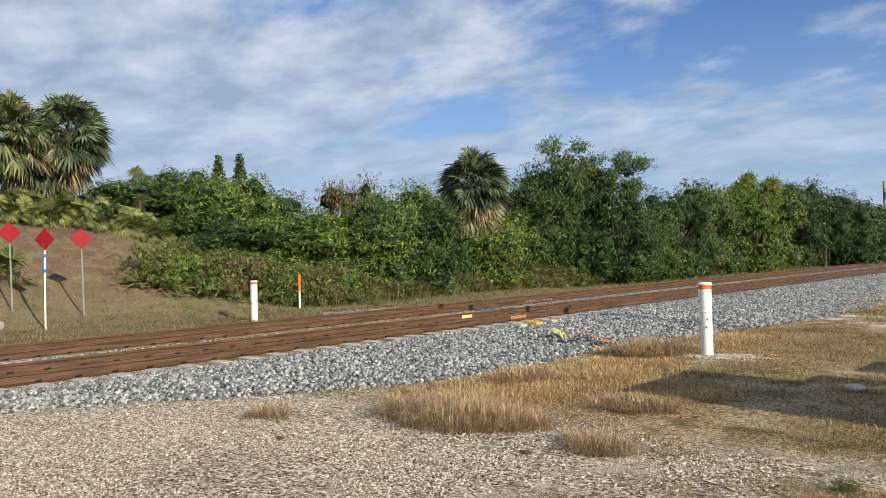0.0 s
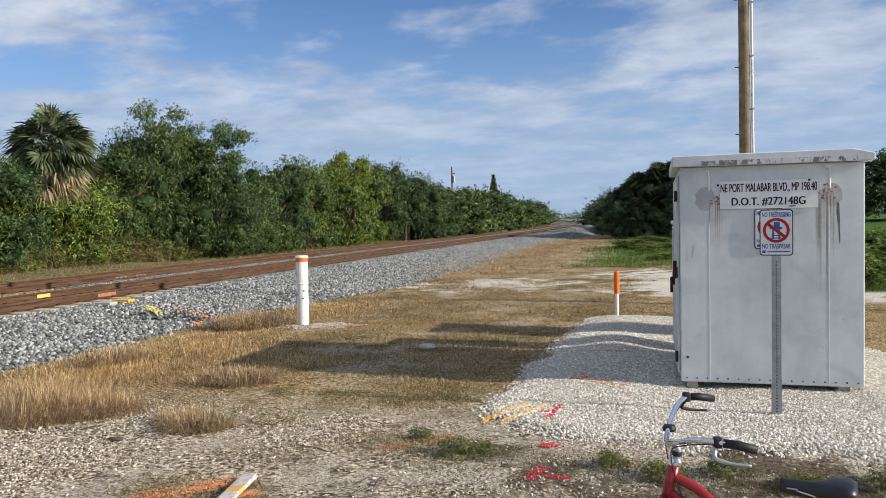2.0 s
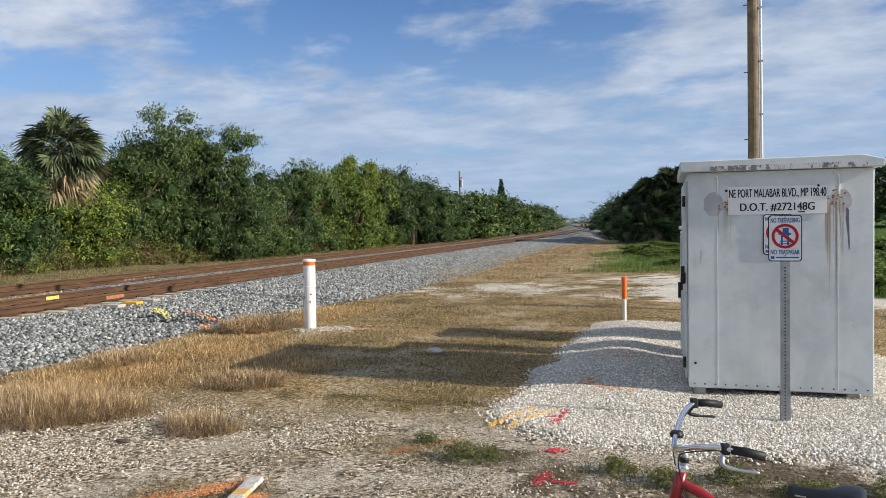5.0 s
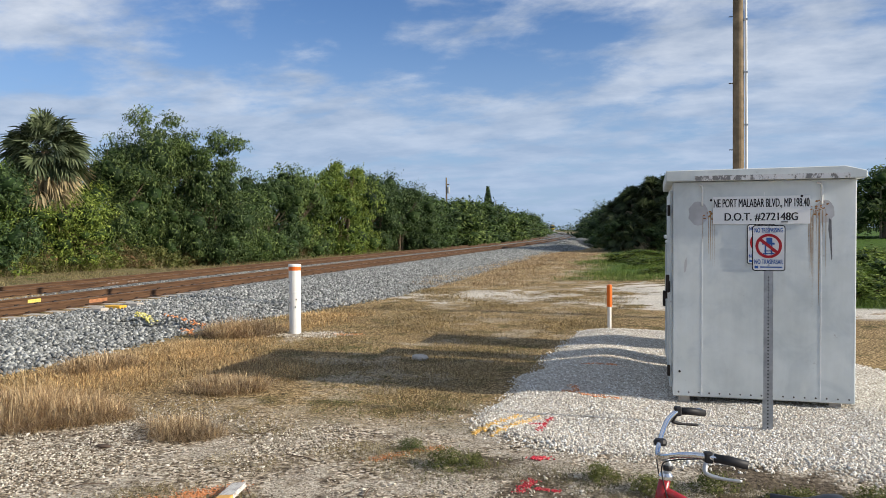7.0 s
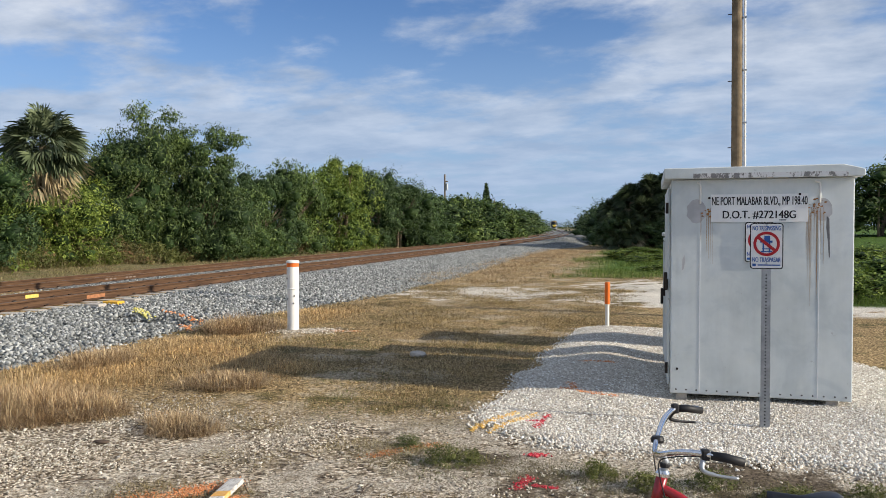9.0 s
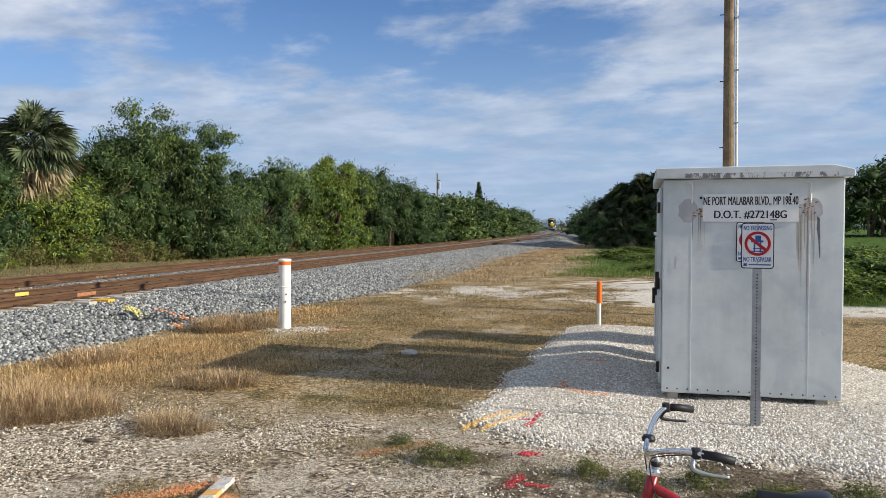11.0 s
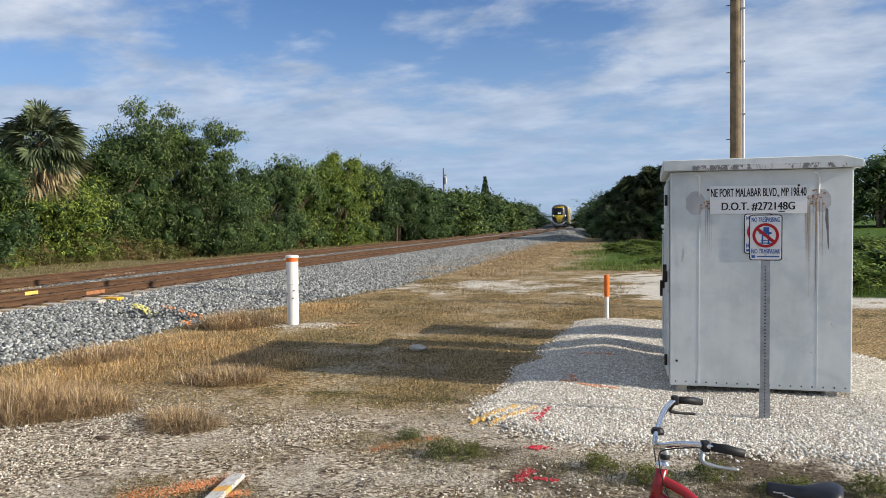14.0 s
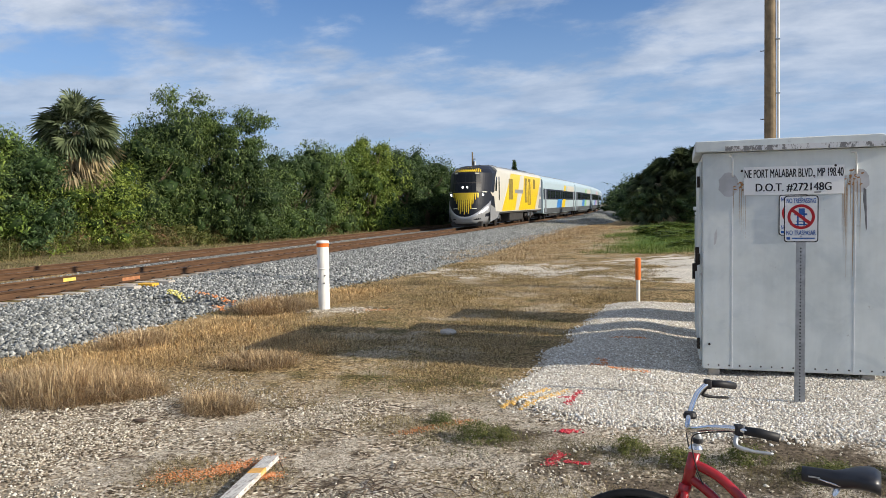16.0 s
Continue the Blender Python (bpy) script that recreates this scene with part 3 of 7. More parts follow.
def lay_rail(parent, offset, z0, centre):
    prof = rail_profile()
    ys = [-60, -20, 0, 20, 40, 60] + list(range(70, 260, 7)) + [300, 400, 600, 900]
    n = len(prof)
    verts, faces, tops = [], [], []
    for y in ys:
        s, d = sway(y)
        for px, pz in prof:
            verts.append((centre + s + (offset + px) * math.cos(d), y + (offset + px) * math.sin(d), z0 + pz))
    for j in range(len(ys) - 1):
        for k in range(n):
            a, b = j * n + k, j * n + (k + 1) % n
            faces.append((a, b, b + n, a + n))
            tops.append(1 if k == 8 else 0)
    me = bpy.data.meshes.new("rail")
    me.from_pydata(verts, [], faces)
    me.materials.append(RUST), me.materials.append(RAILTOP)
    me.polygons.foreach_set("material_index", tops)
    return hang("rail", me, [RUST, RAILTOP], parent, "rusty brown steel rail")


def tie_mesh():
    bm = bmesh.new()
    box(bm, -1.3, 1.3, -0.13, 0.13, -0.2, 0.0, bevel=0.018)
    me = bpy.data.meshes.new("tie")
    bm.to_mesh(me)
    bm.free()
    me.materials.append(CONCRETE)
    return me


def clip_points(side):
    """A spring clip beside the rail foot."""
    s = side
    return [(s * 0.05, -0.05, 0.02), (s * 0.09, -0.055, 0.035), (s * 0.115, -0.02, 0.045), (s * 0.10, 0.03, 0.05), (s * 0.06, 0.05, 0.04), (s * 0.05, 0.02, 0.03)]


def make_track(name, centre, dz, label):
    track = thing(name, label, "railway track", kind="structure")
    base = RAIL_Z - RAIL_H + dz
    for off in (-0.755, 0.755):
        lay_rail(track, off, base, centre)
    me = tie_mesh()
    for i in range(150):
        y = -4 + 0.61 * i
        s, d = sway(y)
        ob = hang("tie", me, CONCRETE, track)
        ob.matrix_local = pose(centre + s, y, base - 0.003, 0, 0, math.degrees(d))
    verts, faces = [], []
    for i in range(1000):
        y = -4 + 0.61 * (150 + i)
        s, d = sway(y)
        k = len(verts)
        for dx, dy in ((-1.3, -0.13), (1.3, -0.13), (1.3, 0.13), (-1.3, 0.13)):
            for z in (-0.1, 0):
                verts.append((centre + s + dx * math.cos(d) - dy * math.sin(d), y + dx * math.sin(d) + dy * math.cos(d), base - 0.003 + z))
        faces += [(k + 1, k + 3, k + 5, k + 7), (k, k + 2, k + 3, k + 1), (k + 2, k + 4, k + 5, k + 3), (k + 4, k + 6, k + 7, k + 5), (k + 6, k, k + 1, k + 7)]
    tagged(put("far_ties", verts, faces, CONCRETE, track), kind="stuff")
    # spring clips on both sides of each rail
    bm = bmesh.new()
    for side in (-1, 1):
        t = tube(clip_points(side), 0.012, 5)
        tmp = bpy.data.meshes.new("clip")
        t.to_mesh(tmp)
        t.free()
        bm.from_mesh(tmp)
    proto = bpy.data.meshes.new("clip_pair")
    bm.to_mesh(proto)
    bm.free()
    v0 = np.array([v.co[:] for v in proto.vertices])
    f0 = [tuple(p.vertices) for p in proto.polygons]
    verts, faces = [], []
    for i in range(150):
        y = -4 + 0.61 * i
        s, d = sway(y)
        for off in (-0.755, 0.755):
            k = len(verts)
            verts += [tuple(v) for v in v0 + np.array([centre + s + off, y, base])]
            faces += [tuple(a + k for a in f) for f in f0]
    tagged(put("rail_clips", verts, faces, STEEL_DARK, track), kind="stuff")
    return track


near_track = make_track("railway_track", NEAR, 0.0, "rusty steel rails on pale concrete ties in grey ballast")
far_track = make_track("railway_track", FAR, -0.02, "second track with rusty rails on concrete ties")


# ---- signal house ----
def house_paint():
    """Aged white-grey painted aluminium: faint patches, streaks of dirt that run down."""
    M = Mat("aged_grey_paint", 0.55, 0.0, 0.35)
    patch = M.noise(1.6, 4, 0.6)
    run = M.noise(3.0, 5, 0.6, None, (3, 3, 0.3))
    col = M.ramp(patch, (0.3, (0.53, 0.575, 0.575)), (0.7, (0.69, 0.73, 0.73)))
    col = M.mix(0.16, col, M.ramp(run, (0.35, (0.72, 0.70, 0.68)), (0.65, (1.08, 1.08, 1.08))), "MULTIPLY")
    col = M.mix(M.step(M.noise(7, 6, 0.7), 0.66, 0.74), col, (0.38, 0.38, 0.38))
    blot = M.noise(2.4, 5, 0.65, None, None, 0.6)
    col = M.mix(0.5, col, M.ramp(blot, (0.40, (0.80, 0.83, 0.86)), (0.52, (1.0, 1.0, 1.0)), (0.66, (1.07, 1.06, 1.04))), "MULTIPLY")
    M.colour(col)
    M.bump(M.noise(30, 3), 0.08, 0.004)
    return M.m


def rust_run():
    M = Mat("rust_stain", 0.8, 0.0, 0.2)
    n = M.noise(30, 5, 0.6, None, (1, 1, 0.06))
    M.colour(M.ramp(n, (0.35, (0.34, 0.21, 0.11)), (0.65, (0.50, 0.43, 0.33))))
    return M.m


def worn_roof_edge():
    M = Mat("peeling_roof_edge", 0.7, 0.1, 0.3)
    n = M.noise(9, 6, 0.7, None, (2, 2, 1))
    M.colour(M.ramp(n, (0.46, (0.62, 0.63, 0.64)), (0.50, (0.50, 0.50, 0.50)), (0.54, (0.16, 0.16, 0.16)), (0.7, (0.24, 0.24, 0.24))))
    return M.m


PAINT = house_paint()
ROOF_EDGE = worn_roof_edge()
RUSTRUN = rust_run()
RUSTSPOT = plain("fresh_rust", (0.34, 0.17, 0.065), 0.85, 0, 0.35, 30)
SEAM = plain("seam_strip", (0.74, 0.75, 0.75), 0.5, 0.0, 0.1, 12)
SCRAPE = plain("bare_dark_metal", (0.16, 0.16, 0.17), 0.6, 0.2, 0.3, 15)
PATCH = plain("grey_primer_patch", (0.47, 0.47, 0.48), 0.7, 0.0, 0.15, 6)
SIGN_WHITE = plain("sign_white", (0.80, 0.80, 0.79), 0.45, 0, 0.05, 4)
SIGN_BLACK = plain("sign_black", (0.02, 0.02, 0.022), 0.5, 0, 0.2, 9)
SIGN_BLUE = plain("sign_blue", (0.03, 0.11, 0.36), 0.5, 0, 0.15, 9)
SIGN_RED = plain("sign_red", (0.42, 0.018, 0.025), 0.5, 0, 0.12, 9)


def text_part(words, width, tall, m, mat, parent, name="lettering", squeeze=None):
    """Raised lettering of a given width and capital height, centred at the pose m (text faces its +z)."""
    cu = bpy.data.curves.new(name, "FONT")
    cu.body, cu.align_x, cu.align_y = words, "CENTER", "CENTER"
    cu.extrude = 0.004
    ob = new(name, cu)
    dg = bpy.context.evaluated_depsgraph_get()
    me = bpy.data.meshes.new_from_object(ob.evaluated_get(dg))
    bpy.data.objects.remove(ob)
    v = np.array([p.co[:] for p in me.vertices])
    lo, hi = v.min(0), v.max(0)
    sx, sy = width / (hi[0] - lo[0]), tall / (hi[1] - lo[1])
    mid = (lo + hi) / 2
    for p in me.vertices:
        q = Vector(((p.co.x - mid[0]) * sx, (p.co.y - mid[1]) * sy, (p.co.z) * 0.15))
        p.co = m @ q
    me.materials.clear()
    # a heavy face: the strokes are widened by doubling them sideways
    bm = bmesh.new()
    for k, dx in enumerate((-0.026, 0.0, 0.026)):
        bm.from_mesh(me)
        bm.verts.ensure_lookup_table()
        n = len(me.vertices)
        bmesh.ops.translate(bm, verts=bm.verts[k * n:], vec=m.to_3x3() @ Vector((dx * sx, 0, 0.0004 * k)))
    return part(name, bm, mat, parent)


HX0, HX1, HY0, HY1, HZ0, HZ1 = 0.23, 2.03, 8.62, 10.75, 0.12, 2.44


def signal_house():
    h = thing("signal_house", "pale grey metal railway signal house with rust streaks on white gravel", "signal cabinet")
    part("body", boxes((HX0, HX1, HY0, HY1, HZ0, HZ1), bevel=0.012), PAINT, h)
    # roof: shallow gable with its ridge along the building, front rim peeling
    bm = bmesh.new()
    mx, o = (HX0 + HX1) / 2, 0.075
    prof = [(HX0 - o, HZ1 + 0.005), (HX0 - o, HZ1 + 0.120), (mx + 0.78, HZ1 + 0.130), (HX1 + o, HZ1 + 0.080), (HX1 + o, HZ1 + 0.005)]
    a = [bm.verts.new((x, HY0 - 0.09, z)) for x, z in prof]
    b = [bm.verts.new((x, HY1 + 0.09, z)) for x, z in prof]
    bm.faces.new(a[::-1]), bm.faces.new(b)
    for i in range(5):
        bm.faces.new((a[i], a[(i + 1) % 5], b[(i + 1) % 5], b[i]))
    bmesh.ops.recalc_face_normals(bm, faces=bm.faces)
    bmesh.ops.bevel(bm, geom=list(bm.edges), offset=0.008, segments=1, affect="EDGES")
    part("roof", bm, PAINT, h, "pale metal roof with an overhanging rim")
    part("roof_rim", boxes((HX0 + 0.22, HX1 - 0.08, HY0 - 0.094, HY0 - 0.088, HZ1 + 0.006, HZ1 + 0.058)), ROOF_EDGE, h, "peeling dark strip below the eaves")
    f = HY0 - 0.006
    for x in (HX0 + 0.30, HX1 - 0.33, (HX0 + HX1) / 2 + 0.02):
        top = HZ1 - 0.02 if abs(x - 1.15) > 0.3 else HZ1 - 0.12
        low = HZ0 + 0.02 if abs(x - 1.15) > 0.3 else HZ1 - 0.30
        part("seam", boxes((x - 0.0035, x + 0.0035, HY0 - 0.002, HY0, low, top), bevel=0.0007), SEAM, h)
    # bent hooks at the head of the two long seams
    for x, r in ((HX0 + 0.30, 0.035), (HX1 - 0.33, 0.05)):
        part("hook", tube([(x, f - 0.008, HZ1 - 0.26), (x, f - 0.02, HZ1 - 0.08), (x - r * 0.4, f - 0.02, HZ1 - 0.045), (x - r, f - 0.012, HZ1 - 0.04)], 0.010, 6, 4), WHITE, h, smooth=True)
    # rivets along the foot
    for i in range(17):
        x = HX0 + 0.06 + i * (HX1 - HX0 - 0.12) / 16
        part("rivet", rod(bmesh.new(), (x, HY0 - 0.008, HZ0 + 0.045), (x, HY0, HZ0 + 0.045), 0.008, 0.009, 8), STEEL_DARK, h)
    for x, z in ((HX0 + 0.39, HZ1 - 0.20), (HX1 - 0.52, HZ1 - 0.17), (HX0 + 0.07, HZ0 + 0.27)):
        part("bolt", rod(bmesh.new(), (x, HY0 - 0.012, z), (x, HY0, z), 0.013, 0.013, 8), STEEL_DARK, h)
    # primer patches and rust below the old brackets
    for x, z, w, t in ((HX0 + 0.26, HZ1 - 0.34, 0.20, 0.26), (HX1 - 0.30, HZ1 - 0.33, 0.18, 0.24)):
        bm = bmesh.new()
        ring = [bm.verts.new((x + w / 2 * math.cos(k * math.pi / 8) * (1 + 0.1 * math.sin(k * 3)), HY0 - 0.002, z + t / 2 * math.sin(k * math.pi / 8))) for k in range(16)]
        face = bm.faces.new(ring[::-1])
        ext = bmesh.ops.extrude_face_region(bm, geom=[face])["geom"]
        bmesh.ops.translate(bm, verts=[g for g in ext if isinstance(g, bmesh.types.BMVert)], vec=(0, -0.001, 0))
        part("primer_patch", bm, PATCH, h, "grey primer patch")
    rnd = random.Random(5)
    for cx, wid, deep, n in ((HX0 + 0.37, 0.13, 0.62, 7), (HX1 - 0.37, 0.17, 1.0, 22)):
        bm = bmesh.new()
        for k in range(n):
            x = cx + rnd.uniform(-wid / 2, wid / 2)
            z1 = HZ1 - 0.36 + rnd.uniform(-0.03, 0.06)
            ln = deep * rnd.uniform(0.25, 1.0)
            w = rnd.uniform(0.0012, 0.0045)
            pts = [(x - w, z1), (x + w, z1), (x + w * 0.7, z1 - ln * 0.6), (x + w * 0.1, z1 - ln), (x - w * 0.2, z1 - ln), (x - w * 0.8, z1 - ln * 0.6)]
            bm.faces.new([bm.verts.new((px, HY0 - 0.0035 - 0.0002 * k, pz)) for px, pz in pts][::-1])
        tagged(part("rust_run", bm, RUSTRUN, h), "pale rust that has run down the wall", "", "", "stuff")
        bm = bmesh.new()
        for k in range(n + 8):
            x, z, w = cx + rnd.gauss(0, wid / 3.2), HZ1 - 0.36 + rnd.uniform(-0.04, 0.04) + (0.12 * rnd.random() if n > 10 else 0), rnd.uniform(0.005, 0.017)
            bm.faces.new([bm.verts.new((x + w * math.cos(a) * rnd.uniform(0.6, 1.2), HY0 - 0.0065 - 0.0002 * k, z + w * 0.6 * math.sin(a))) for a in [i * math.pi / 4 for i in range(8)]])
        tagged(part("rust_stain", bm, RUSTSPOT, h, "orange-brown rust spots"), kind="stuff")
    bm = bmesh.new()
    bm.faces.new([bm.verts.new((HX1 - 0.262 + dx, HY0 - 0.004, HZ1 - 0.40 - dz)) for dx, dz in ((0, 0), (0.025, 0.02), (0.03, 0.2), (0.035, 0.42), (0.025, 0.44), (0.012, 0.25), (-0.004, 0.12))])
    part("scrape", bm, SCRAPE, h, "bare dark scrape in the paint")
    bm = bmesh.new()
    bm.faces.new([bm.verts.new((HX0 + 0.12 + dx, HY0 - 0.004, HZ1 - 0.86 - dz)) for dx, dz in ((0, 0), (0.02, -0.05), (0.025, 0.02), (0.015, 0.10), (-0.005, 0.12))])
    part("scrape", bm, PATCH, h, "bare grey scrape in the paint")
    # feet
    for x in (HX0 + 0.12, HX1 - 0.18):
        for y in (HY0 + 0.12, HY1 - 0.15):
            part("foot", boxes((x - 0.06, x + 0.06, y - 0.06, y + 0.06, 0.0, HZ0), bevel=0.008), CONCRETE, h, "grey concrete foot")
    # side door with hinges and hasp, facing the track
    door = part("door", boxes((HX0 - 0.03, HX0 - 0.002, HY0 + 0.18, HY1 - 0.25, HZ0 + 0.06, HZ1 - 0.08), bevel=0.008), PAINT, h, "closed grey side door")
    for z in (HZ0 + 0.25, 1.3, HZ1 - 0.3):
        part("hinge", rod(bmesh.new(), (HX0 - 0.04, HY0 + 0.14, z - 0.06), (HX0 - 0.04, HY0 + 0.14, z + 0.06), 0.016, None, 8), STEEL_DARK, door)
    bm = boxes((HX0 - 0.07, HX0 - 0.03, HY0 + 0.30, HY0 + 0.36, 1.22, 1.42), (HX0 - 0.10, HX0 - 0.05, HY0 + 0.31, HY0 + 0.35, 1.15, 1.24), bevel=0.006)
    part("latch", bm, STEEL_DARK, door, "dark hasp and padlock")
    # white name plate
    plate_z, plate_x = HZ1 - 0.315, HX0 + 0.885
    plate = part("name_plate", boxes((plate_x - 0.477, plate_x + 0.477, HY0 - 0.011, HY0 - 0.008, plate_z - 0.142, plate_z + 0.152), bevel=0.001), SIGN_WHITE, h, "white lettered name plate")
    face = lambda dx, dz: pose(plate_x + dx, HY0 - 0.0125, plate_z + dz, 90, 0, 0)
    text_part("NE PORT MALABAR BLVD., MP 198.40", 0.935, 0.102, face(0, 0.074), SIGN_BLACK, plate)
    text_part("D.O.T. #272148G", 0.715, 0.090, face(0.0, -0.068), SIGN_BLACK, plate)
    part("underline", boxes((plate_x + 0.20, plate_x + 0.265, HY0 - 0.0135, HY0 - 0.0115, plate_z - 0.127, plate_z - 0.117)), SIGN_BLACK, plate)


signal_house()


def rounded_plate(w, hgt, r, y0, y1, cx, cz, seg=6):
    bm = bmesh.new()
    pts = []
    for sx, sz, a0 in ((1, 1, 0), (-1, 1, 90), (-1, -1, 180), (1, -1, 270)):
        for k in range(seg + 1):
            a = radians(a0 + 90 * k / seg)
            pts.append((cx + sx * (w / 2 - r) + r * math.cos(a), cz + sz * (hgt / 2 - r) + r * math.sin(a)))
    a = [bm.verts.new((x, y0, z)) for x, z in pts]
    b = [bm.verts.new((x, y1, z)) for x, z in pts]
    bm.faces.new(a), bm.faces.new(b[::-1])
    for i in range(len(pts)):
        bm.faces.new((a[i], b[i], b[(i + 1) % len(pts)], a[(i + 1) % len(pts)]))
    bmesh.ops.recalc_face_normals(bm, faces=bm.faces)
    return bm


def ring_disc(cx, cz, r0, r1, y0, y1, seg=40):
    bm = bmesh.new()
    loops = []
    for r, y in ((r1, y0), (r0, y0), (r0, y1), (r1, y1)):
        loops.append([bm.verts.new((cx + r * math.cos(2 * math.pi * k / seg), y, cz + r * math.sin(2 * math.pi * k / seg))) for k in range(seg)])
    for a, b in zip(loops, loops[1:] + loops[:1]):
        for k in range(seg):
            bm.faces.new((a[k], a[(k + 1) % seg], b[(k + 1) % seg], b[k]))
    bmesh.ops.recalc_face_normals(bm, faces=bm.faces)
    return bm


def warning_sign(name, label, m, post):
    """A bilingual sign plate: blue words, a barred red ring over a plain blue mark."""
    s = thing(name, label, "sign", m)
    if post:
        bm = bmesh.new()
        # perforated U-channel post
        for x0, x1, y0, y1 in ((-0.035, 0.035, 0.012, 0.018), (-0.040, -0.033, 0.012, 0.045), (0.033, 0.040, 0.012, 0.045)):
            box(bm, x0, x1, y0, y1, -0.35, 1.70)
        part("post", bm, GALV, s, "perforated galvanised steel post")
        part("stub", boxes((-0.045, 0.045, 0.047, 0.055, -0.35, 0.32), (-0.046, -0.041, 0.02, 0.055, -0.35, 0.32), (0.041, 0.046, 0.02, 0.055, -0.35, 0.32)), GALV, s, "galvanised ground stub")
        bm = bmesh.new()
        for i in range(47):
            rod(bm, (0, 0.0085, 0.03 + i * 0.031), (0, 0.0125, 0.03 + i * 0.031), 0.007, 0.007, 8)
        part("holes", bm, BLACK, s, "row of dark punched holes")
    cz = 1.725
    part("rim", rounded_plate(0.284, 0.424, 0.028, -0.001, 0.003, 0, cz), SIGN_BLACK, s, "dark blue-black border")
    face = part("face", rounded_plate(0.266, 0.406, 0.022, -0.003, -0.0012, 0, cz), SIGN_WHITE, s, "white sign face")
    up = lambda z: pose(0, -0.0042, cz + z, 90, 0, 0)
    text_part("NO TRESPASSING", 0.240, 0.043, up(0.165), SIGN_BLUE, s)
    text_part("NO TRASPASAR", 0.240, 0.043, up(-0.126), SIGN_BLUE, s)
    ring = part("barred_ring", ring_disc(0, cz + 0.02, 0.088, 0.113, -0.0072, -0.0035), SIGN_RED, s, "red barred ring")
    bm = bmesh.new()
    box(bm, -0.096, 0.096, -0.0078, -0.0062, -0.014, 0.014, turn=Matrix.Translation((0, 0, cz + 0.02)) @ Matrix.Rotation(radians(40), 4, "Y"))
    part("bar", bm, SIGN_RED, s, "red slanting bar")
    bm = bmesh.new()
    for x0, x1, z0, z1 in ((-0.05, 0.05, -0.075, -0.066), (-0.04, 0.045, -0.05, -0.042), (-0.034, -0.02, -0.08, 0.02), (0.018, 0.032, -0.08, 0.03), (-0.055, 0.05, 0.012, 0.03), (-0.02, 0.03, 0.03, 0.075)):
        box(bm, x0, x1, -0.0055, -0.0035, cz + 0.02 + z0, cz + 0.02 + z1)
    part("mark", bm, SIGN_BLUE, s, "plain blue mark inside the ring")
    part("small_print", boxes((-0.12, -0.09, -0.005, -0.0035, cz - 0.188, cz - 0.164), (-0.075, 0.115, -0.005, -0.0035, cz - 0.181, cz - 0.170)), SIGN_BLUE, s, "bars of small blue print")
    for z in (0.196, -0.158):
        part("bolt", rod(bmesh.new(), (0.0, -0.010, cz + z), (0.0, -0.002, cz + z), 0.008, 0.009, 8), GALV, s)
    return s


warning_sign("no_trespassing_sign", "bilingual no trespassing sign on a galvanised post in gravel", pose(1.046, 7.55, 0.03, 0, 0, -6), True)
warning_sign("no_trespassing_sign", "second no trespassing sign fixed to the signal house wall", pose(1.122, HY0 - 0.012, 0.045, 0, 0, 0), False)


def side_cabinets():
    """Grey equipment cabinets in line behind the signal house."""
    for y0, y1, x0, x1, top in ((12.3, 13.3, 0.27, 0.95, 1.70), (11.0, 11.55, 0.22, 0.85, 1.80)):
        c = thing("equipment_cabinet", "small grey metal equipment cabinet on the gravel pad", "cabinet", group="cabinets behind the signal house")
        part("body", boxes((x0, x1, y0, y1, 0.05, top), bevel=0.012), PAINT, c)
        part("lid", boxes((x0 - 0.04, x1 + 0.04, y0 - 0.04, y1 + 0.04, top, top + 0.05), bevel=0.012), PAINT, c)
        d = part("door", boxes((x0 - 0.022, x0 - 0.002, y0 + 0.06, y1 - 0.06, 0.15, top - 0.08), bevel=0.006), PAINT, c)
        part("handle", boxes((x0 - 0.06, x0 - 0.022, y0 + 0.12, y0 + 0.15, 0.85, 1.05), bevel=0.004), STEEL_DARK, d)


side_cabinets()


# ---- posts and poles ----
def vent_pipe(m, label, rings=True):
    p = thing("marker_post", label, "marker post", m, group="white pipe posts")
    part("pipe", lathe([(0.108, -0.3), (0.108, 0.78), (0.118, 0.785), (0.118, 0.80), (0.110, 0.81)], 24), WHITE, p, smooth=False)
    part("upper_pipe", lathe([(0.112, 0.805), (0.112, 1.20)], 24), WHITE, p)
    part("orange_band", lathe([(0.1135, 1.20), (0.1135, 1.27)], 24), ORANGE, p, "orange band")
    part("cap", lathe([(0.118, 1.27), (0.122, 1.275), (0.122, 1.30), (0.112, 1.315), (0.06, 1.32)], 24), WHITE, p, "white cap")
    for a, z in ((230, 0.98), (235, 0.60), (310, 0.66), (300, 0.52)):
        x, y = 0.11 * math.cos(radians(a)), 0.11 * math.sin(radians(a))
        part("fitting", rod(bmesh.new(), (x * 0.95, y * 0.95, z), (x * 1.12, y * 1.12, z), 0.016, 0.012, 8), BLACK, p)
    return p


vent_pipe(pose(-6.45, 13.02, 0.0), "tall white plastic pipe post with an orange band")
vent_pipe(pose(-21.4, 12.7, height(-21.4, 12.7) - 0.02, 0, 0.6, 60), "white plastic pipe post with a red band beside the far track")


def slim_marker(m, tall, label):
    p = thing("cable_marker", label, "marker post", m, group="slim cable markers")
    part("stake", lathe([(0.038, -0.2), (0.038, tall * 0.55), (0.045, tall * 0.55 + 0.01)], 14), WHITE, p)
    part("sleeve", lathe([(0.052, tall * 0.5), (0.052, tall - 0.03), (0.045, tall - 0.005), (0.02, tall)], 14), ORANGE, p, "orange sleeve")


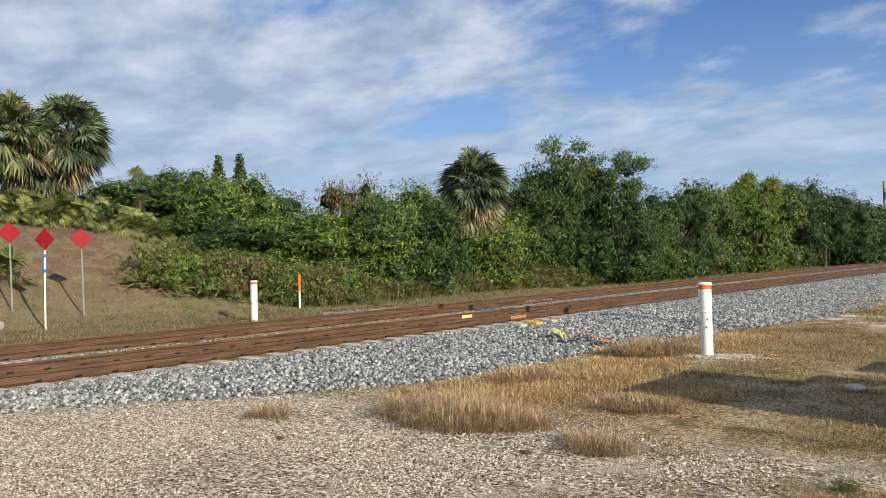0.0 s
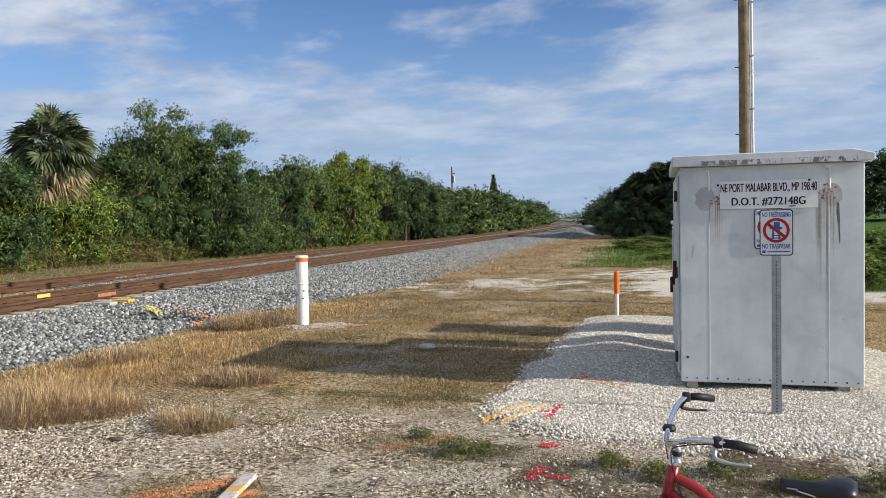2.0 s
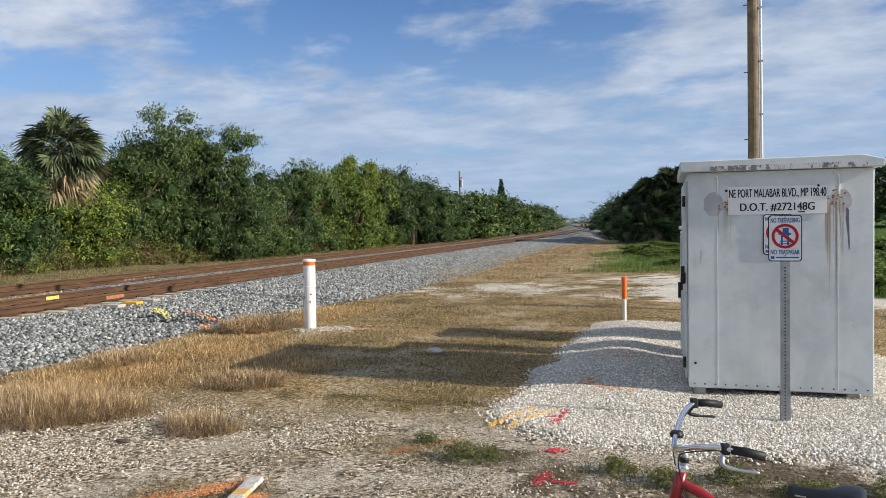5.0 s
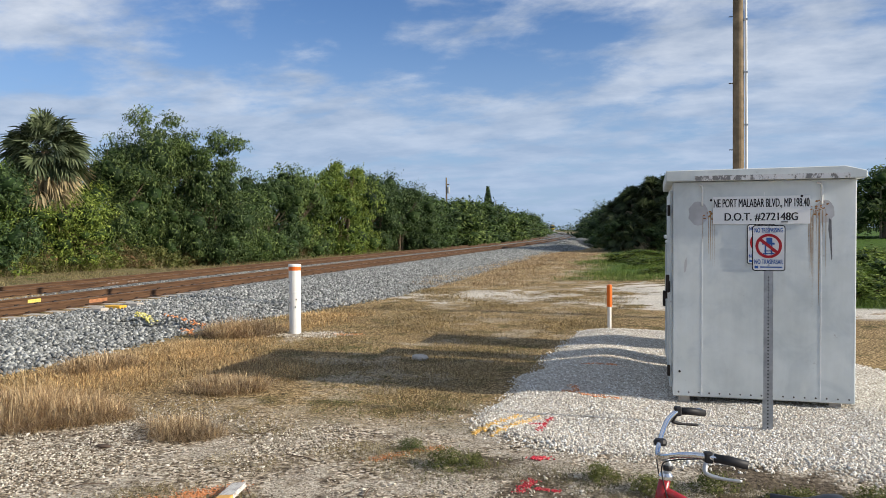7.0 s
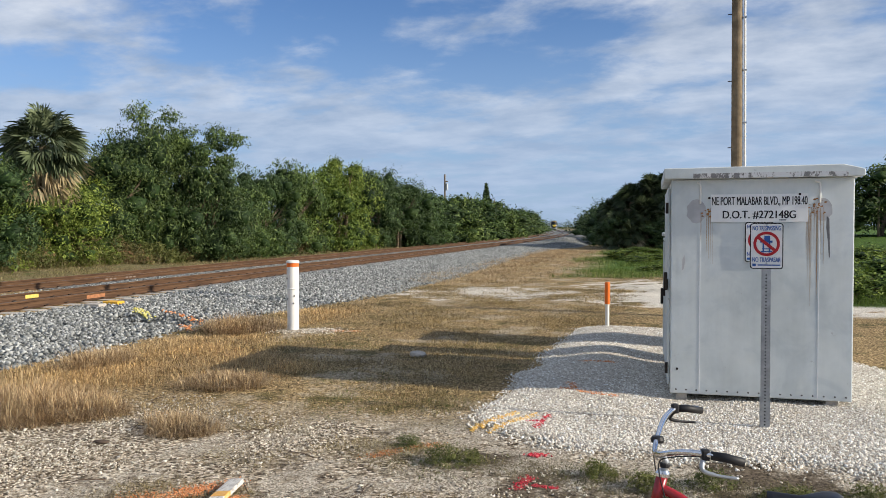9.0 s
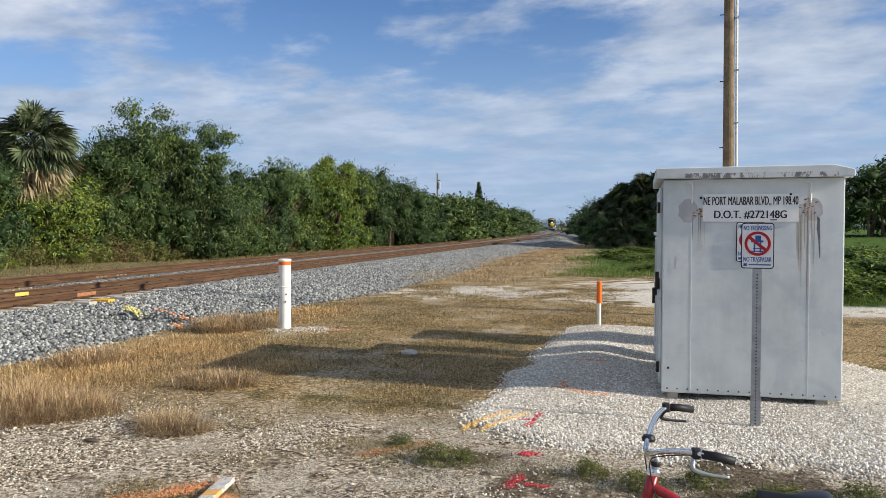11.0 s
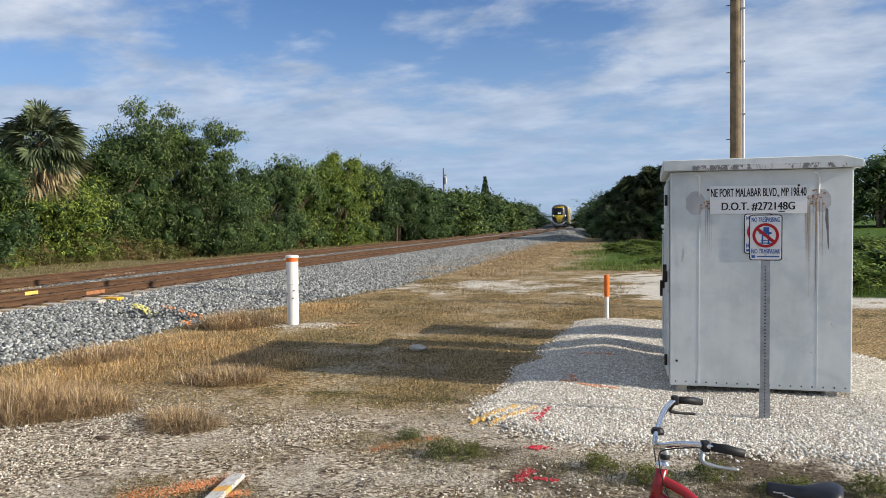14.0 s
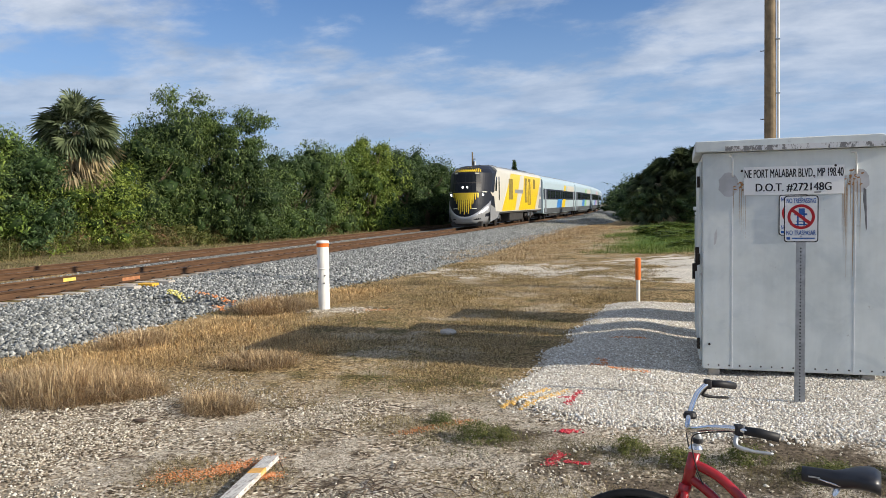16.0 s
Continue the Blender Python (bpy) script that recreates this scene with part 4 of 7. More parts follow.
slim_marker(pose(-0.78, 15.12, 0.0, 0, 0, 0), 0.86, "slim white stake with an orange sleeve")
slim_marker(pose(-23.6, 15.9, height(-23.6, 15.9), 0, 1, 0), 1.25, "slim orange and white marker among weeds")

WOOD_POLE = plain("weathered_pole_wood", (0.22, 0.17, 0.11), 0.9, 0, 0.35, 5, 0.15, 0.5)


def utility_pole(m, tall, r, label, conduit, arm):
    p = thing("utility_pole", label, "utility pole", m)
    bm = bmesh.new()
    rod(bm, (0, 0, -0.5), (0, 0, tall), r, r * 0.72, 18)
    part("shaft", bm, WOOD_POLE, p)
    if conduit:
        bm = bmesh.new()
        rod(bm, (r + 0.035, -0.03, 0), (r * 0.85 + 0.035, -0.03, tall - 1.0), 0.026, None, 10)
        part("conduit", bm, WHITE, p, "pale conduit up the side")
        for k in range(9):
            z = 0.8 + k * 1.1
            rr = r * (1 - 0.28 * z / tall)
            part("strap", boxes((rr - 0.01, rr + 0.075, -0.065, 0.005, z, z + 0.03)), GALV, p)
        for k in range(6):
            part("step", rod(bmesh.new(), (-r - 0.06, 0, 2.2 + k * 1.4), (-r * 0.6, 0, 2.2 + k * 1.4), 0.010, None, 6), STEEL_DARK, p)
    if arm:
        part("crossarm", boxes((-0.05, 0.35, -0.06, 0.06, tall - 0.9, tall - 0.78)), WOOD_POLE, p)
        bm = bmesh.new()
        rod(bm, (0.24, 0, tall - 1.9), (0.24, 0, tall - 1.1), 0.17, None, 12)
        part("transformer", bm, GALV, p, "grey transformer can")
    return p


utility_pole(pose(1.80, 17.2, 0.0, 0, -0.3, 0), 12.0, 0.125, "weathered wooden utility pole with a pale conduit", True, False)
utility_pole(pose(-23.6, 88.0, 0.2), 8.0, 0.13, "distant utility pole with a transformer above the hedge", False, True)
utility_pole(pose(22.7, 87.0, 0.8), 7.0, 0.12, "distant wooden pole at the lawn edge", False, False)
utility_pole(pose(-30.0, 150.0, 0.2), 7.2, 0.13, "distant wooden utility pole above the hedge", False, True)

POST_GREY = plain("weathered_steel_post", (0.24, 0.24, 0.22), 0.7, 0.2, 0.2, 9)
DIAMOND = plain("red_sign_sheet", (0.28, 0.007, 0.012), 0.6, 0, 0.12, 6)


def diamond_marker(m, label, white, turn, tall):
    s = thing("end_of_road_marker", label, "road marker", m, group="red diamond markers")
    post = bmesh.new()
    box(post, -0.022, 0.022, -0.012, 0.012, -0.2, tall - 0.1, bevel=0.004)
    part("post", post, WHITE if white else POST_GREY, s, "white painted post" if white else "grey steel post")
    bm = bmesh.new()
    m2 = Matrix.Translation((0, -0.022, tall)) @ Matrix.Rotation(radians(turn), 4, "Z") @ Matrix.Rotation(radians(45), 4, "Y")
    box(bm, -0.228, 0.228, -0.003, 0.003, -0.228, 0.228, turn=m2)
    part("diamond", bm, DIAMOND, s, "red diamond plate")
    if white:
        part("plaque", boxes((-0.045, 0.045, -0.022, -0.016, tall - 0.95, tall - 0.42)), SIGN_BLUE, s, "small dark plaque with a pale bar")
        part("plaque_bar", boxes((-0.02, 0.02, -0.026, -0.0225, tall - 0.85, tall - 0.52)), SIGN_WHITE, s)
    return s


for az, d, centre_z, white, turn in ((-74.84, 26.2, 3.11, False, -10), (-72.95, 24.6, 2.84, True, -38), (-70.6, 26.0, 2.89, False, 0)):
    x, y = d * math.sin(radians(az)), d * math.cos(radians(az))
    g = height(x, y)
    diamond_marker(pose(x, y, g, 0, 0.9 if white else -0.5, -az), "red diamond end-of-road marker on a slim post in grass", white, turn, centre_z - g)


# ---- plants ----
def mesh_from(name, V, F):
    me = bpy.data.meshes.new(name)
    F = np.asarray(F, dtype=np.int32)
    k = F.shape[1]
    me.vertices.add(len(V))
    me.vertices.foreach_set("co", np.asarray(V, dtype=np.float32).reshape(-1))
    me.loops.add(F.size)
    me.loops.foreach_set("vertex_index", F.reshape(-1))
    me.polygons.add(len(F))
    me.polygons.foreach_set("loop_start", np.arange(0, F.size, k, dtype=np.int32))
    me.update(calc_edges=True)
    return me


def leaf_cloud(name, centres, radii, count, leaf, seed, droop=0.3, sprigs=0.30):
    """Leaves strewn through rounded clumps, denser at their skins, and along short sprigs that break the outline."""
    rng = np.random.default_rng(seed)
    C, R = np.asarray(centres, float), np.asarray(radii, float)
    w = (R[:, 0] * R[:, 1] + R[:, 1] * R[:, 2] + R[:, 0] * R[:, 2])
    n_sprig = int(count * sprigs / 12)
    n_skin = count - n_sprig * 12

    def skin(k):
        pick = rng.choice(len(C), k, p=w / w.sum())
        d = rng.normal(size=(k, 3))
        d /= np.linalg.norm(d, axis=1)[:, None]
        return pick, d

    pick, d = skin(n_skin)
    depth = 1 - 0.5 * rng.uniform(size=n_skin) ** 1.5 + 0.09 * rng.normal(size=n_skin)
    P1, d1 = C[pick] + d * R[pick] * depth[:, None], d
    pick, d = skin(n_sprig)
    way = d + rng.normal(scale=0.45, size=d.shape) + np.array([0, 0, 0.35])
    way /= np.linalg.norm(way, axis=1)[:, None]
    reach = leaf * 8 * rng.uniform(0.4, 1.3, size=(n_sprig, 1))
    along = np.repeat(np.linspace(0.0, 1.0, 12)[None, :, None], n_sprig, 0)
    P2 = (C[pick] + d * R[pick] * 0.88)[:, None, :] + way[:, None, :] * reach[:, None, :] * along
    P2[..., 2] -= 0.25 * reach * along[..., 0] ** 2
    P2 = P2.reshape(-1, 3) + rng.normal(scale=leaf * 0.75, size=(n_sprig * 12, 3))
    P, d = np.concatenate([P1, P2]), np.concatenate([d1, np.repeat(way, 12, 0)])
    n = 0.9 * d + rng.normal(scale=0.52, size=(count, 3)) + np.array([0, 0, 0.35])
    n /= np.linalg.norm(n, axis=1)[:, None]
    a = np.cross(n, rng.normal(size=(count, 3)))
    a /= np.linalg.norm(a, axis=1)[:, None]
    a[:, 2] -= droop
    b = np.cross(n, a)
    s = leaf * rng.uniform(0.55, 1.5, size=count)[:, None]
    V = np.stack([P - a * s * 0.9 + b * s * 0.34, P - a * s * 0.7 - b * s * 0.42, P + a * s * 1.1], 1).reshape(-1, 3)
    F = (3 * np.arange(count)[:, None] + np.array([[0, 1, 2]])).reshape(-1, 3)
    return mesh_from(name, V, F)


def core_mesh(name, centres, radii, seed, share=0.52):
    """Inner mass of a crown, coloured dark to stand for its inner shade: the lumps again, smaller and knobbly, so that
    it is not seen through.
    """
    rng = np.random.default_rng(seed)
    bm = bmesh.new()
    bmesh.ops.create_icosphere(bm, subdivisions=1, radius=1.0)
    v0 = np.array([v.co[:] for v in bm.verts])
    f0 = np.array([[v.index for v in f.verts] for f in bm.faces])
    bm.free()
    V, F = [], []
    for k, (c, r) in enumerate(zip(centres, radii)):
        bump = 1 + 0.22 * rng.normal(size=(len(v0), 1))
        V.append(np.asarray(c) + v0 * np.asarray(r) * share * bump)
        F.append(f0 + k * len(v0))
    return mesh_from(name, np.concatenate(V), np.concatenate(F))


def bush_shape(seed, wide, deep, tall, lumps, spread=0.55):
    """Clump centres and radii of an uneven crown that sits on the ground."""
    rnd = random.Random(seed)
    C, R = [], []
    for i in range(lumps):
        h = rnd.random() ** 1.05
        reach = (1 - 0.50 * h * h) * spread
        a = rnd.uniform(0, 2 * math.pi)
        q = math.sqrt(rnd.random())
        C.append((wide * reach * q * math.cos(a), deep * reach * q * math.sin(a), tall * (0.10 + 0.78 * h)))
        s = rnd.uniform(0.09, 0.23)
        R.append((wide * s, deep * s, tall * s * rnd.uniform(0.6, 0.95)))
    return C, R


def limbs(seed, tall, wide, trunks):
    """A tapered trunk, or several, with forking limbs."""
    rnd = random.Random(seed)
    bm = bmesh.new()
    for t in range(trunks):
        x, y = rnd.uniform(-0.2, 0.2) * wide * 0.5 * (trunks > 1), rnd.uniform(-0.2, 0.2) * wide * 0.5 * (trunks > 1)
        top = Vector((x + rnd.uniform(-0.12, 0.12) * wide, y + rnd.uniform(-0.12, 0.12) * wide, tall * 0.55))
        base = Vector((x, y, -0.3))
        r = 0.018 * tall + 0.03
        rod(bm, base, top, r, r * 0.6, 8)
        for k in range(5):
            f = rnd.uniform(0.35, 1.0)
            st = base.lerp(top, f)
            a = rnd.uniform(0, 2 * math.pi)
            en = st + Vector((math.cos(a) * wide * 0.3, math.sin(a) * wide * 0.3, tall * rnd.uniform(0.12, 0.34)))
            rod(bm, st, en, r * 0.5, r * 0.15, 6)
            for j in range(2):
                b = a + rnd.uniform(-0.9, 0.9)
                s2 = st.lerp(en, rnd.uniform(0.4, 0.9))
                rod(bm, s2, s2 + Vector((math.cos(b) * wide * 0.16, math.sin(b) * wide * 0.16, tall * rnd.uniform(0.05, 0.18))), r * 0.25, r * 0.08, 5)
    me = bpy.data.meshes.new("limbs")
    bm.to_mesh(me)
    bm.free()
    me.materials.append(BARK)
    return me


# very dark green that paints the shade inside a crown
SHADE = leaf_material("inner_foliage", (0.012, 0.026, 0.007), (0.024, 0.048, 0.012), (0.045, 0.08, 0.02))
BUSH_KINDS = []
for k, (seed, lumps, count, leaf) in enumerate([(q, 44 + 3 * q, 22000, 0.066) for q in (1, 2, 3, 4, 5)] + [(q, 46 + 3 * q, 6500, 0.135) for q in (1, 2, 3, 4, 5)]):
    c, r = bush_shape(seed, 5.0, 4.2, 5.0, lumps, 0.58)
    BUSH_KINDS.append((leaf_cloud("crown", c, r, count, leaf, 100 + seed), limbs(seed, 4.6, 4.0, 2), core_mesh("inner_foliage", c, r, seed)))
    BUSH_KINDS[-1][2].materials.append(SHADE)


def plant(name, label, category, kind, m, size, mat, group=""):
    """One bush or tree: a crown on limbs, from the shared shapes."""
    crown, wood, core = BUSH_KINDS[kind]
    t = thing(name, label, category, m @ Matrix.Diagonal((*size, 1)), group)
    key = crown.name + mat.name
    if key not in CROWNS:
        me = crown.copy()
        me.name = "crown"
        me.materials.clear()
        me.materials.append(mat)
        CROWNS[key] = me
    c = new("crown", CROWNS[key])
    c.parent = t
    w = new("trunk", wood)
    w.parent = t
    # added dark core in place of the shade between the leaves
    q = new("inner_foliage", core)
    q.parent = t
    return t


CROWNS = {}


def around(az, d):
    """The spot at a bearing (degrees clockwise from +y) and a distance from the origin."""
    return d * math.sin(radians(az)), d * math.cos(radians(az))


def shrub(az, d, top, wide, kind, mat, label, category="bush", name="bush", deep=None, group="bushes behind the railway"):
    """A bush whose top stands at the height top above the origin's ground."""
    x, y = around(az, d)
    g = height(x, y) - 0.1
    if d > 72 or wide < 4:
        kind += 5
    return plant(name, label, category, kind, pose(x, y, g, 0, 0, (az * 37 + d * 11) % 360), (wide / 5, (deep or wide * 0.9) / 4.2, (top - g) / 4.9), mat, group)


VINE, DARK, MIDG, OLIVE = "vine-covered bush in bright green leaf", "dense dark green bush behind the tracks", "mid-green wild bush behind the tracks", "olive-brown thinning bush behind the hedge"
rows = (
    # bearing, distance, top, width, shape, material
    (-67.0, 34, 5.6, 5.0, 0, LEAF_A, MIDG), (-64.6, 35, 6.3, 5.2, 1, LEAF_A, MIDG), (-61.0, 35, 5.9, 5.4, 2, LEAF_C, VINE), (-58.0, 37, 5.3, 5.0, 3, LEAF_A, MIDG),
    (-60.0, 31, 3.6, 4.6, 4, LEAF_B, DARK), (-56.5, 31, 3.9, 4.6, 0, LEAF_C, VINE), (-53.0, 31, 4.0, 5.0, 1, LEAF_C, VINE), (-49.8, 32, 4.6, 4.6, 2, LEAF_A, MIDG),
    (-52.2, 41, 6.2, 4.2, 3, LEAF_D, OLIVE), (-48.4, 33, 5.0, 4.8, 4, LEAF_C, VINE), (-46.0, 33, 4.5, 4.6, 0, LEAF_B, DARK), (-43.8, 34, 4.2, 4.4, 1, LEAF_C, VINE),
    (-41.4, 35.5, 4.0, 4.2, 2, LEAF_C, VINE), (-39.0, 38, 5.4, 5.0, 3, LEAF_B, DARK), (-37.4, 40, 6.6, 5.0, 4, LEAF_B, DARK), (-34.8, 40.5, 6.75, 5.2, 0, LEAF_B, DARK),
    (-32.4, 41, 5.0, 5.0, 1, LEAF_B, DARK), (-30.2, 43, 4.3, 4.8, 2, LEAF_A, MIDG), (-28.4, 46, 5.3, 4.6, 3, LEAF_B, DARK), (-26.6, 49, 5.8, 5.2, 4, LEAF_A, MIDG),
    (-24.6, 52, 5.9, 5.6, 0, LEAF_C, VINE), (-22.8, 55, 6.8, 5.4, 1, LEAF_C, VINE), (-20.6, 60, 6.5, 6.0, 2, LEAF_B, DARK), (-18.6, 67, 6.0, 6.4, 3, LEAF_B, DARK),
    (-17.2, 72, 5.4, 6.4, 4, LEAF_A, MIDG), (-16.0, 78, 5.3, 6.8, 0, LEAF_B, DARK), (-14.9, 84, 5.3, 7.0, 1, LEAF_A, MIDG), (-14.0, 90, 5.4, 7.0, 2, LEAF_B, DARK),
    (-13.2, 96, 5.6, 7.4, 3, LEAF_A, MIDG), (-12.4, 103, 5.5, 7.6, 4, LEAF_B, DARK), (-11.7, 111, 5.4, 8.0, 0, LEAF_A, MIDG), (-11.1, 120, 5.2, 8.4, 1, LEAF_B, DARK),
    (-10.5, 130, 5.0, 9.0, 2, LEAF_A, MIDG), (-10.1, 142, 4.8, 9.5, 3, LEAF_B, DARK), (-9.8, 156, 4.8, 10, 4, LEAF_A, MIDG), (-9.0, 176, 5.8, 7.0, 0, LEAF_B, DARK),
    (-9.6, 195, 4.6, 14, 1, LEAF_A, MIDG), (-9.8, 225, 4.4, 18, 2, LEAF_B, DARK), (-10.0, 265, 4.4, 22, 3, LEAF_A, MIDG),
)
for az, d, top, wide, kind, mat, label in rows:
    if az < -20:
        d, top = d * 1.075, 1.94 + (top - 1.94) * 1.075
    shrub(az, d, top, wide, kind, mat, label)
# low growth along the foot of the hedge
rnd = random.Random(8)
for i in range(26):
    y = 13 + i * 1.75 + rnd.uniform(-0.5, 0.5)
    x = -25.6 - 0.6 * rnd.random() - 1.0 * (y < 26) + (1.0 if y > 38 else 0)
    d, az = math.hypot(x, y), math.degrees(math.atan2(x, y))
    shrub(az, d, 1.5 + 1.1 * rnd.random(), 2.6 + rnd.random(), rnd.randrange(5), rnd.choice((LEAF_C, LEAF_A, LEAF_D)), "low weedy bush at the foot of the hedge", group="low bushes")
c, r = bush_shape(9, 2.4, 1.8, 1.3, 30, 0.6)
WEED_BUSH = leaf_cloud("crown", c, r, 3400, 0.055, 109, 0.3, 0.75)
rnd = random.Random(18)
for i in range(66):
    if i < 40:
        y = 16.5 + i * 1.45 + rnd.uniform(-0.4, 0.4)
        x, tall = -23.5 - 0.9 * rnd.random() - 0.7 * (y < 30), rnd.uniform(0.55, 1.0)
    else:
        x, y = around(-65.5 + 0.5 * (i - 40) + rnd.uniform(-0.3, 0.3), rnd.uniform(29.0, 31.5))
        tall = rnd.uniform(0.7, 1.25)
    t = thing("weed_clump", "rank olive-green weeds in front of the hedge", "weeds", pose(x, y, height(x, y) - 0.08, 0, 0, i * 77) @ Matrix.Diagonal((rnd.uniform(0.8, 1.2), rnd.uniform(0.8, 1.2), tall, 1)), "weeds at the hedge foot")
    mat = (LEAF_D, WEED_GREEN, LEAF_C, WEED_GREEN)[rnd.randrange(4)]
    key = "weed" + mat.name
    if key not in CROWNS:
        CROWNS[key] = WEED_BUSH.copy()
        CROWNS[key].materials.append(mat)
    new("foliage", CROWNS[key]).parent = t


for i, (x, y, wide, tall) in enumerate(((-1.62, 5.95, 0.13, 0.12), (-1.40, 6.02, 0.09, 0.09), (-0.35, 5.95, 0.12, 0.10), (0.05, 5.75, 0.16, 0.10), (0.45, 5.9, 0.13, 0.12), (0.95, 5.75, 0.17, 0.09), (1.5, 5.85, 0.15, 0.10), (-2.05, 6.35, 0.10, 0.08))):
    t = thing("weed_clump", "small leafy green weed at the edge of the gravel", "weeds", pose(x, y, height(x, y) - 0.005, 0, 0, i * 51) @ Matrix.Diagonal((wide, wide, tall, 1)), "weeds at the gravel edge")
    new("foliage", CROWNS["weed" + WEED_GREEN.name]).parent = t


def airy_tree(az, d, top, wide, seed, mat, label):
    """A taller tree whose crown is open, in separate clumps on visible limbs."""
    x, y = around(az, d)
    g = height(x, y)
    tall = top - g
    rnd = random.Random(seed)
    t = thing("tree", label, "tree", pose(x, y, g), "trees behind the railway")
    w = hang("trunk", limbs(seed, tall, wide, 1), BARK, t)
    C, R = [], []
    for i in range(15):
        a, q = rnd.uniform(0, 6.28), math.sqrt(rnd.random()) * wide * 0.42
        C.append((q * math.cos(a), q * math.sin(a), tall * rnd.uniform(0.62, 0.93)))
        s = rnd.uniform(0.10, 0.19) * wide
        R.append((s, s, s * 0.7))
    hang("crown", leaf_cloud("crown", C, R, 13000, 0.060, seed, 0.3, 0.35), mat, t)
    return t


airy_tree(-35.1, 45, 8.8, 3.8, 31, LEAF_A, "taller tree with an open light-green crown")
airy_tree(-31.8, 44.5, 7.65, 3.3, 32, LEAF_A, "slender tree with a feathery crown above the bushes")
airy_tree(-22.5, 57, 7.3, 2.4, 33, LEAF_C, "vine-clad tree top above the hedge")


def fan_leaf(rng, length, spread=112, blades=23):
    """One palm fan on its stalk: pointed blades joined at the hub. Grows along +x. Also tells how far along each blade a point lies."""
    V, F, far = [], [], []
    stalk = length * 0.55
    V += [(0, -0.016, 0), (0, 0.016, 0), (stalk, 0.011, 0), (stalk, -0.011, 0)]
    far += [0, 0, 0, 0]
    F += [(0, 1, 2), (0, 2, 3)]
    for k in range(blades):
        q = 2 * k / (blades - 1) - 1
        a = radians(spread * q)
        ln = length * 0.50 * (1 - 0.28 * q * q) * rng.uniform(0.88, 1.1)
        w = ln * 0.058
        ca, sa = math.cos(a), math.sin(a)
        i = len(V)
        up = 0.10 * length * (q * q) + 0.012 * length * (1 if k % 2 else -1)
        V += [(stalk - 0.02 * length, 0, 0), (stalk + ca * ln * 0.55 - sa * w, sa * ln * 0.55 + ca * w, up), (stalk + ca * ln * 0.55 + sa * w, sa * ln * 0.55 - ca * w, up), (stalk + ca * ln, sa * ln, up * 0.8)]
        far += [0, 0.30, 0.30, 1.0]
        F += [(i, i + 1, i + 2), (i + 1, i + 3, i + 2)]
    return np.array(V, float), F, np.array(far)


def palm_head(seed, fans, reach, dead, skirt=0.5):
    """Crown of fan leaves: live ones all round the top, dead ones hanging below over the length of the skirt."""
    rng = np.random.default_rng(seed)
    out = {False: ([], []), True: ([], [])}
    for i in range(fans + dead):
        gone = i >= fans
        size = reach * rng.uniform(0.72, 1.05)
        V, F, far = fan_leaf(rng, size, 112 if not gone else 60, 23 if not gone else 13)
        tilt = radians(-50 + 135 * rng.uniform() ** 1.1) if not gone else radians(rng.uniform(-86, -22))
        spin = rng.uniform(0, 2 * math.pi)
        roll = Euler((rng.uniform(-1.1, 1.1), 0, 0)).to_matrix()
        W = V @ np.array(Euler((0, -tilt, spin)).to_matrix() @ roll).T
        # the stalk bows and the blade tips hang down
        flat = np.hypot(W[:, 0], W[:, 1])
        W[:, 2] -= 0.10 * flat ** 2 / reach + far * size * rng.uniform(0.10, 0.26)
        verts, faces = out[gone]
        k = sum(len(v) for v in verts)
        verts.append(W + np.array([0, 0, -skirt * rng.uniform() if gone else 0.12 * rng.normal()]))
        faces += [tuple(a + k for a in f) for f in F]
    return [mesh_from("fronds", np.concatenate(v), f) if v else None for v, f in (out[False], out[True])]


def cabbage_palm(x, y, g, trunk, reach, seed, label, fans=46, dead=22, skirt=0.5, leaf=FROND):
    p = thing("cabbage_palm", label, "palm tree", pose(x, y, g, 0, 0, seed * 40), "cabbage palms")
    rnd = random.Random(seed)
    bm = bmesh.new()
    prev = Vector((0, 0, -0.4))
    for k in range(10):
        nxt = Vector((0.05 * math.sin(k), 0.04 * math.cos(k * 1.3), trunk * (k + 1) / 10))
        rod(bm, prev, nxt, 0.17 + 0.015 * (k % 2), 0.16, 12)
        prev = nxt
    part("trunk", bm, BARK, p, "rough grey-brown trunk")
    live, gone = palm_head(seed, fans, reach, dead, skirt)
    a = hang("fronds", live, leaf, p, "green fan-shaped fronds")
    a.location = (0, 0, trunk)
    if gone:
        b = hang("dead_fronds", gone, FROND_DEAD, p, "hanging dead brown fronds")
        b.location = (0, 0, trunk)
    return p


x, y = around(-42.8, 37)
cabbage_palm(x, y, 0.4, 5.05, 2.0, 3, "bushy cabbage palm with hanging dead fronds above the hedge", 135, 60, 1.5)
for az, d, top, seed in ((-74.6, 36, 9.0, 5), (-71.2, 36, 9.1, 6), (-73.0, 37, 8.0, 7)):
    x, y = around(az, d)
    g = height(x, y)
    cabbage_palm(x, y, g, top - 1.35 - g, 2.05, seed, "tall cabbage palm on the grassy mound", 110, 20)
x, y = around(-67.0, 36)
cabbage_palm(x, y, height(x, y), 2.1, 1.0, 9, "young cabbage palm on the mound", 22, 6)


PALMETTO = leaf_material("palmetto_fronds", (0.06, 0.075, 0.02), (0.16, 0.18, 0.055), (0.34, 0.34, 0.13))


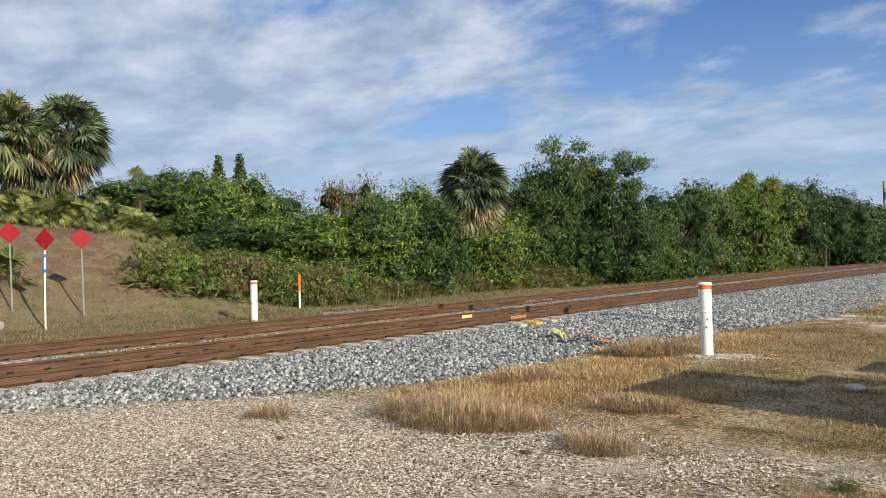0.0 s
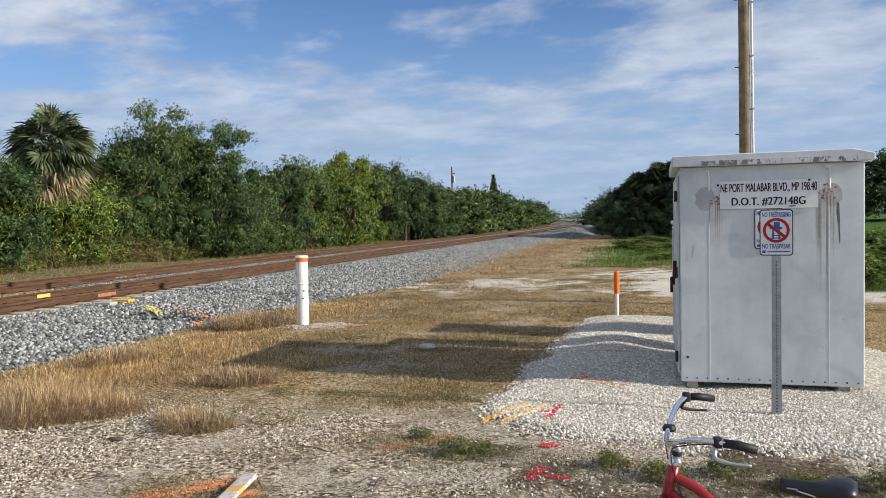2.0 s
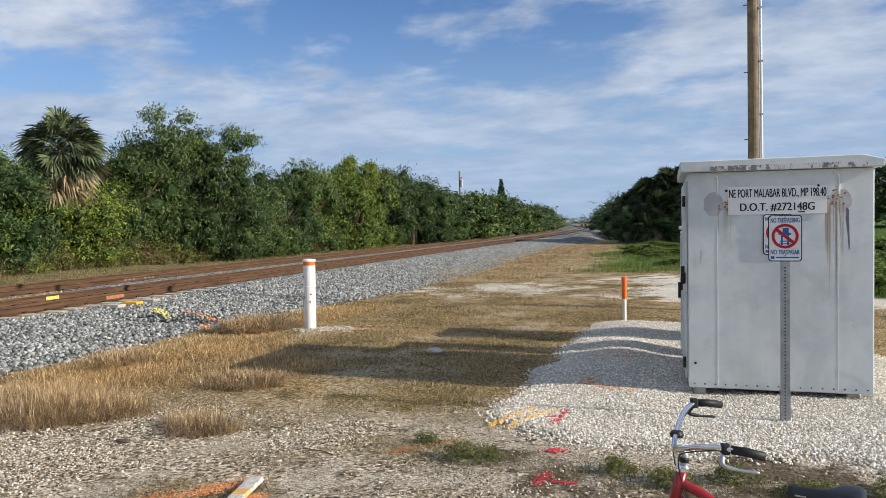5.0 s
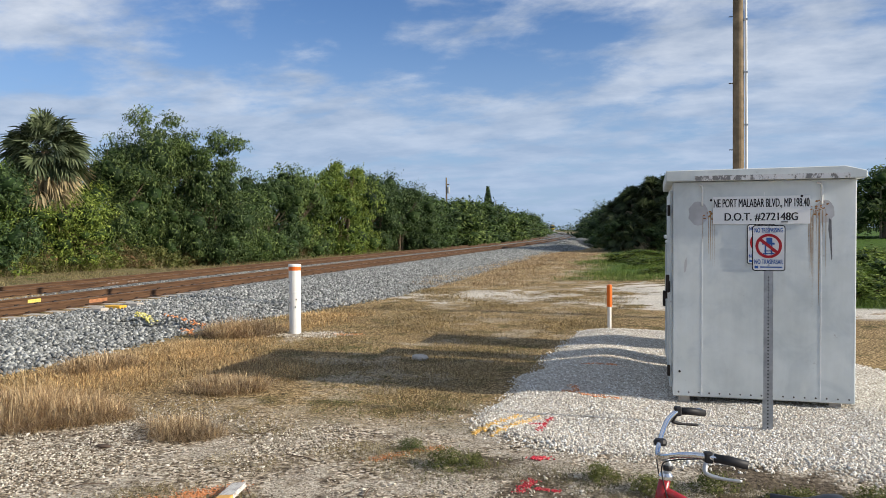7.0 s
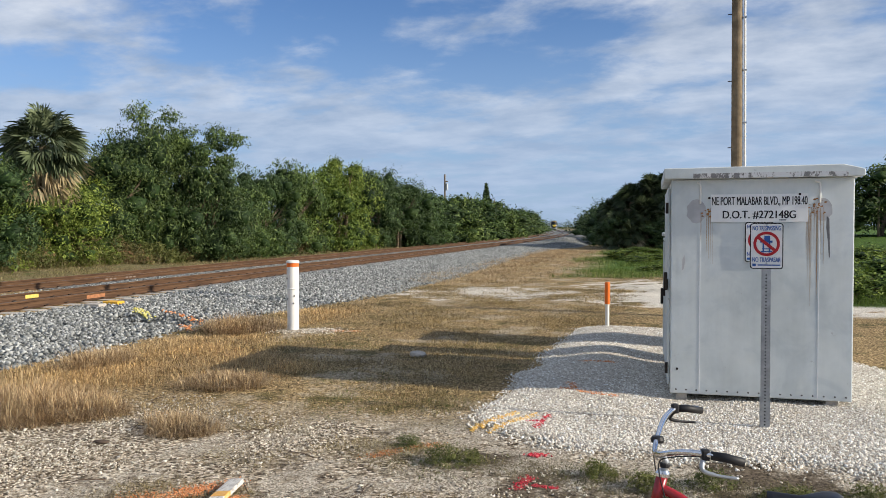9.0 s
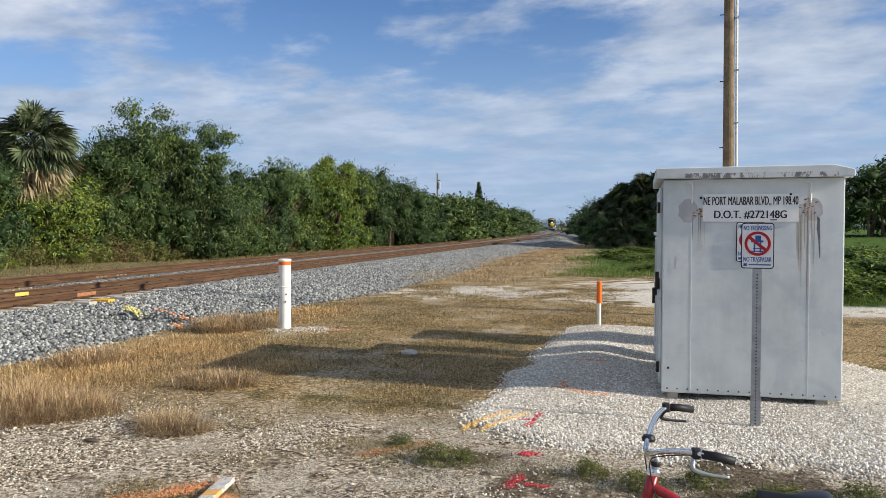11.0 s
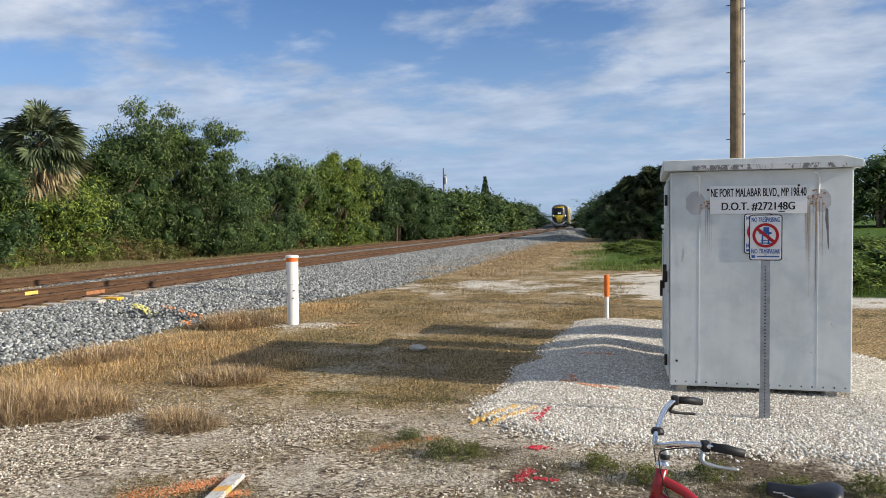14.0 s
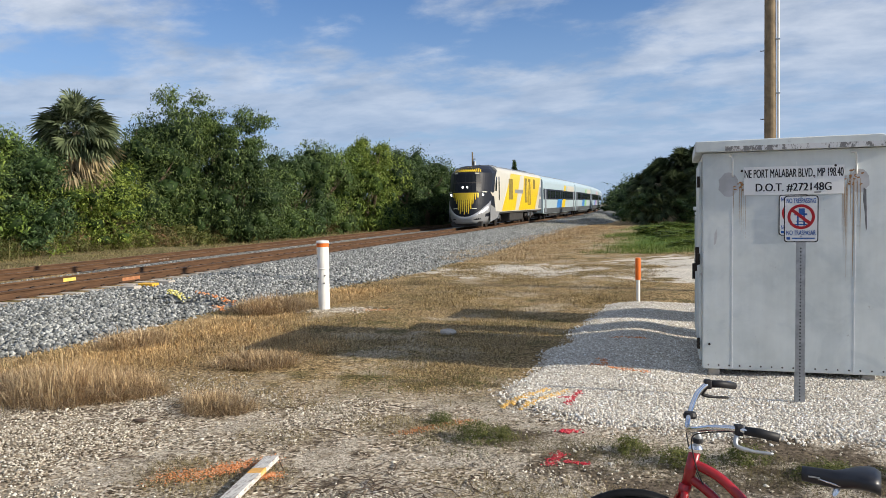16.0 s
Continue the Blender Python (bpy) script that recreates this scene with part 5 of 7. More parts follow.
def palmetto(x, y, g, reach, seed, label, group, leaf=None):
    p = thing("saw_palmetto", label, "palmetto", pose(x, y, g, 0, 0, seed * 53), group)
    live, gone = palm_head(seed, 16, reach, 5)
    hang("dead_fronds", gone, FROND_DEAD, p, "dead brown fronds at the base").location = (0, 0, 0.55)
    a = hang("fronds", live, leaf or PALMETTO, p)
    a.location = (0, 0, 0.25)
    return p


rnd = random.Random(21)
for i in range(40):
    az = -75.5 + 9.6 * rnd.random()
    x, y = around(az, 33.5 + 2.5 * rnd.random())
    palmetto(x, y, height(x, y), 0.95, 40 + i % 6, "low saw palmetto clump on the mound", "palmettos on the mound")
x, y = around(-75.0, 28)
palmetto(x, y, height(x, y), 1.2, 44, "saw palmetto beside the diamond markers", "palmettos on the mound")

# the thicket of palms and palmettos on the near side of the line, its fronds coloured as if shaded
rnd = random.Random(4)
for i in range(70):
    x, y = rnd.uniform(-3.0, 7.0), rnd.uniform(64, 76)
    palmetto(x, y, 0.2 + rnd.uniform(0, 3.0) * smoothstep(x, -3.2, -0.6), 1.5, 50 + i % 7, "palmetto in the dark thicket beside the line", "thicket palmettos", FROND_SHADED)
for x, y, top, wide, kind in ((-1.9, 71, 2.9, 4.0, 0), (-2.7, 66.5, 2.6, 3.6, 2), (-3.2, 84, 4.6, 6.0, 3), (-3.6, 94, 4.6, 6.0, 4), (-0.6, 73, 5.2, 6.0, 1), (2.2, 74, 6.2, 6.5, 2), (5.5, 75, 5.8, 7.0, 3), (1.5, 64, 2.6, 4.0, 0), (-4.6, 105, 4.4, 8, 1), (-6.2, 125, 4.9, 9, 2), (-7.6, 150, 5.3, 11, 3), (-9.2, 185, 5.4, 14, 4), (-11, 225, 5.4, 17, 0), (-13, 280, 5.4, 22, 1)):
    plant("bush", "dark green thicket beside the line", "bush", kind + 5 * (y > 90), pose(x, y, 0.0, 0, 0, x * 70), (wide / 5, wide / 4.6, top / 4.7), LEAF_B, "thicket bushes")
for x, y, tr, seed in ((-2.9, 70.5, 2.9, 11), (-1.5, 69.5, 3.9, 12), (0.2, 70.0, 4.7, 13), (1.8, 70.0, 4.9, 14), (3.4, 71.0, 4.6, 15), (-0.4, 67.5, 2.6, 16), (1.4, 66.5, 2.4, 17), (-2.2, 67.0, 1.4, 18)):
    cabbage_palm(x, y, 0.2, tr, 2.1, seed, "dark cabbage palm in the thicket", 74, 4, 0.5, FROND_SHADED)


def norfolk_pine(x, y, g, tall, seed, label):
    """A narrow conifer with whorls of level branches."""
    p = thing("conifer", label, "conifer", pose(x, y, g))
    bm = bmesh.new()
    rod(bm, (0, 0, 0), (0, 0, tall), tall * 0.018, 0.02, 8)
    part("trunk", bm, BARK, p)
    C, R = [], []
    n = 22
    for k in range(n):
        z = tall * (0.25 + 0.74 * k / n)
        reach = tall * 0.13 * (1 - 0.85 * k / n)
        for j in range(6):
            a = j * math.pi / 3 + k
            for q in (0.35, 0.7, 1.0):
                C.append((reach * q * math.cos(a), reach * q * math.sin(a), z + reach * 0.15 * q))
                R.append((reach * 0.24, reach * 0.24, tall * 0.022))
    hang("crown", leaf_cloud("crown", C, R, 9000, 0.15, seed, 0.1, 0.0), LEAF_B, p)


for az, d, top, seed in ((-61.5, 85, 14.0, 1), (-60.0, 88, 14.6, 2), (-11.9, 150, 10.7, 3)):
    x, y = around(az, d)
    norfolk_pine(x, y, 0.5, top - 0.5, seed, "dark narrow conifer standing far behind the bushes")

# trees at the far edge of the lawn
for x, y, top, wide, kind, mat in ((24, 88, 7.2, 9, 0, LEAF_B), (29, 92, 8.6, 10, 1, LEAF_A), (35, 95, 8.0, 11, 2, LEAF_B), (18, 95, 6.6, 10, 3, LEAF_B), (42, 90, 8.4, 11, 4, LEAF_A), (11, 100, 6.4, 10, 0, LEAF_B)):
    plant("tree", "leafy tree at the far edge of the lawn", "tree", kind + 5, pose(x, y, 1.2, 0, 0, x * 31), (wide / 5, wide / 4.6, (top) / 4.9), mat, "trees beyond the lawn")

# rank weeds beside the pad
for x, y, top, wide, kind in ((5.2, 22.5, 0.9, 2.4, 0), (6.8, 24.5, 1.1, 2.8, 1), (8.2, 23.0, 0.9, 2.6, 2), (6.0, 27.5, 1.2, 3.0, 3), (9.0, 28.0, 1.3, 3.4, 4), (7.4, 31.0, 1.2, 3.2, 0), (4.6, 25.5, 0.8, 2.0, 2)):
    plant("bush", "low bright green weeds beside the gravel pad", "bush", kind + 5, pose(x, y, height(x, y) - 0.1, 0, 0, x * 47), (wide / 5, wide / 4.6, top / 4.7), LEAF_C, "weeds beside the pad")

rnd = random.Random(61)
for k in range(7):
    x, y = rnd.uniform(-2.6, 4.5), rnd.uniform(31, 54)
    plant("bush", "low lush weeds in the green clearing", "bush", 5 + k % 5, pose(x, y, height(x, y) - 0.08, 0, 0, k * 67), (rnd.uniform(0.3, 0.6), rnd.uniform(0.3, 0.6), rnd.uniform(0.08, 0.16)), LEAF_C, "weeds in the clearing")

# far woods that close the horizon
def far_woods():
    C, R = [], []
    rnd = random.Random(77)
    for k in range(150):
        az = rnd.uniform(-100, 110)
        d = rnd.uniform(330, 420)
        if -9.3 < az < -5.2:
            d = rnd.uniform(700, 800)
        x, y = around(az, d)
        C.append((x, y, rnd.uniform(0.5, 3.0)))
        R.append((rnd.uniform(9, 16), rnd.uniform(9, 16), rnd.uniform(3.5, 6.0)))
    ob = hang("far_woods", leaf_cloud("far_woods", C, R, 60000, 0.7, 9), LEAF_B)
    tagged(ob, "far dark green woods along the horizon", "woods", kind="stuff")


far_woods()


# ---- grasses ----
def blades(name, tufts, mat, label, per, tall, lean, wide, seed):
    """Tufts of bent grass blades, joined; tufts are (x, y, z, size)."""
    rng = np.random.default_rng(seed)
    T = np.repeat(np.asarray(tufts, float), per, 0)
    n = len(T)
    a = rng.uniform(0, 2 * np.pi, n)
    off = np.stack([np.cos(a), np.sin(a)], 1)
    base = T[:, :3].copy()
    base[:, :2] += off * (rng.uniform(0, 1, n) ** 0.7 * 0.45 * T[:, 3])[:, None] * wide
    h = tall * T[:, 3] * rng.uniform(0.45, 1.15, n)
    b = a + rng.normal(scale=1.3, size=n)
    bow = rng.uniform(0.1, 1.5, n)
    out = np.stack([np.cos(b), np.sin(b)], 1) * (h * lean * bow)[:, None]
    side = np.stack([-np.sin(b), np.cos(b)], 1) * (0.0008 + 0.0010 * rng.uniform(size=n) + 0.00013 * np.hypot(base[:, 0], base[:, 1]))[:, None]
    z3 = np.zeros((n, 1))
    mid = base + np.concatenate([out * 0.42, (h * (0.68 - 0.20 * bow))[:, None]], 1)
    tip = base + np.concatenate([out, (h * (1.05 - 0.56 * bow))[:, None]], 1)
    s = np.concatenate([side, z3], 1)
    V = np.stack([base - s, base + s, mid + s * 0.8, mid - s * 0.8, tip], 1).reshape(-1, 3)
    k = 5 * np.arange(n)[:, None]
    F = np.concatenate([k + np.array([[0, 1, 2]]), k + np.array([[0, 2, 3]]), k + np.array([[3, 2, 4]])], 1).reshape(-1, 3)
    ob = hang(name, mesh_from(name, V, F), mat)
    return tagged(ob, label, "grass", kind="stuff")


def tuft_field(count, x0, x1, y0, y1, test, seed, lo=0.6, hi=1.2, power=1.0):
    rng = np.random.default_rng(seed)
    return [(x, y, z, rng.uniform(lo, hi)) for x, y, z in strew(count, x0, x1, y0, y1, test, lambda x, y: height(x, y) - 0.01, seed, power)]


# clumps at the foot of the ballast
def clump(cx, cy, rx, ry, n, seed, lo, hi):
    rng = np.random.default_rng(seed)
    out = []
    for _ in range(n):
        a, q = rng.uniform(0, 6.283), math.sqrt(rng.uniform())
        x, y = cx + rx * q * math.cos(a), cy + ry * q * math.sin(a)
        out.append((x, y, height(x, y) - 0.01, rng.uniform(lo, hi) * (1.1 - 0.4 * q)))
    return out


blades("dry_grass_clumps", clump(-6.5, 6.5, 0.95, 0.5, 70, 1, 0.6, 1.25) + clump(-5.7, 6.75, 0.4, 0.3, 18, 41, 0.5, 1.0) + clump(-7.3, 12.6, 0.45, 0.5, 30, 4, 0.8, 1.4) + clump(-7.6, 9.2, 0.35, 0.5, 18, 42, 0.7, 1.0)
       + clump(-4.3, 6.35, 0.35, 0.2, 14, 5, 0.45, 0.75) + clump(-8.5, 5.2, 0.25, 0.2, 5, 6, 0.4, 0.7) + clump(-5.0, 8.2, 0.4, 0.35, 20, 43, 0.5, 0.85),
       STRAW_RED, "reddish-brown dry grass clumps at the ballast foot", 240, 0.34, 1.25, 0.8, 3)
blades("dry_grass_mat", clump(-7.2, 8.2, 1.0, 1.3, 110, 2, 0.5, 1.2) + clump(-7.0, 10.6, 0.9, 1.5, 110, 3, 0.5, 1.2) + clump(-5.6, 9.2, 1.1, 1.2, 90, 7, 0.4, 1.0) + clump(-7.0, 15.5, 0.7, 2.0, 60, 8, 0.5, 1.2),
       STRAW_RED, "matted reddish-brown dry grass on the verge", 120, 0.15, 1.5, 1.6, 43)
blades("dry_verge_grass", tuft_field(3800, -8.2, -0.5, 6.6, 24, lambda x, y: (1 - pad_in(x, y)) * smoothstep(y - 0.12 * x, 6.6, 8.8) * (0.12 + 0.88 * (noise.noise((x * 0.55, y * 0.55, 3.0)) + 0.5 * noise.noise((x * 1.7, y * 1.7, 6.0)) > 0.08)), 5, 0.4, 1.2, 1.3),
       STRAW, "short dry verge grass", 34, 0.075, 1.9, 1.1, 4)
blades("dry_verge_grass", tuft_field(1700, -8.4, -3.4, 25, 62, lambda x, y: (1.0 - 0.75 * smoothstep(x, -6.6, -5.0)) * (0.15 + 0.85 * (noise.noise((x * 0.5, y * 0.3, 4.0)) > -0.05)), 6, 0.3, 1.2), STRAW_RED, "dry brown grass along the ballast foot", 22, 0.17, 1.6, 1.6, 5)
blades("green_grass", tuft_field(2000, -4.0, 7.0, 29, 62, lambda x, y: smoothstep(x + 2.5 * noise.noise((x * 0.3, y * 0.15, 2.0)), -4.5, -1) * (0.2 + 0.8 * (noise.noise((x * 0.4, y * 0.25, 8.0)) > -0.1)), 7, 0.4, 1.5), BLADE, "lush green grass in the clearing", 20, 0.24, 1.2, 1.2, 6)
blades("green_grass", tuft_field(1300, 3.5, 12.0, 20.5, 34, lambda x, y: 0.15 + 0.85 * (noise.noise((x * 0.4, y * 0.4, 8.0)) > -0.1), 8, 0.4, 1.6), BLADE, "lush green weeds beside the pad", 20, 0.30, 1.2, 1.2, 7)
def weedy(x, y):
    """How thick the rank weeds stand in front of the hedge."""
    edge = 22.2 + 0.9 * smoothstep(60 - y, 0, 25) + 0.7 * noise.noise((0.0, y * 0.25, 3.0))
    return smoothstep(-x, edge, edge + 1.2) * smoothstep(y + 0.4 * noise.noise((x, y, 1.0)), 14.5, 20.0) * (0.25 + 0.75 * (noise.noise((x * 0.5, y * 0.5, 7.0)) > -0.15))


blades("hedge_foot_weeds", tuft_field(4600, -26.0, -21.8, 14, 80, weedy, 9, 0.35, 1.35, 1.2), REED, "tall dry weeds at the foot of the hedge", 12, 0.85, 1.1, 1.8, 8)
blades("hedge_foot_weeds", tuft_field(1600, -26.4, -22.2, 14, 80, weedy, 19, 0.35, 1.35, 1.2), WEED_GREEN, "tall olive-green weeds at the foot of the hedge", 14, 0.95, 1.0, 1.8, 18)
blades("far_verge_grass", tuft_field(3000, -24.5, -20.6, 6, 70, lambda x, y: 0.25 + 0.75 * (noise.noise((x * 0.7, y * 0.35, 2.0)) > -0.05), 29, 0.4, 1.3, 1.3), REED, "short tawny grass between the far track and the hedge", 12, 0.13, 1.3, 1.3, 28)
blades("mound_grass", tuft_field(1700, -34, -20.6, 5, 22, lambda x, y: 1.0, 10, 0.4, 1.0), WEED, "short grass and weeds beyond the far track", 16, 0.18, 0.8, 0.8, 9)
blades("pad_edge_weeds", clump(-0.9, 5.9, 0.7, 0.2, 30, 11, 0.4, 0.9) + clump(0.7, 5.7, 1.5, 0.3, 110, 12, 0.4, 0.9) + clump(-0.5, 4.5, 0.7, 0.3, 50, 15, 0.3, 0.7),
       WEED, "straggling olive-brown weeds along the gravel edge", 60, 0.075, 2.3, 1.1, 10)
blades("low_green_weeds", clump(-2.8, 7.8, 1.0, 0.5, 60, 31, 0.5, 1.0) + clump(-3.6, 9.0, 0.7, 0.5, 30, 32, 0.4, 0.9) + clump(-1.55, 5.95, 0.25, 0.2, 14, 33, 0.6, 1.2) + clump(-0.2, 5.9, 0.3, 0.15, 14, 34, 0.6, 1.1) + clump(-5.1, 11.6, 1.2, 0.8, 50, 35, 0.4, 0.9) + clump(-2.2, 12.0, 0.9, 1.0, 50, 36, 0.4, 0.9),
       WEED_GREEN, "low olive-green weeds in the dry verge", 40, 0.07, 1.5, 1.3, 41)
blades("dry_grass_clumps", clump(-2.0, 6.1, 0.4, 0.35, 16, 13, 0.4, 0.8) + clump(-1.0, 4.9, 0.9, 0.35, 40, 14, 0.3, 0.7) + clump(-3.3, 4.65, 0.55, 0.4, 60, 16, 0.4, 0.8) + clump(-2.3, 6.2, 0.5, 0.2, 24, 17, 0.4, 0.9) + clump(-3.3, 5.7, 0.3, 0.15, 14, 18, 0.4, 0.7) + clump(-3.6, 6.6, 0.35, 0.15, 14, 19, 0.4, 0.7),
       STRAW, "short tawny dry grass on the shell gravel", 110, 0.075, 1.8, 1.1, 11)


def dead_branches():
    """Pale cut branches heaped on the slope in front of the bushes."""
    rnd = random.Random(33)
    for i in range(44):
        x, y = around(rnd.uniform(-68.4, -64.6), rnd.uniform(28.0, 31.0))
        a, ln = rnd.uniform(0, 6.28), rnd.uniform(0.5, 1.5)
        pts = [(x + math.cos(a) * ln * k / 3, y + math.sin(a) * ln * k / 3, height(x, y) + 0.08 + rnd.uniform(0.0, 0.35)) for k in range(4)]
        ob = part("dead_branch", tube(pts, [0.018, 0.015, 0.011, 0.006], 5, 2), DRYWOOD)
        tagged(ob, "pale dead branch lying on the grassy slope", "branch", "dead branches")


DRYWOOD = plain("bleached_dead_wood", (0.25, 0.19, 0.13), 0.9, 0, 0.4, 12)
dead_branches()


# ---- bicycle ----
RED = plain("red_enamel", (0.28, 0.010, 0.014), 0.22, 0.0, 0.10, 5, 0.6)
SADDLE = plain("black_saddle_vinyl", (0.014, 0.015, 0.020), 0.38, 0, 0.2, 12, 0.5)


def moved(bm, m):
    bmesh.ops.transform(bm, matrix=m, verts=bm.verts)
    return bm


def wheel(parent, m):
    """A spoked wheel in its own xz plane, carried to the pose m."""
    tyre = [(0.315 * math.cos(a), 0, 0.315 * math.sin(a)) for a in [k * math.pi / 24 for k in range(48)]]
    w = part("wheel", moved(tube(tyre, 0.026, 10, 0, True), m), BLACK, parent, "black tyre and spoked wheel", smooth=True)
    rim = [(0.285 * math.cos(a), 0, 0.285 * math.sin(a)) for a in [k * math.pi / 24 for k in range(48)]]
    part("rim", moved(tube(rim, 0.013, 8, 0, True), m), CHROME, w, smooth=True)
    bm = bmesh.new()
    rod(bm, (0, -0.05, 0), (0, 0.05, 0), 0.022, None, 12)
    part("hub", moved(bm, m), CHROME, w)
    for k in range(28):
        a = k * 2 * math.pi / 28
        b = a + (0.5 if k % 2 else -0.5)
        bm = bmesh.new()
        rod(bm, (0.02 * math.cos(b), 0.03 * (-1) ** k, 0.02 * math.sin(b)), (0.28 * math.cos(a), 0, 0.28 * math.sin(a)), 0.0013, None, 4)
        part("spoke", moved(bm, m), CHROME, w)


def fender(m, a0, a1):
    bm = bmesh.new()
    rows = []
    for k in range(19):
        a = radians(a0 + (a1 - a0) * k / 18)
        row = []
        for j in range(7):
            b = -1 + 2 * j / 6
            r = 0.362 - 0.020 * b * b
            row.append(bm.verts.new((r * math.cos(a), 0.036 * b, r * math.sin(a))))
        rows.append(row)
    for p, q in zip(rows, rows[1:]):
        for j in range(6):
            bm.faces.new((p[j], p[j + 1], q[j + 1], q[j]))
    bmesh.ops.solidify(bm, geom=list(bm.faces), thickness=0.003)
    return moved(bm, m)


def bicycle():
    b = thing("bicycle", "red cruiser bicycle with chrome swept-back handlebar and black saddle", "bicycle", pose(0.388, 3.185, height(0.388, 3.185), 3, 0, 167.9))
    # frame: head tube, two curved top tubes, down tube, seat tube, stays
    frame = part("frame", tube([(0.347, 0, 0.87), (0.385, 0, 0.70)], 0.024, 14), RED, b, "red enamelled frame", smooth=True)
    part("top_tube", tube([(0.357, 0, 0.82), (0.24, 0, 0.77), (0.10, 0, 0.64), (-0.02, 0, 0.50), (-0.20, 0, 0.40)], 0.021, 12, 6), RED, b, smooth=True)
    part("lower_tube", tube([(0.375, 0, 0.76), (0.26, 0, 0.68), (0.13, 0, 0.52), (0.02, 0, 0.34), (-0.04, 0, 0.27)], 0.019, 12, 6), RED, b, smooth=True)
    part("seat_tube", tube([(-0.04, 0, 0.27), (-0.16, 0, 0.72)], 0.017, 12), RED, b, smooth=True)
    for s in (-1, 1):
        part("chain_stay", tube([(-0.04, s * 0.03, 0.27), (-0.5, s * 0.06, 0.33)], 0.010, 8), RED, b, smooth=True)
        part("seat_stay", tube([(-0.13, s * 0.02, 0.62), (-0.5, s * 0.06, 0.33)], 0.009, 8), RED, b, smooth=True)
    wheel(b, pose(-0.5, 0, 0.34))
    part("rear_fender", fender(pose(-0.5, 0, 0.34), 20, 190), BLACK, b, "black rear mudguard", smooth=True)
    # saddle: broad back, narrow nose
    bm = bmesh.new()
    rows = []
    for k in range(13):
        u = k / 12
        x = -0.06 - 0.27 * u
        hw = 0.025 + 0.075 * smoothstep(u, 0.35, 0.85) - 0.02 * smoothstep(u, 0.9, 1.0)
        top = 0.872 + 0.024 * smoothstep(u, 0.4, 0.8) - 0.012 * smoothstep(u, 0.9, 1.0)
        row = []
        for j in range(16):
            a = 2 * math.pi * j / 16
            z = math.sin(a)
            row.append(bm.verts.new((x, hw * math.cos(a), top - 0.035 + (0.035 * z if z > 0 else 0.05 * z * (0.5 + 0.5 * u)))))
        rows.append(row)
    for p, q in zip(rows, rows[1:]):
        for j in range(16):
            bm.faces.new((p[j], p[(j + 1) % 16], q[(j + 1) % 16], q[j]))
    bm.faces.new(rows[0]), bm.faces.new(rows[-1][::-1])
    bmesh.ops.recalc_face_normals(bm, faces=bm.faces)
    saddle = part("saddle", bm, SADDLE, b, "black padded saddle", smooth=True)
    part("saddle_stripe", boxes((-0.125, -0.085, 0.0255, 0.0275, 0.838, 0.843)), GALV, saddle)
    part("seat_post", tube([(-0.16, 0, 0.70), (-0.19, 0, 0.83)], 0.013, 10), CHROME, b, smooth=True)
    part("seat_rails", tube([(-0.12, 0.025, 0.835), (-0.2, 0.03, 0.82), (-0.3, 0.03, 0.835)], 0.004, 6), CHROME, b, smooth=True)
    # steering, turned to the left
    turn = Matrix.Translation((0.36, 0, 0)) @ Matrix.Rotation(radians(24), 4, "Z") @ Matrix.Translation((-0.36, 0, 0))
    fork = part("fork_crown", moved(tube([(0.385, 0, 0.73), (0.395, 0, 0.68)], 0.026, 12), turn), RED, b, smooth=True)
    for s in (-1, 1):
        part("fork_blade", moved(tube([(0.39, s * 0.02, 0.70), (0.42, s * 0.055, 0.62), (0.50, s * 0.06, 0.45), (0.60, s * 0.05, 0.34)], [0.017, 0.016, 0.014, 0.010], 10, 4), turn), RED, fork, smooth=True)
    wheel(b, turn @ pose(0.60, 0, 0.34))
    part("front_fender", moved(fender(pose(0.60, 0, 0.34), 35, 175), turn), BLACK, b, "black front mudguard", smooth=True)
    part("headset", moved(lathe([(0.027, 0.865), (0.030, 0.87), (0.030, 0.882), (0.022, 0.895)], 16), turn @ Matrix.Translation((0.345, 0, 0))), CHROME, b)
    stem = part("stem", moved(tube([(0.345, 0, 0.87), (0.332, 0, 0.93), (0.345, 0, 0.955), (0.385, 0, 0.965)], 0.0145, 12), turn), GALV, b, "silver handlebar stem", smooth=True)
    part("clamp_bolt", moved(lathe([(0.018, 0.905), (0.021, 0.91), (0.021, 0.92), (0.018, 0.925)], 12), turn @ Matrix.Translation((0.337, 0, 0))), BLACK, stem)
    bar = [(0.11, -0.345, 1.095), (0.21, -0.31, 1.10), (0.285, -0.23, 1.07), (0.345, -0.11, 1.005), (0.380, 0, 0.965), (0.385, 0.11, 0.985), (0.335, 0.23, 1.025), (0.27, 0.30, 1.04), (0.18, 0.335, 1.03)]
    part("handlebar", moved(tube(bar, 0.0115, 12, 8), turn), CHROME, b, "chrome swept-back handlebar", smooth=True)
    for s in (-1, 1):
        dz, dx = (0.0, -0.012) if s > 0 else (0.062, -0.045)
        part("grip", moved(tube([(dx + 0.25, s * 0.311, 1.036 + dz), (dx + 0.20, s * 0.328, 1.033 + dz), (dx + 0.135, s * 0.350, 1.022 + dz)], [0.0165, 0.0175, 0.0165], 12), turn), BLACK, b, "black rubber grip", smooth=True)
        part("lever_mount", moved(boxes((dx + 0.252, dx + 0.285, s * 0.302 - 0.018, s * 0.302 + 0.018, 1.015 + dz, 1.058 + dz), bevel=0.008), turn), BLACK, b)
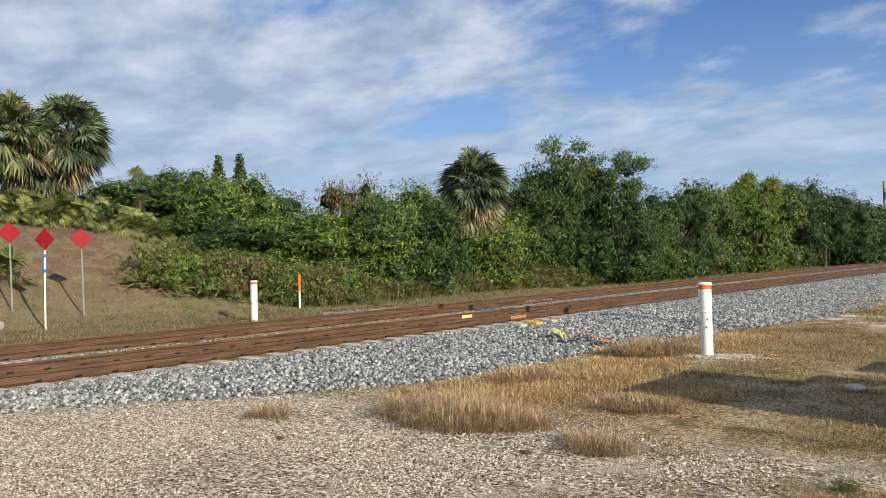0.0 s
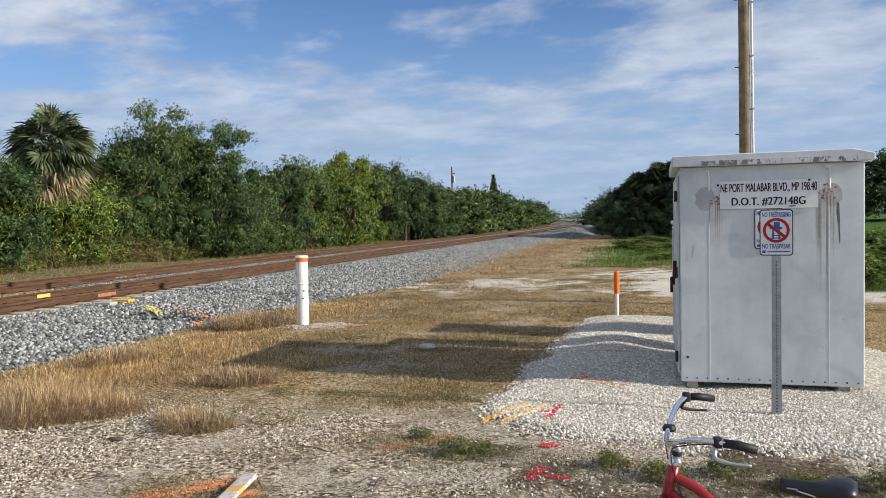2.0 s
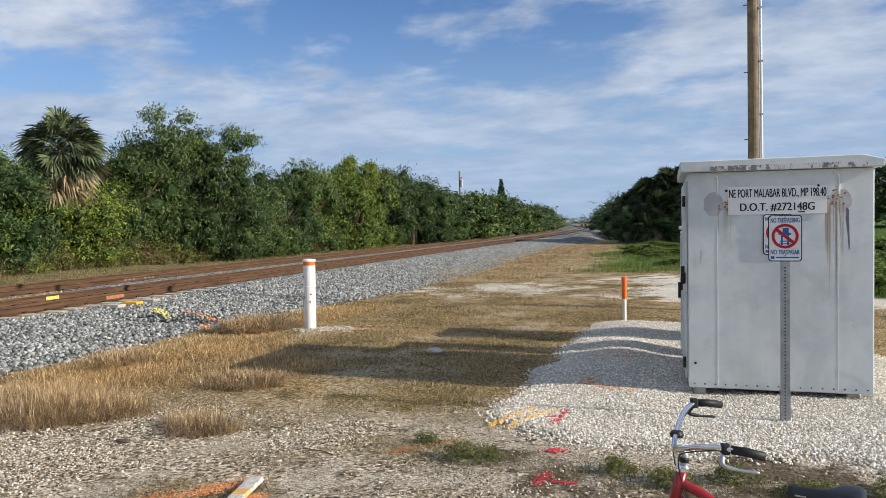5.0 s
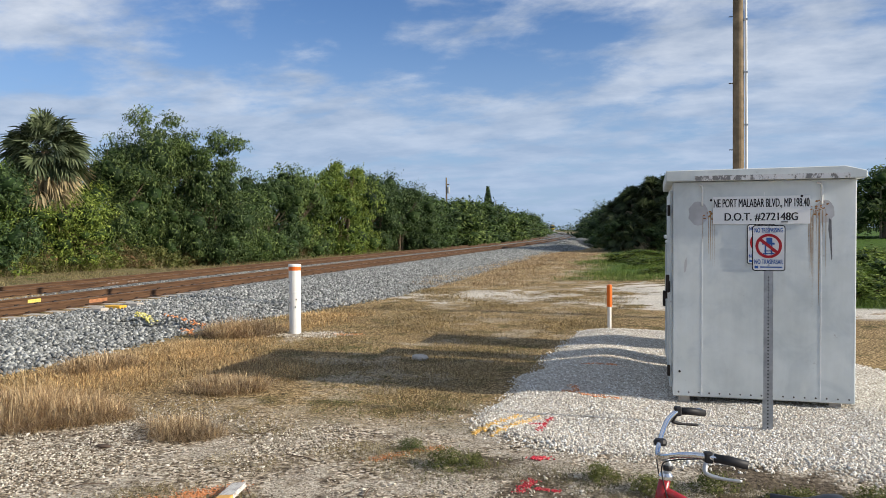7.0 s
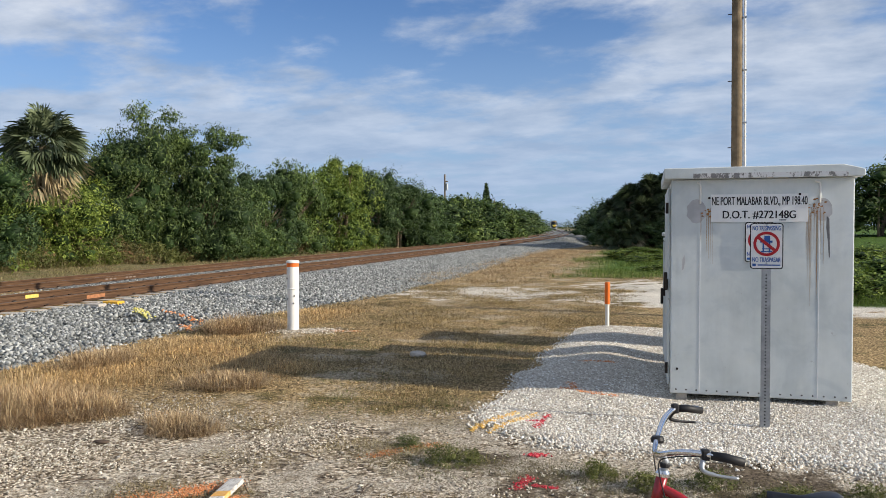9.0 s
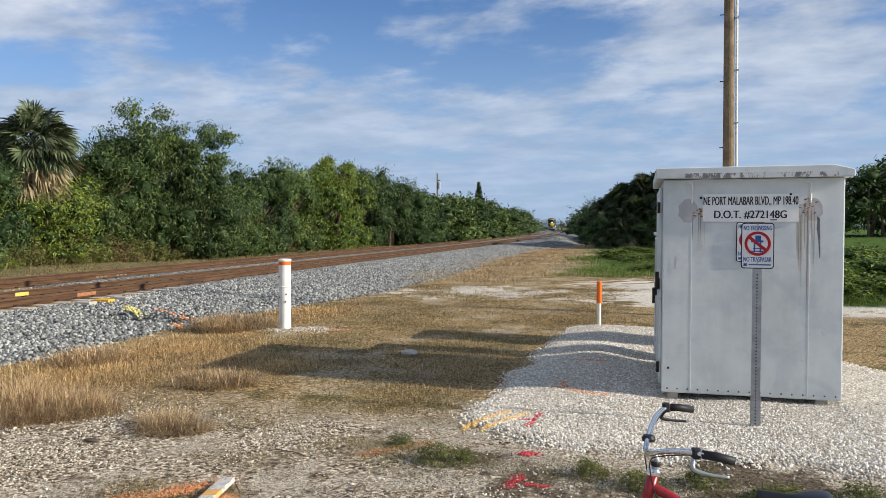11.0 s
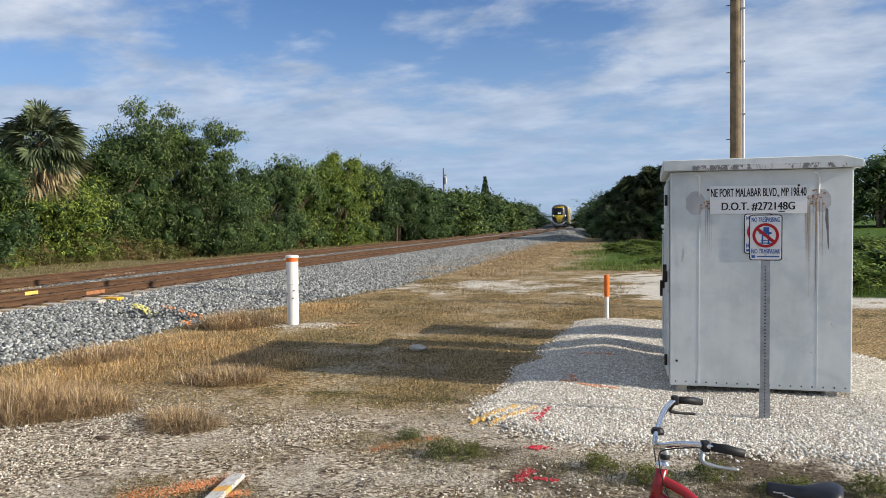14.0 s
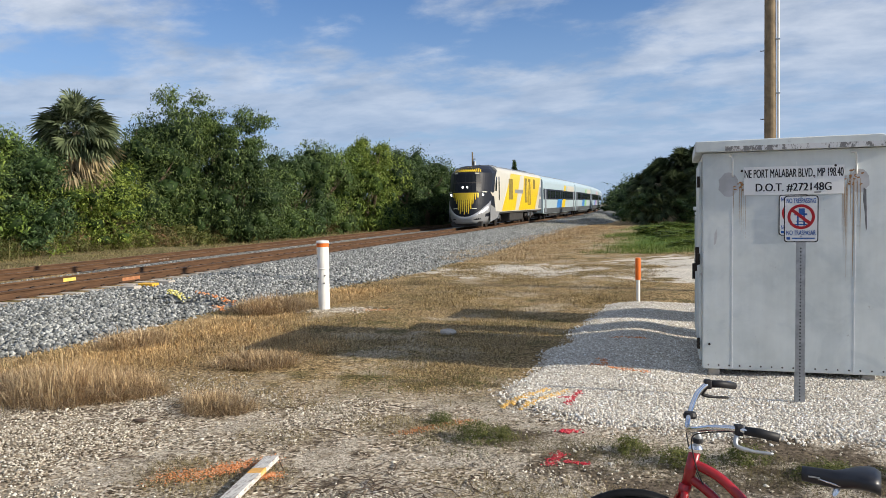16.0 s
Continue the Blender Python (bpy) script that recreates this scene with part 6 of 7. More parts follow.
        part("brake_lever", moved(tube([(dx + 0.275, s * 0.305, 1.02 + dz), (dx + 0.285, s * 0.33, 0.985 + dz), (dx + 0.235, s * 0.345, 0.97 + dz), (dx + 0.16, s * 0.36, 0.965 + dz)], [0.010, 0.008, 0.006, 0.005], 8, 5), turn), GALV if s > 0 else BLACK, b, smooth=True)
        part("brake_cable", moved(tube([(dx + 0.275, s * 0.30, 1.03 + dz), (0.345, s * 0.15, 0.985), (0.372, s * 0.045, 0.93), (0.345, s * 0.035, 0.80), (0.30, s * 0.025, 0.70)], 0.0028, 6, 6), turn), BLACK, b, smooth=True)
    part("bell", moved(lathe([(0.026, 0.0), (0.030, 0.012), (0.024, 0.026), (0.008, 0.030)], 14), turn @ pose(0.345, -0.105, 0.985)), BLACK, b, "small black bell on the bar")
    part("kickstand", tube([(-0.10, 0.04, 0.28), (-0.16, 0.17, -0.01)], 0.008, 8), GALV, b)
    part("chain_guard", boxes((-0.42, 0.06, -0.075, -0.06, 0.25, 0.36), bevel=0.006), BLACK, b)
    crank = part("crank", lathe([(0.085, -0.004), (0.09, 0), (0.085, 0.004)], 24), CHROME, b)
    crank.matrix_local = pose(-0.04, -0.055, 0.27, 90, 0, 0)
    return b


bicycle()


# ---- survey paint, litter and small things on the ground ----
PAINT_ORANGE = ballast_material("orange_survey_paint", (0.55, 0.16, 0.04), (0.70, 0.27, 0.10), (0.80, 0.46, 0.26))
PAINT_AMBER = ballast_material("amber_survey_paint", (0.70, 0.38, 0.08), (0.85, 0.55, 0.16), (0.90, 0.70, 0.40))
PAINT_RED = ballast_material("red_survey_paint", (0.38, 0.015, 0.035), (0.60, 0.03, 0.06), (0.70, 0.15, 0.15))
PAINT_YELLOW = ballast_material("yellow_survey_paint", (0.50, 0.44, 0.12), (0.66, 0.60, 0.16), (0.80, 0.76, 0.40))


def sprayed(name, label, mat, strokes, size, count, seed, lift):
    """Stones that caught spray paint along short strokes: (x0, y0, x1, y1, half width)."""
    rng = np.random.default_rng(seed)
    out = []
    total = sum(math.hypot(c - a, d - b) + 0.1 for a, b, c, d, w in strokes)
    for a, b, c, d, w in strokes:
        for _ in range(int(count * (math.hypot(c - a, d - b) + 0.1) / total)):
            t = rng.uniform()
            x, y = a + (c - a) * t + rng.normal() * w * 0.5, b + (d - b) * t + rng.normal() * w * 0.5
            out.append((x, y, lift(x, y)))
    return scatter_stones(name, out, size, mat, label, "painted gravel", seed, 0.7)


on_pad = lambda x, y: height(x, y) + 0.009
sprayed("painted_gravel", "amber survey paint sprayed on white gravel", PAINT_AMBER, [(-1.62, 6.98, -1.28, 7.62, 0.05), (-1.42, 6.92, -1.10, 7.60, 0.05)], 0.027, 620, 1, on_pad)
sprayed("painted_gravel", "red survey paint sprayed on white gravel", PAINT_RED, [(-1.02, 7.05, -0.97, 7.62, 0.035), (-1.12, 7.30, -1.05, 7.33, 0.03), (-0.98, 6.34, -0.86, 6.40, 0.05)], 0.023, 330, 2, on_pad)
sprayed("painted_gravel", "faint red survey paint on white gravel", PAINT_ORANGE, [(-0.95, 8.75, -0.35, 8.52, 0.06), (-0.85, 10.35, -0.40, 10.42, 0.07), (-0.9, 9.0, -0.8, 8.8, 0.05)], 0.025, 420, 3, on_pad)
low = lambda x, y: height(x, y) + 0.003
sprayed("painted_ground", "red survey paint on sandy ground", PAINT_RED, [(-0.93, 5.50, -0.88, 5.78, 0.05), (-0.82, 5.61, -0.66, 5.60, 0.03)], 0.012, 520, 4, low)
sprayed("painted_ground", "orange survey paint on grass beside the board", PAINT_ORANGE, [(-3.55, 4.50, -3.15, 4.90, 0.16), (-3.3, 4.75, -2.98, 5.1, 0.10), (-2.88, 4.72, -2.78, 4.80, 0.07)], 0.011, 1500, 5, lambda x, y: height(x, y) + 0.03)
sprayed("painted_ground", "faint orange survey paint on the sand", PAINT_ORANGE, [(-2.30, 6.00, -1.80, 6.52, 0.09)], 0.012, 500, 6, low)
sprayed("painted_ground", "orange survey paint round the pipe post", PAINT_ORANGE, [(-7.0, 12.7, -6.7, 12.7, 0.10), (-5.7, 12.95, -5.2, 13.1, 0.12)], 0.016, 600, 7, low)
on_bed = lambda x, y: bed_height(x, y) + 0.03
sprayed("painted_ballast", "yellow survey paint sprayed on ballast", PAINT_YELLOW, [(-10.95, 14.4, -10.15, 13.8, 0.10)], 0.058, 90, 8, on_bed)
sprayed("painted_ballast", "orange survey paint sprayed on ballast", PAINT_ORANGE, [(-10.3, 14.4, -9.0, 13.9, 0.09), (-9.2, 13.3, -8.3, 12.5, 0.09)], 0.058, 130, 9, on_bed)
# sandy spoil round the pipe post
sprayed("sandy_spoil", "pale sandy spoil round the pipe post", CHIP, [(-7.2, 12.75, -5.6, 13.0, 0.35)], 0.030, 2600, 10, low)

sprayed("gravel_heap", "pale spilt ballast beyond the far track", BALLAST, [(-20.9, 15.0, -20.7, 19.5, 0.5), (-20.6, 5.2, -20.7, 8.0, 0.35)], 0.06, 1100, 21, lambda x, y: height(x, y) + 0.015)
TIE_YELLOW = plain("yellow_paint", (0.80, 0.43, 0.05), 0.6, 0, 0.15, 9)
RAIL_ORANGE = plain("orange_rail_paint", (0.36, 0.16, 0.075), 0.7, 0, 0.3, 20)
RAIL_YELLOW = plain("yellow_rail_paint", (0.66, 0.50, 0.12), 0.6, 0, 0.2, 20)
CHALK = plain("chalk_white", (0.22, 0.17, 0.14), 0.8, 0, 0.15, 20)


def rail_paint(name, u, y0, y1, z0, z1, mat, label):
    """A patch of paint on the web of a rail, facing the camera's side."""
    ob = part(name, boxes((u, u + 0.003, y0, y1, z0, z1), bevel=0.001), mat)
    return tagged(ob, label, "paint mark")


web = NEAR + 0.755 + 0.012
rail_paint("paint_mark", NEAR - 0.755 + 0.011, 15.32, 15.74, 0.20, 0.30, RAIL_YELLOW, "yellow paint patch on the rusty rail web")
rail_paint("paint_mark", web, 15.65, 16.3, 0.20, 0.31, RAIL_ORANGE, "orange paint patch on the rusty rail web")
for y0 in (21.3, 22.3):
    for k in range(3):
        rail_paint("chalk_mark", FAR + 0.755 + 0.012, y0 + k * 0.2, y0 + k * 0.2 + 0.13, 0.21, 0.26, CHALK, "short chalk bar on the rusty rail web")


def painted_tie_end(y, mat, label):
    ob = part("painted_tie_end", boxes((NEAR + 1.93, NEAR + 2.33, y - 0.125, y + 0.125, 0.0, 0.25), bevel=0.012), mat)
    return tagged(ob, label, "paint mark")


painted_tie_end(-4 + 0.61 * 31, TIE_YELLOW, "yellow painted end of a long concrete tie")
painted_tie_end(-4 + 0.61 * 30, CONCRETE, "pale end of a long concrete tie")
painted_tie_end(-4 + 0.61 * 32, CONCRETE, "pale end of a long concrete tie")


def marker_board():
    """A fallen striped board, half in the grass."""
    a, b = Vector((-2.97, 5.04, 0.045)), Vector((-2.74, 3.75, 0.03))
    d = (b - a).normalized()
    n = Vector((-d.y, d.x, 0))
    m = thing("marker_board", "fallen white and orange striped marker board in the grass", "board")
    stripes = ((0.0, 0.13, PLANK_WHITE), (0.13, 0.27, PLANK_WHITE), (0.27, 0.38, PLANK_ORANGE), (0.38, 0.56, PLANK_WHITE), (0.56, 0.78, PLANK_WHITE), (0.78, 1.3, PLANK_WHITE))
    for s0, s1, mat in stripes:
        bm = bmesh.new()
        box(bm, s0, s1 - 0.005, -0.055, 0.055, -0.018, 0.018, bevel=0.004, turn=Matrix.Translation(a) @ Matrix.Rotation(math.atan2(d.y, d.x), 4, "Z") @ Matrix.Rotation(radians(4), 4, "X"))
        part("stripe", bm, mat, m)
    return m


def plank_paint(name, col, bare):
    """Flaking paint on a weathered plank, streaked along the grain."""
    M = Mat(name, 0.8, 0, 0.2)
    worn = M.noise(9, 6, 0.7, None, (6, 1.2, 6))
    c = M.mix(M.step(worn, 0.50, 0.60), col, bare)
    M.colour(M.mix(0.5, c, M.ramp(M.noise(50, 4), (0.3, (0.65, 0.63, 0.6)), (0.65, (1.15, 1.15, 1.15))), "MULTIPLY"))
    M.bump(worn, 0.6, 0.006)
    return M.m


PLANK_ORANGE = plank_paint("amber_plank_paint", (0.80, 0.43, 0.12), (0.62, 0.48, 0.30))
PLANK_WHITE = plank_paint("weathered_white_plank_paint", (0.66, 0.63, 0.58), (0.36, 0.32, 0.29))
marker_board()

TWIG = plain("dead_twig", (0.10, 0.07, 0.05), 0.9, 0, 0.3, 20)


def twigs():
    rnd = random.Random(15)
    for i in range(74):
        near = i < 22
        x, y = (rnd.uniform(-2.2, 0.2), rnd.uniform(4.2, 5.4)) if near else (rnd.uniform(-7.0, -2.5), rnd.uniform(4.8, 7.2))
        a, ln = rnd.uniform(0, 6.28), rnd.uniform(0.15, 0.5)
        if i >= 34:
            x, y, a = rnd.gauss(-2.25, 0.32), rnd.gauss(4.75, 0.14), rnd.gauss(0, 0.45)
        w = 0.005 if i < 34 else 0.0028
        pts = []
        for k in range(5):
            px, py = x + math.cos(a) * ln * k / 4, y + math.sin(a) * ln * k / 4
            pts.append((px, py, height(px, py) + 0.012 + 0.02 * math.sin(k * 1.7 + i)))
            a += rnd.uniform(-0.35, 0.35)
        ob = part("twig", tube(pts, [w, w * 0.9, w * 0.8, w * 0.6, w * 0.4], 5), TWIG)
        tagged(ob, "thin dead twig lying on sandy ground", "twig", "twigs")
    for x, y, s in ((-4.75, 5.75, 0.06), (-7.3, 4.6, 0.06)):
        bm = bmesh.new()
        bmesh.ops.create_icosphere(bm, subdivisions=2, radius=s, matrix=Matrix.Diagonal((1.4, 0.6, 0.3, 1)))
        for v in bm.verts:
            v.co *= 1 + 0.25 * noise.noise(v.co * 14)
        ob = part("bark_scrap", bm, TWIG)
        ob.location = (x, y, height(x, y) + s * 0.2)
        tagged(ob, "dark scrap of bark on the shell gravel", "bark")
    for x, y, s in ((-3.35, 10.9, 0.10), (-24.2, 6.0, 0.30)):
        bm = bmesh.new()
        bmesh.ops.create_icosphere(bm, subdivisions=2, radius=s, matrix=Matrix.Diagonal((1.3, 1, 0.6, 1)))
        for v in bm.verts:
            v.co *= 1 + 0.25 * noise.noise(v.co * (1.6 / s))
        ob = part("rock", bm, CONCRETE)
        ob.location = (x, y, height(x, y) + s * 0.3)
        tagged(ob, "pale lump of limestone in the grass", "rock")


twigs()


# ---- the train ----
def path_pose(s):
    """Where the near track's centre lies s metres along, and the way it points there."""
    d, turn = sway(s)
    return Matrix.Translation((NEAR + d, s, RAIL_Z)) @ Matrix.Rotation(turn, 4, "Z")


def vehicle_pose(front, length):
    """A vehicle stands on two bogies; its origin is its front end, at rail level, and it trails towards +y."""
    a, b = path_pose(front + 0.16 * length).translation, path_pose(front + 0.84 * length).translation
    v = b - a
    turn = math.atan2(-v.x, v.y)
    m = Matrix.Rotation(turn, 4, "Z")
    o = a - m.to_3x3() @ Vector((0, 0.16 * length, 0))
    return Matrix.Translation(o) @ m


def train_front(t):
    """Distance of the train's nose along the line."""
    if t >= 13:
        return 50.0 + 47.7 * (16 - t)
    return 193.1 + 46.3 * (13 - t)


YELLOW = plain("train_yellow", (0.72, 0.50, 0.015), 0.3, 0, 0.06, 3, 0.5)
CREAM = plain("train_white", (0.58, 0.55, 0.47), 0.3, 0, 0.04, 3, 0.5)
GRILLE = plain("train_ochre_grille", (0.20, 0.15, 0.03), 0.6, 0, 0.2, 3)
NAVY = plain("train_black", (0.012, 0.014, 0.022), 0.45, 0, 0.15, 3, 0.2)
SCREEN = plain("train_windscreen", (0.010, 0.012, 0.016), 0.35, 0, 0.1, 2, 0.15)
SILVER = plain("train_silver", (0.42, 0.42, 0.43), 0.35, 0.5, 0.08, 4)
SKYB = plain("train_light_blue", (0.42, 0.52, 0.56), 0.3, 0, 0.05, 3, 0.5)
BLUE = plain("train_blue", (0.05, 0.22, 0.58), 0.3, 0, 0.08, 3, 0.5)
GLASS = plain("train_dark_glass", (0.012, 0.016, 0.022), 0.06, 0, 0.1, 2, 0.6)
UNDER = plain("train_underframe", (0.045, 0.042, 0.040), 0.7, 0.2, 0.3, 4)
SKIRT = plain("train_skirt_grey", (0.075, 0.08, 0.085), 0.5, 0.1, 0.15, 3)
ROOFG = plain("train_roof_grey", (0.20, 0.22, 0.25), 0.5, 0.1, 0.12, 2)
LAMP = glow("headlight_glow", (1.0, 0.97, 0.88), 3.0)


def shell(sections, name, mat, parent, label=""):
    """A skin through cross sections, each a list of equal length of (x, y, z)."""
    bm = bmesh.new()
    rings = [[bm.verts.new(p) for p in s] for s in sections]
    n = len(rings[0])
    for a, b in zip(rings, rings[1:]):
        for k in range(n):
            bm.faces.new((a[k], a[(k + 1) % n], b[(k + 1) % n], b[k]))
    bm.faces.new(rings[0][::-1])
    bm.faces.new(rings[-1])
    bmesh.ops.recalc_face_normals(bm, faces=bm.faces)
    return part(name, bm, mat, parent, label, smooth=False)


def body_section(y, w, z0, z1, shoulder, seg=6):
    """A carbody outline at y: upright sides and a rounded roof."""
    pts = [(-w, y, z0), (-w, y, z1 - shoulder)]
    for k in range(1, seg):
        a = math.pi - (math.pi / 2) * k / seg
        pts.append((-w + shoulder * 1.0 + shoulder * math.cos(a), y, z1 - shoulder + shoulder * math.sin(a)))
    pts.append((0, y, z1 + 0.04))
    for k in range(1, seg):
        a = math.pi / 2 - (math.pi / 2) * k / seg
        pts.append((w - shoulder + shoulder * math.cos(a), y, z1 - shoulder + shoulder * math.sin(a)))
    pts += [(w, y, z1 - shoulder), (w, y, z0)]
    return pts


def side_panel(poly, x, thick, name, mat, parent, label=""):
    """A flat panel on a car side at x, its outline given as (y, z)."""
    bm = bmesh.new()
    s = 1 if x > 0 else -1
    a = [bm.verts.new((x, y, z)) for y, z in poly]
    b = [bm.verts.new((x + s * thick, y, z)) for y, z in poly]
    bm.faces.new(a), bm.faces.new(b)
    for i in range(len(poly)):
        bm.faces.new((a[i], a[(i + 1) % len(poly)], b[(i + 1) % len(poly)], b[i]))
    bmesh.ops.recalc_face_normals(bm, faces=bm.faces)
    return part(name, bm, mat, parent, label)


def bogie(parent, y, base=2.6):
    b = part("bogie", boxes((-1.12, -0.92, y - base / 2 - 0.5, y + base / 2 + 0.5, 0.50, 0.78), (0.92, 1.12, y - base / 2 - 0.5, y + base / 2 + 0.5, 0.50, 0.78),
                            (-1.0, 1.0, y - 0.25, y + 0.25, 0.55, 0.85), (1.1, 1.22, y - 0.3, y + 0.3, 0.35, 0.9), (-1.22, -1.1, y - 0.3, y + 0.3, 0.35, 0.9), bevel=0.03), UNDER, parent, "dark truck frame")
    for dy in (-base / 2, base / 2):
        bm = bmesh.new()
        for s in (-1, 1):
            rod(bm, (s * 0.69, y + dy, 0.50), (s * 0.82, y + dy, 0.50), 0.50, 0.50, 24)
            rod(bm, (s * 0.66, y + dy, 0.50), (s * 0.69, y + dy, 0.50), 0.53, 0.53, 24)
            rod(bm, (s * 0.82, y + dy, 0.50), (s * 1.2, y + dy, 0.50), 0.15, 0.13, 12)
        rod(bm, (-0.8, y + dy, 0.5), (0.8, y + dy, 0.5), 0.09, None, 10)
        part("wheelset", bm, STEEL_DARK, b, "steel wheelset")
    for s in (-1, 1):
        for dy in (-0.75, 0.75):
            part("spring", rod(bmesh.new(), (s * 1.17, y + dy, 0.55), (s * 1.17, y + dy, 0.95), 0.10, 0.10, 10), ROOFG, b)


def nose_y(z):
    """How far the face lies behind the foremost point at a height."""
    zs = [(0.30, 0.30), (0.60, 0.06), (0.95, 0.0), (1.60, 0.06), (2.45, 0.20), (3.80, 0.62), (4.10, 0.95), (4.27, 1.45), (4.34, 2.2)]
    for (z0, y0), (z1, y1) in zip(zs, zs[1:]):
        if z <= z1:
            return y0 + (y1 - y0) * max(0.0, (z - z0)) / (z1 - z0)
    return 2.2


def nose_w(z):
    return 1.50 - 0.16 * (1 - smoothstep(z, 0.3, 1.2)) - 0.50 * smoothstep(z, 3.75, 4.40)


def nose_at(x, z, lift=0.0):
    """The point of the nose's skin at x and z, lifted off it."""
    return (x, nose_y(z) + 1.45 * min(1.0, abs(x) / nose_w(z)) ** 3.0 - lift, z)


def nose_patch(parent, name, mat, spans, lift, label="", cols=8, deep=0.05):
    """A plate that follows the nose: spans are (z, x0, x1) from the foot up."""
    fine = []
    for (z0, a0, b0), (z1, a1, b1) in zip(spans, spans[1:]):
        n = max(1, int((z1 - z0) / 0.12))
        fine += [(z0 + (z1 - z0) * k / n, a0 + (a1 - a0) * k / n, b0 + (b1 - b0) * k / n) for k in range(n)]
    fine.append(spans[-1])
    bm = bmesh.new()
    rows = [[bm.verts.new(nose_at(a + (b - a) * k / cols, z, lift)) for k in range(cols + 1)] for z, a, b in fine]
    back = [[bm.verts.new(nose_at(a + (b - a) * k / cols, z, -deep)) for k in range(cols + 1)] for z, a, b in fine]
    for p, q in zip(rows, rows[1:]):
        for k in range(cols):
            bm.faces.new((p[k], p[k + 1], q[k + 1], q[k]))
    for p, q, r, t in zip(rows, rows[1:], back, back[1:]):
        bm.faces.new((p[0], q[0], t[0], r[0]))
        bm.faces.new((p[-1], r[-1], t[-1], q[-1]))
    for k in range(cols):
        bm.faces.new((rows[0][k], back[0][k], back[0][k + 1], rows[0][k + 1]))
        bm.faces.new((rows[-1][k], rows[-1][k + 1], back[-1][k + 1], back[-1][k]))
    bmesh.ops.recalc_face_normals(bm, faces=bm.faces)
    return part(name, bm, mat, parent, label)


def locomotive(name):
    L, w = 21.8, 1.50
    t = thing(name, "sleek yellow, white and black passenger diesel locomotive with lit headlights", "locomotive")
    # cab and nose, built up from plan outlines at rising heights
    bm = bmesh.new()
    rows = []
    for z in (0.45, 0.6, 0.75, 0.95, 1.2, 1.6, 2.0, 2.45, 2.9, 3.3, 3.6, 3.8, 3.95, 4.1, 4.2, 4.27, 4.31, 4.34):
        ww = nose_w(z)
        row = [bm.verts.new((-ww, 3.9, z))]
        for k in range(29):
            u = -1 + 2 * k / 28
            row.append(bm.verts.new(nose_at(ww * u, z)))
        row.append(bm.verts.new((ww, 3.9, z)))
        rows.append(row)
    for p, q in zip(rows, rows[1:]):
        for k in range(len(p) - 1):
            bm.faces.new((p[k], p[k + 1], q[k + 1], q[k]))
    bm.faces.new(rows[-1])
    bm.faces.new(rows[0][::-1])
    bm.faces.new([r[0] for r in rows] + [r[-1] for r in rows[::-1]])
    bmesh.ops.recalc_face_normals(bm, faces=bm.faces)
    part("cab", bm, NAVY, t, "black rounded cab and nose", smooth=False)
    shell([body_section(3.7, w - 0.003, 1.05, 4.30, 0.46), body_section(L - 0.25, w - 0.003, 1.05, 4.30, 0.46), body_section(L, w - 0.06, 1.10, 4.22, 0.44)], "carbody", CREAM, t, "white carbody")
    part("roof", boxes((-0.95, 0.95, 3.6, L - 0.4, 4.28, 4.42), bevel=0.04), ROOFG, t, "grey roof")
    for y0, y1, z1 in ((5.0, 7.2, 4.52), (9.0, 13.5, 4.50), (15.0, 19.0, 4.54)):
        part("roof_fan", boxes((-0.6, 0.6, y0, y1, 4.40, z1), bevel=0.03), UNDER, t)
    part("sill", boxes((-w + 0.01, w - 0.01, 3.0, L - 0.1, 0.92, 1.08)), UNDER, t)
    part("fuel_tank", boxes((-1.35, 1.35, 8.4, 13.6, 0.28, 0.98), bevel=0.10), UNDER, t)
    # silver skirt: low at the middle, sweeping up to the corners
    bm = bmesh.new()
    R = []
    for k in range(25):
        u = -1 + 2 * k / 24
        lift = 0.85 * abs(u) ** 2.4
        col = []
        for f in (0.0, 0.25, 0.6, 1.0):
            z = 0.28 + 0.55 * lift * f + f * (0.50 + 0.62 * abs(u) ** 2.2)
            x = u * (nose_w(z) + 0.01)
            p = nose_at(x, z, 0.03)
            col.append(bm.verts.new(p))
        R.append(col)
    for a, b in zip(R, R[1:]):
        for k in range(3):
            bm.faces.new((a[k], b[k], b[k + 1], a[k + 1]))
    bmesh.ops.recalc_face_normals(bm, faces=bm.faces)
    bmesh.ops.solidify(bm, geom=list(bm.faces), thickness=0.03)
    part("front_skirt", bm, SILVER, t, "silver curved front skirt", smooth=True)
    for s in (-1, 1):
        side_panel([(1.3, 0.40), (3.4, 0.62), (4.2, 1.08), (1.4, 1.60)], s * 1.49, 0.012, "side_skirt", SILVER, t, "silver side skirt")
    part("pilot", boxes((-1.1, 1.1, 0.5, 0.9, 0.10, 0.45), bevel=0.05), UNDER, t)
    nose_patch(t, "windscreen", SCREEN, [(2.52, -1.02, 1.02), (3.70, -0.93, 0.93)], 0.02, "dark windscreen")
    nose_patch(t, "windscreen_bar", NAVY, [(2.9, -0.02, 0.02), (3.70, -0.02, 0.02)], 0.03, cols=1)
    nose_patch(t, "dash_band", UNDER, [(3.08, -1.0, 1.0), (3.14, -1.0, 1.0)], 0.028)
    for s in (-1, 1):
        a, b = Vector(nose_at(s * 0.15, 2.62, 0.05)), Vector(nose_at(s * 0.7, 3.3, 0.05))
        part("wiper", rod(bmesh.new(), a, b, 0.014, None, 6), BLACK, t)
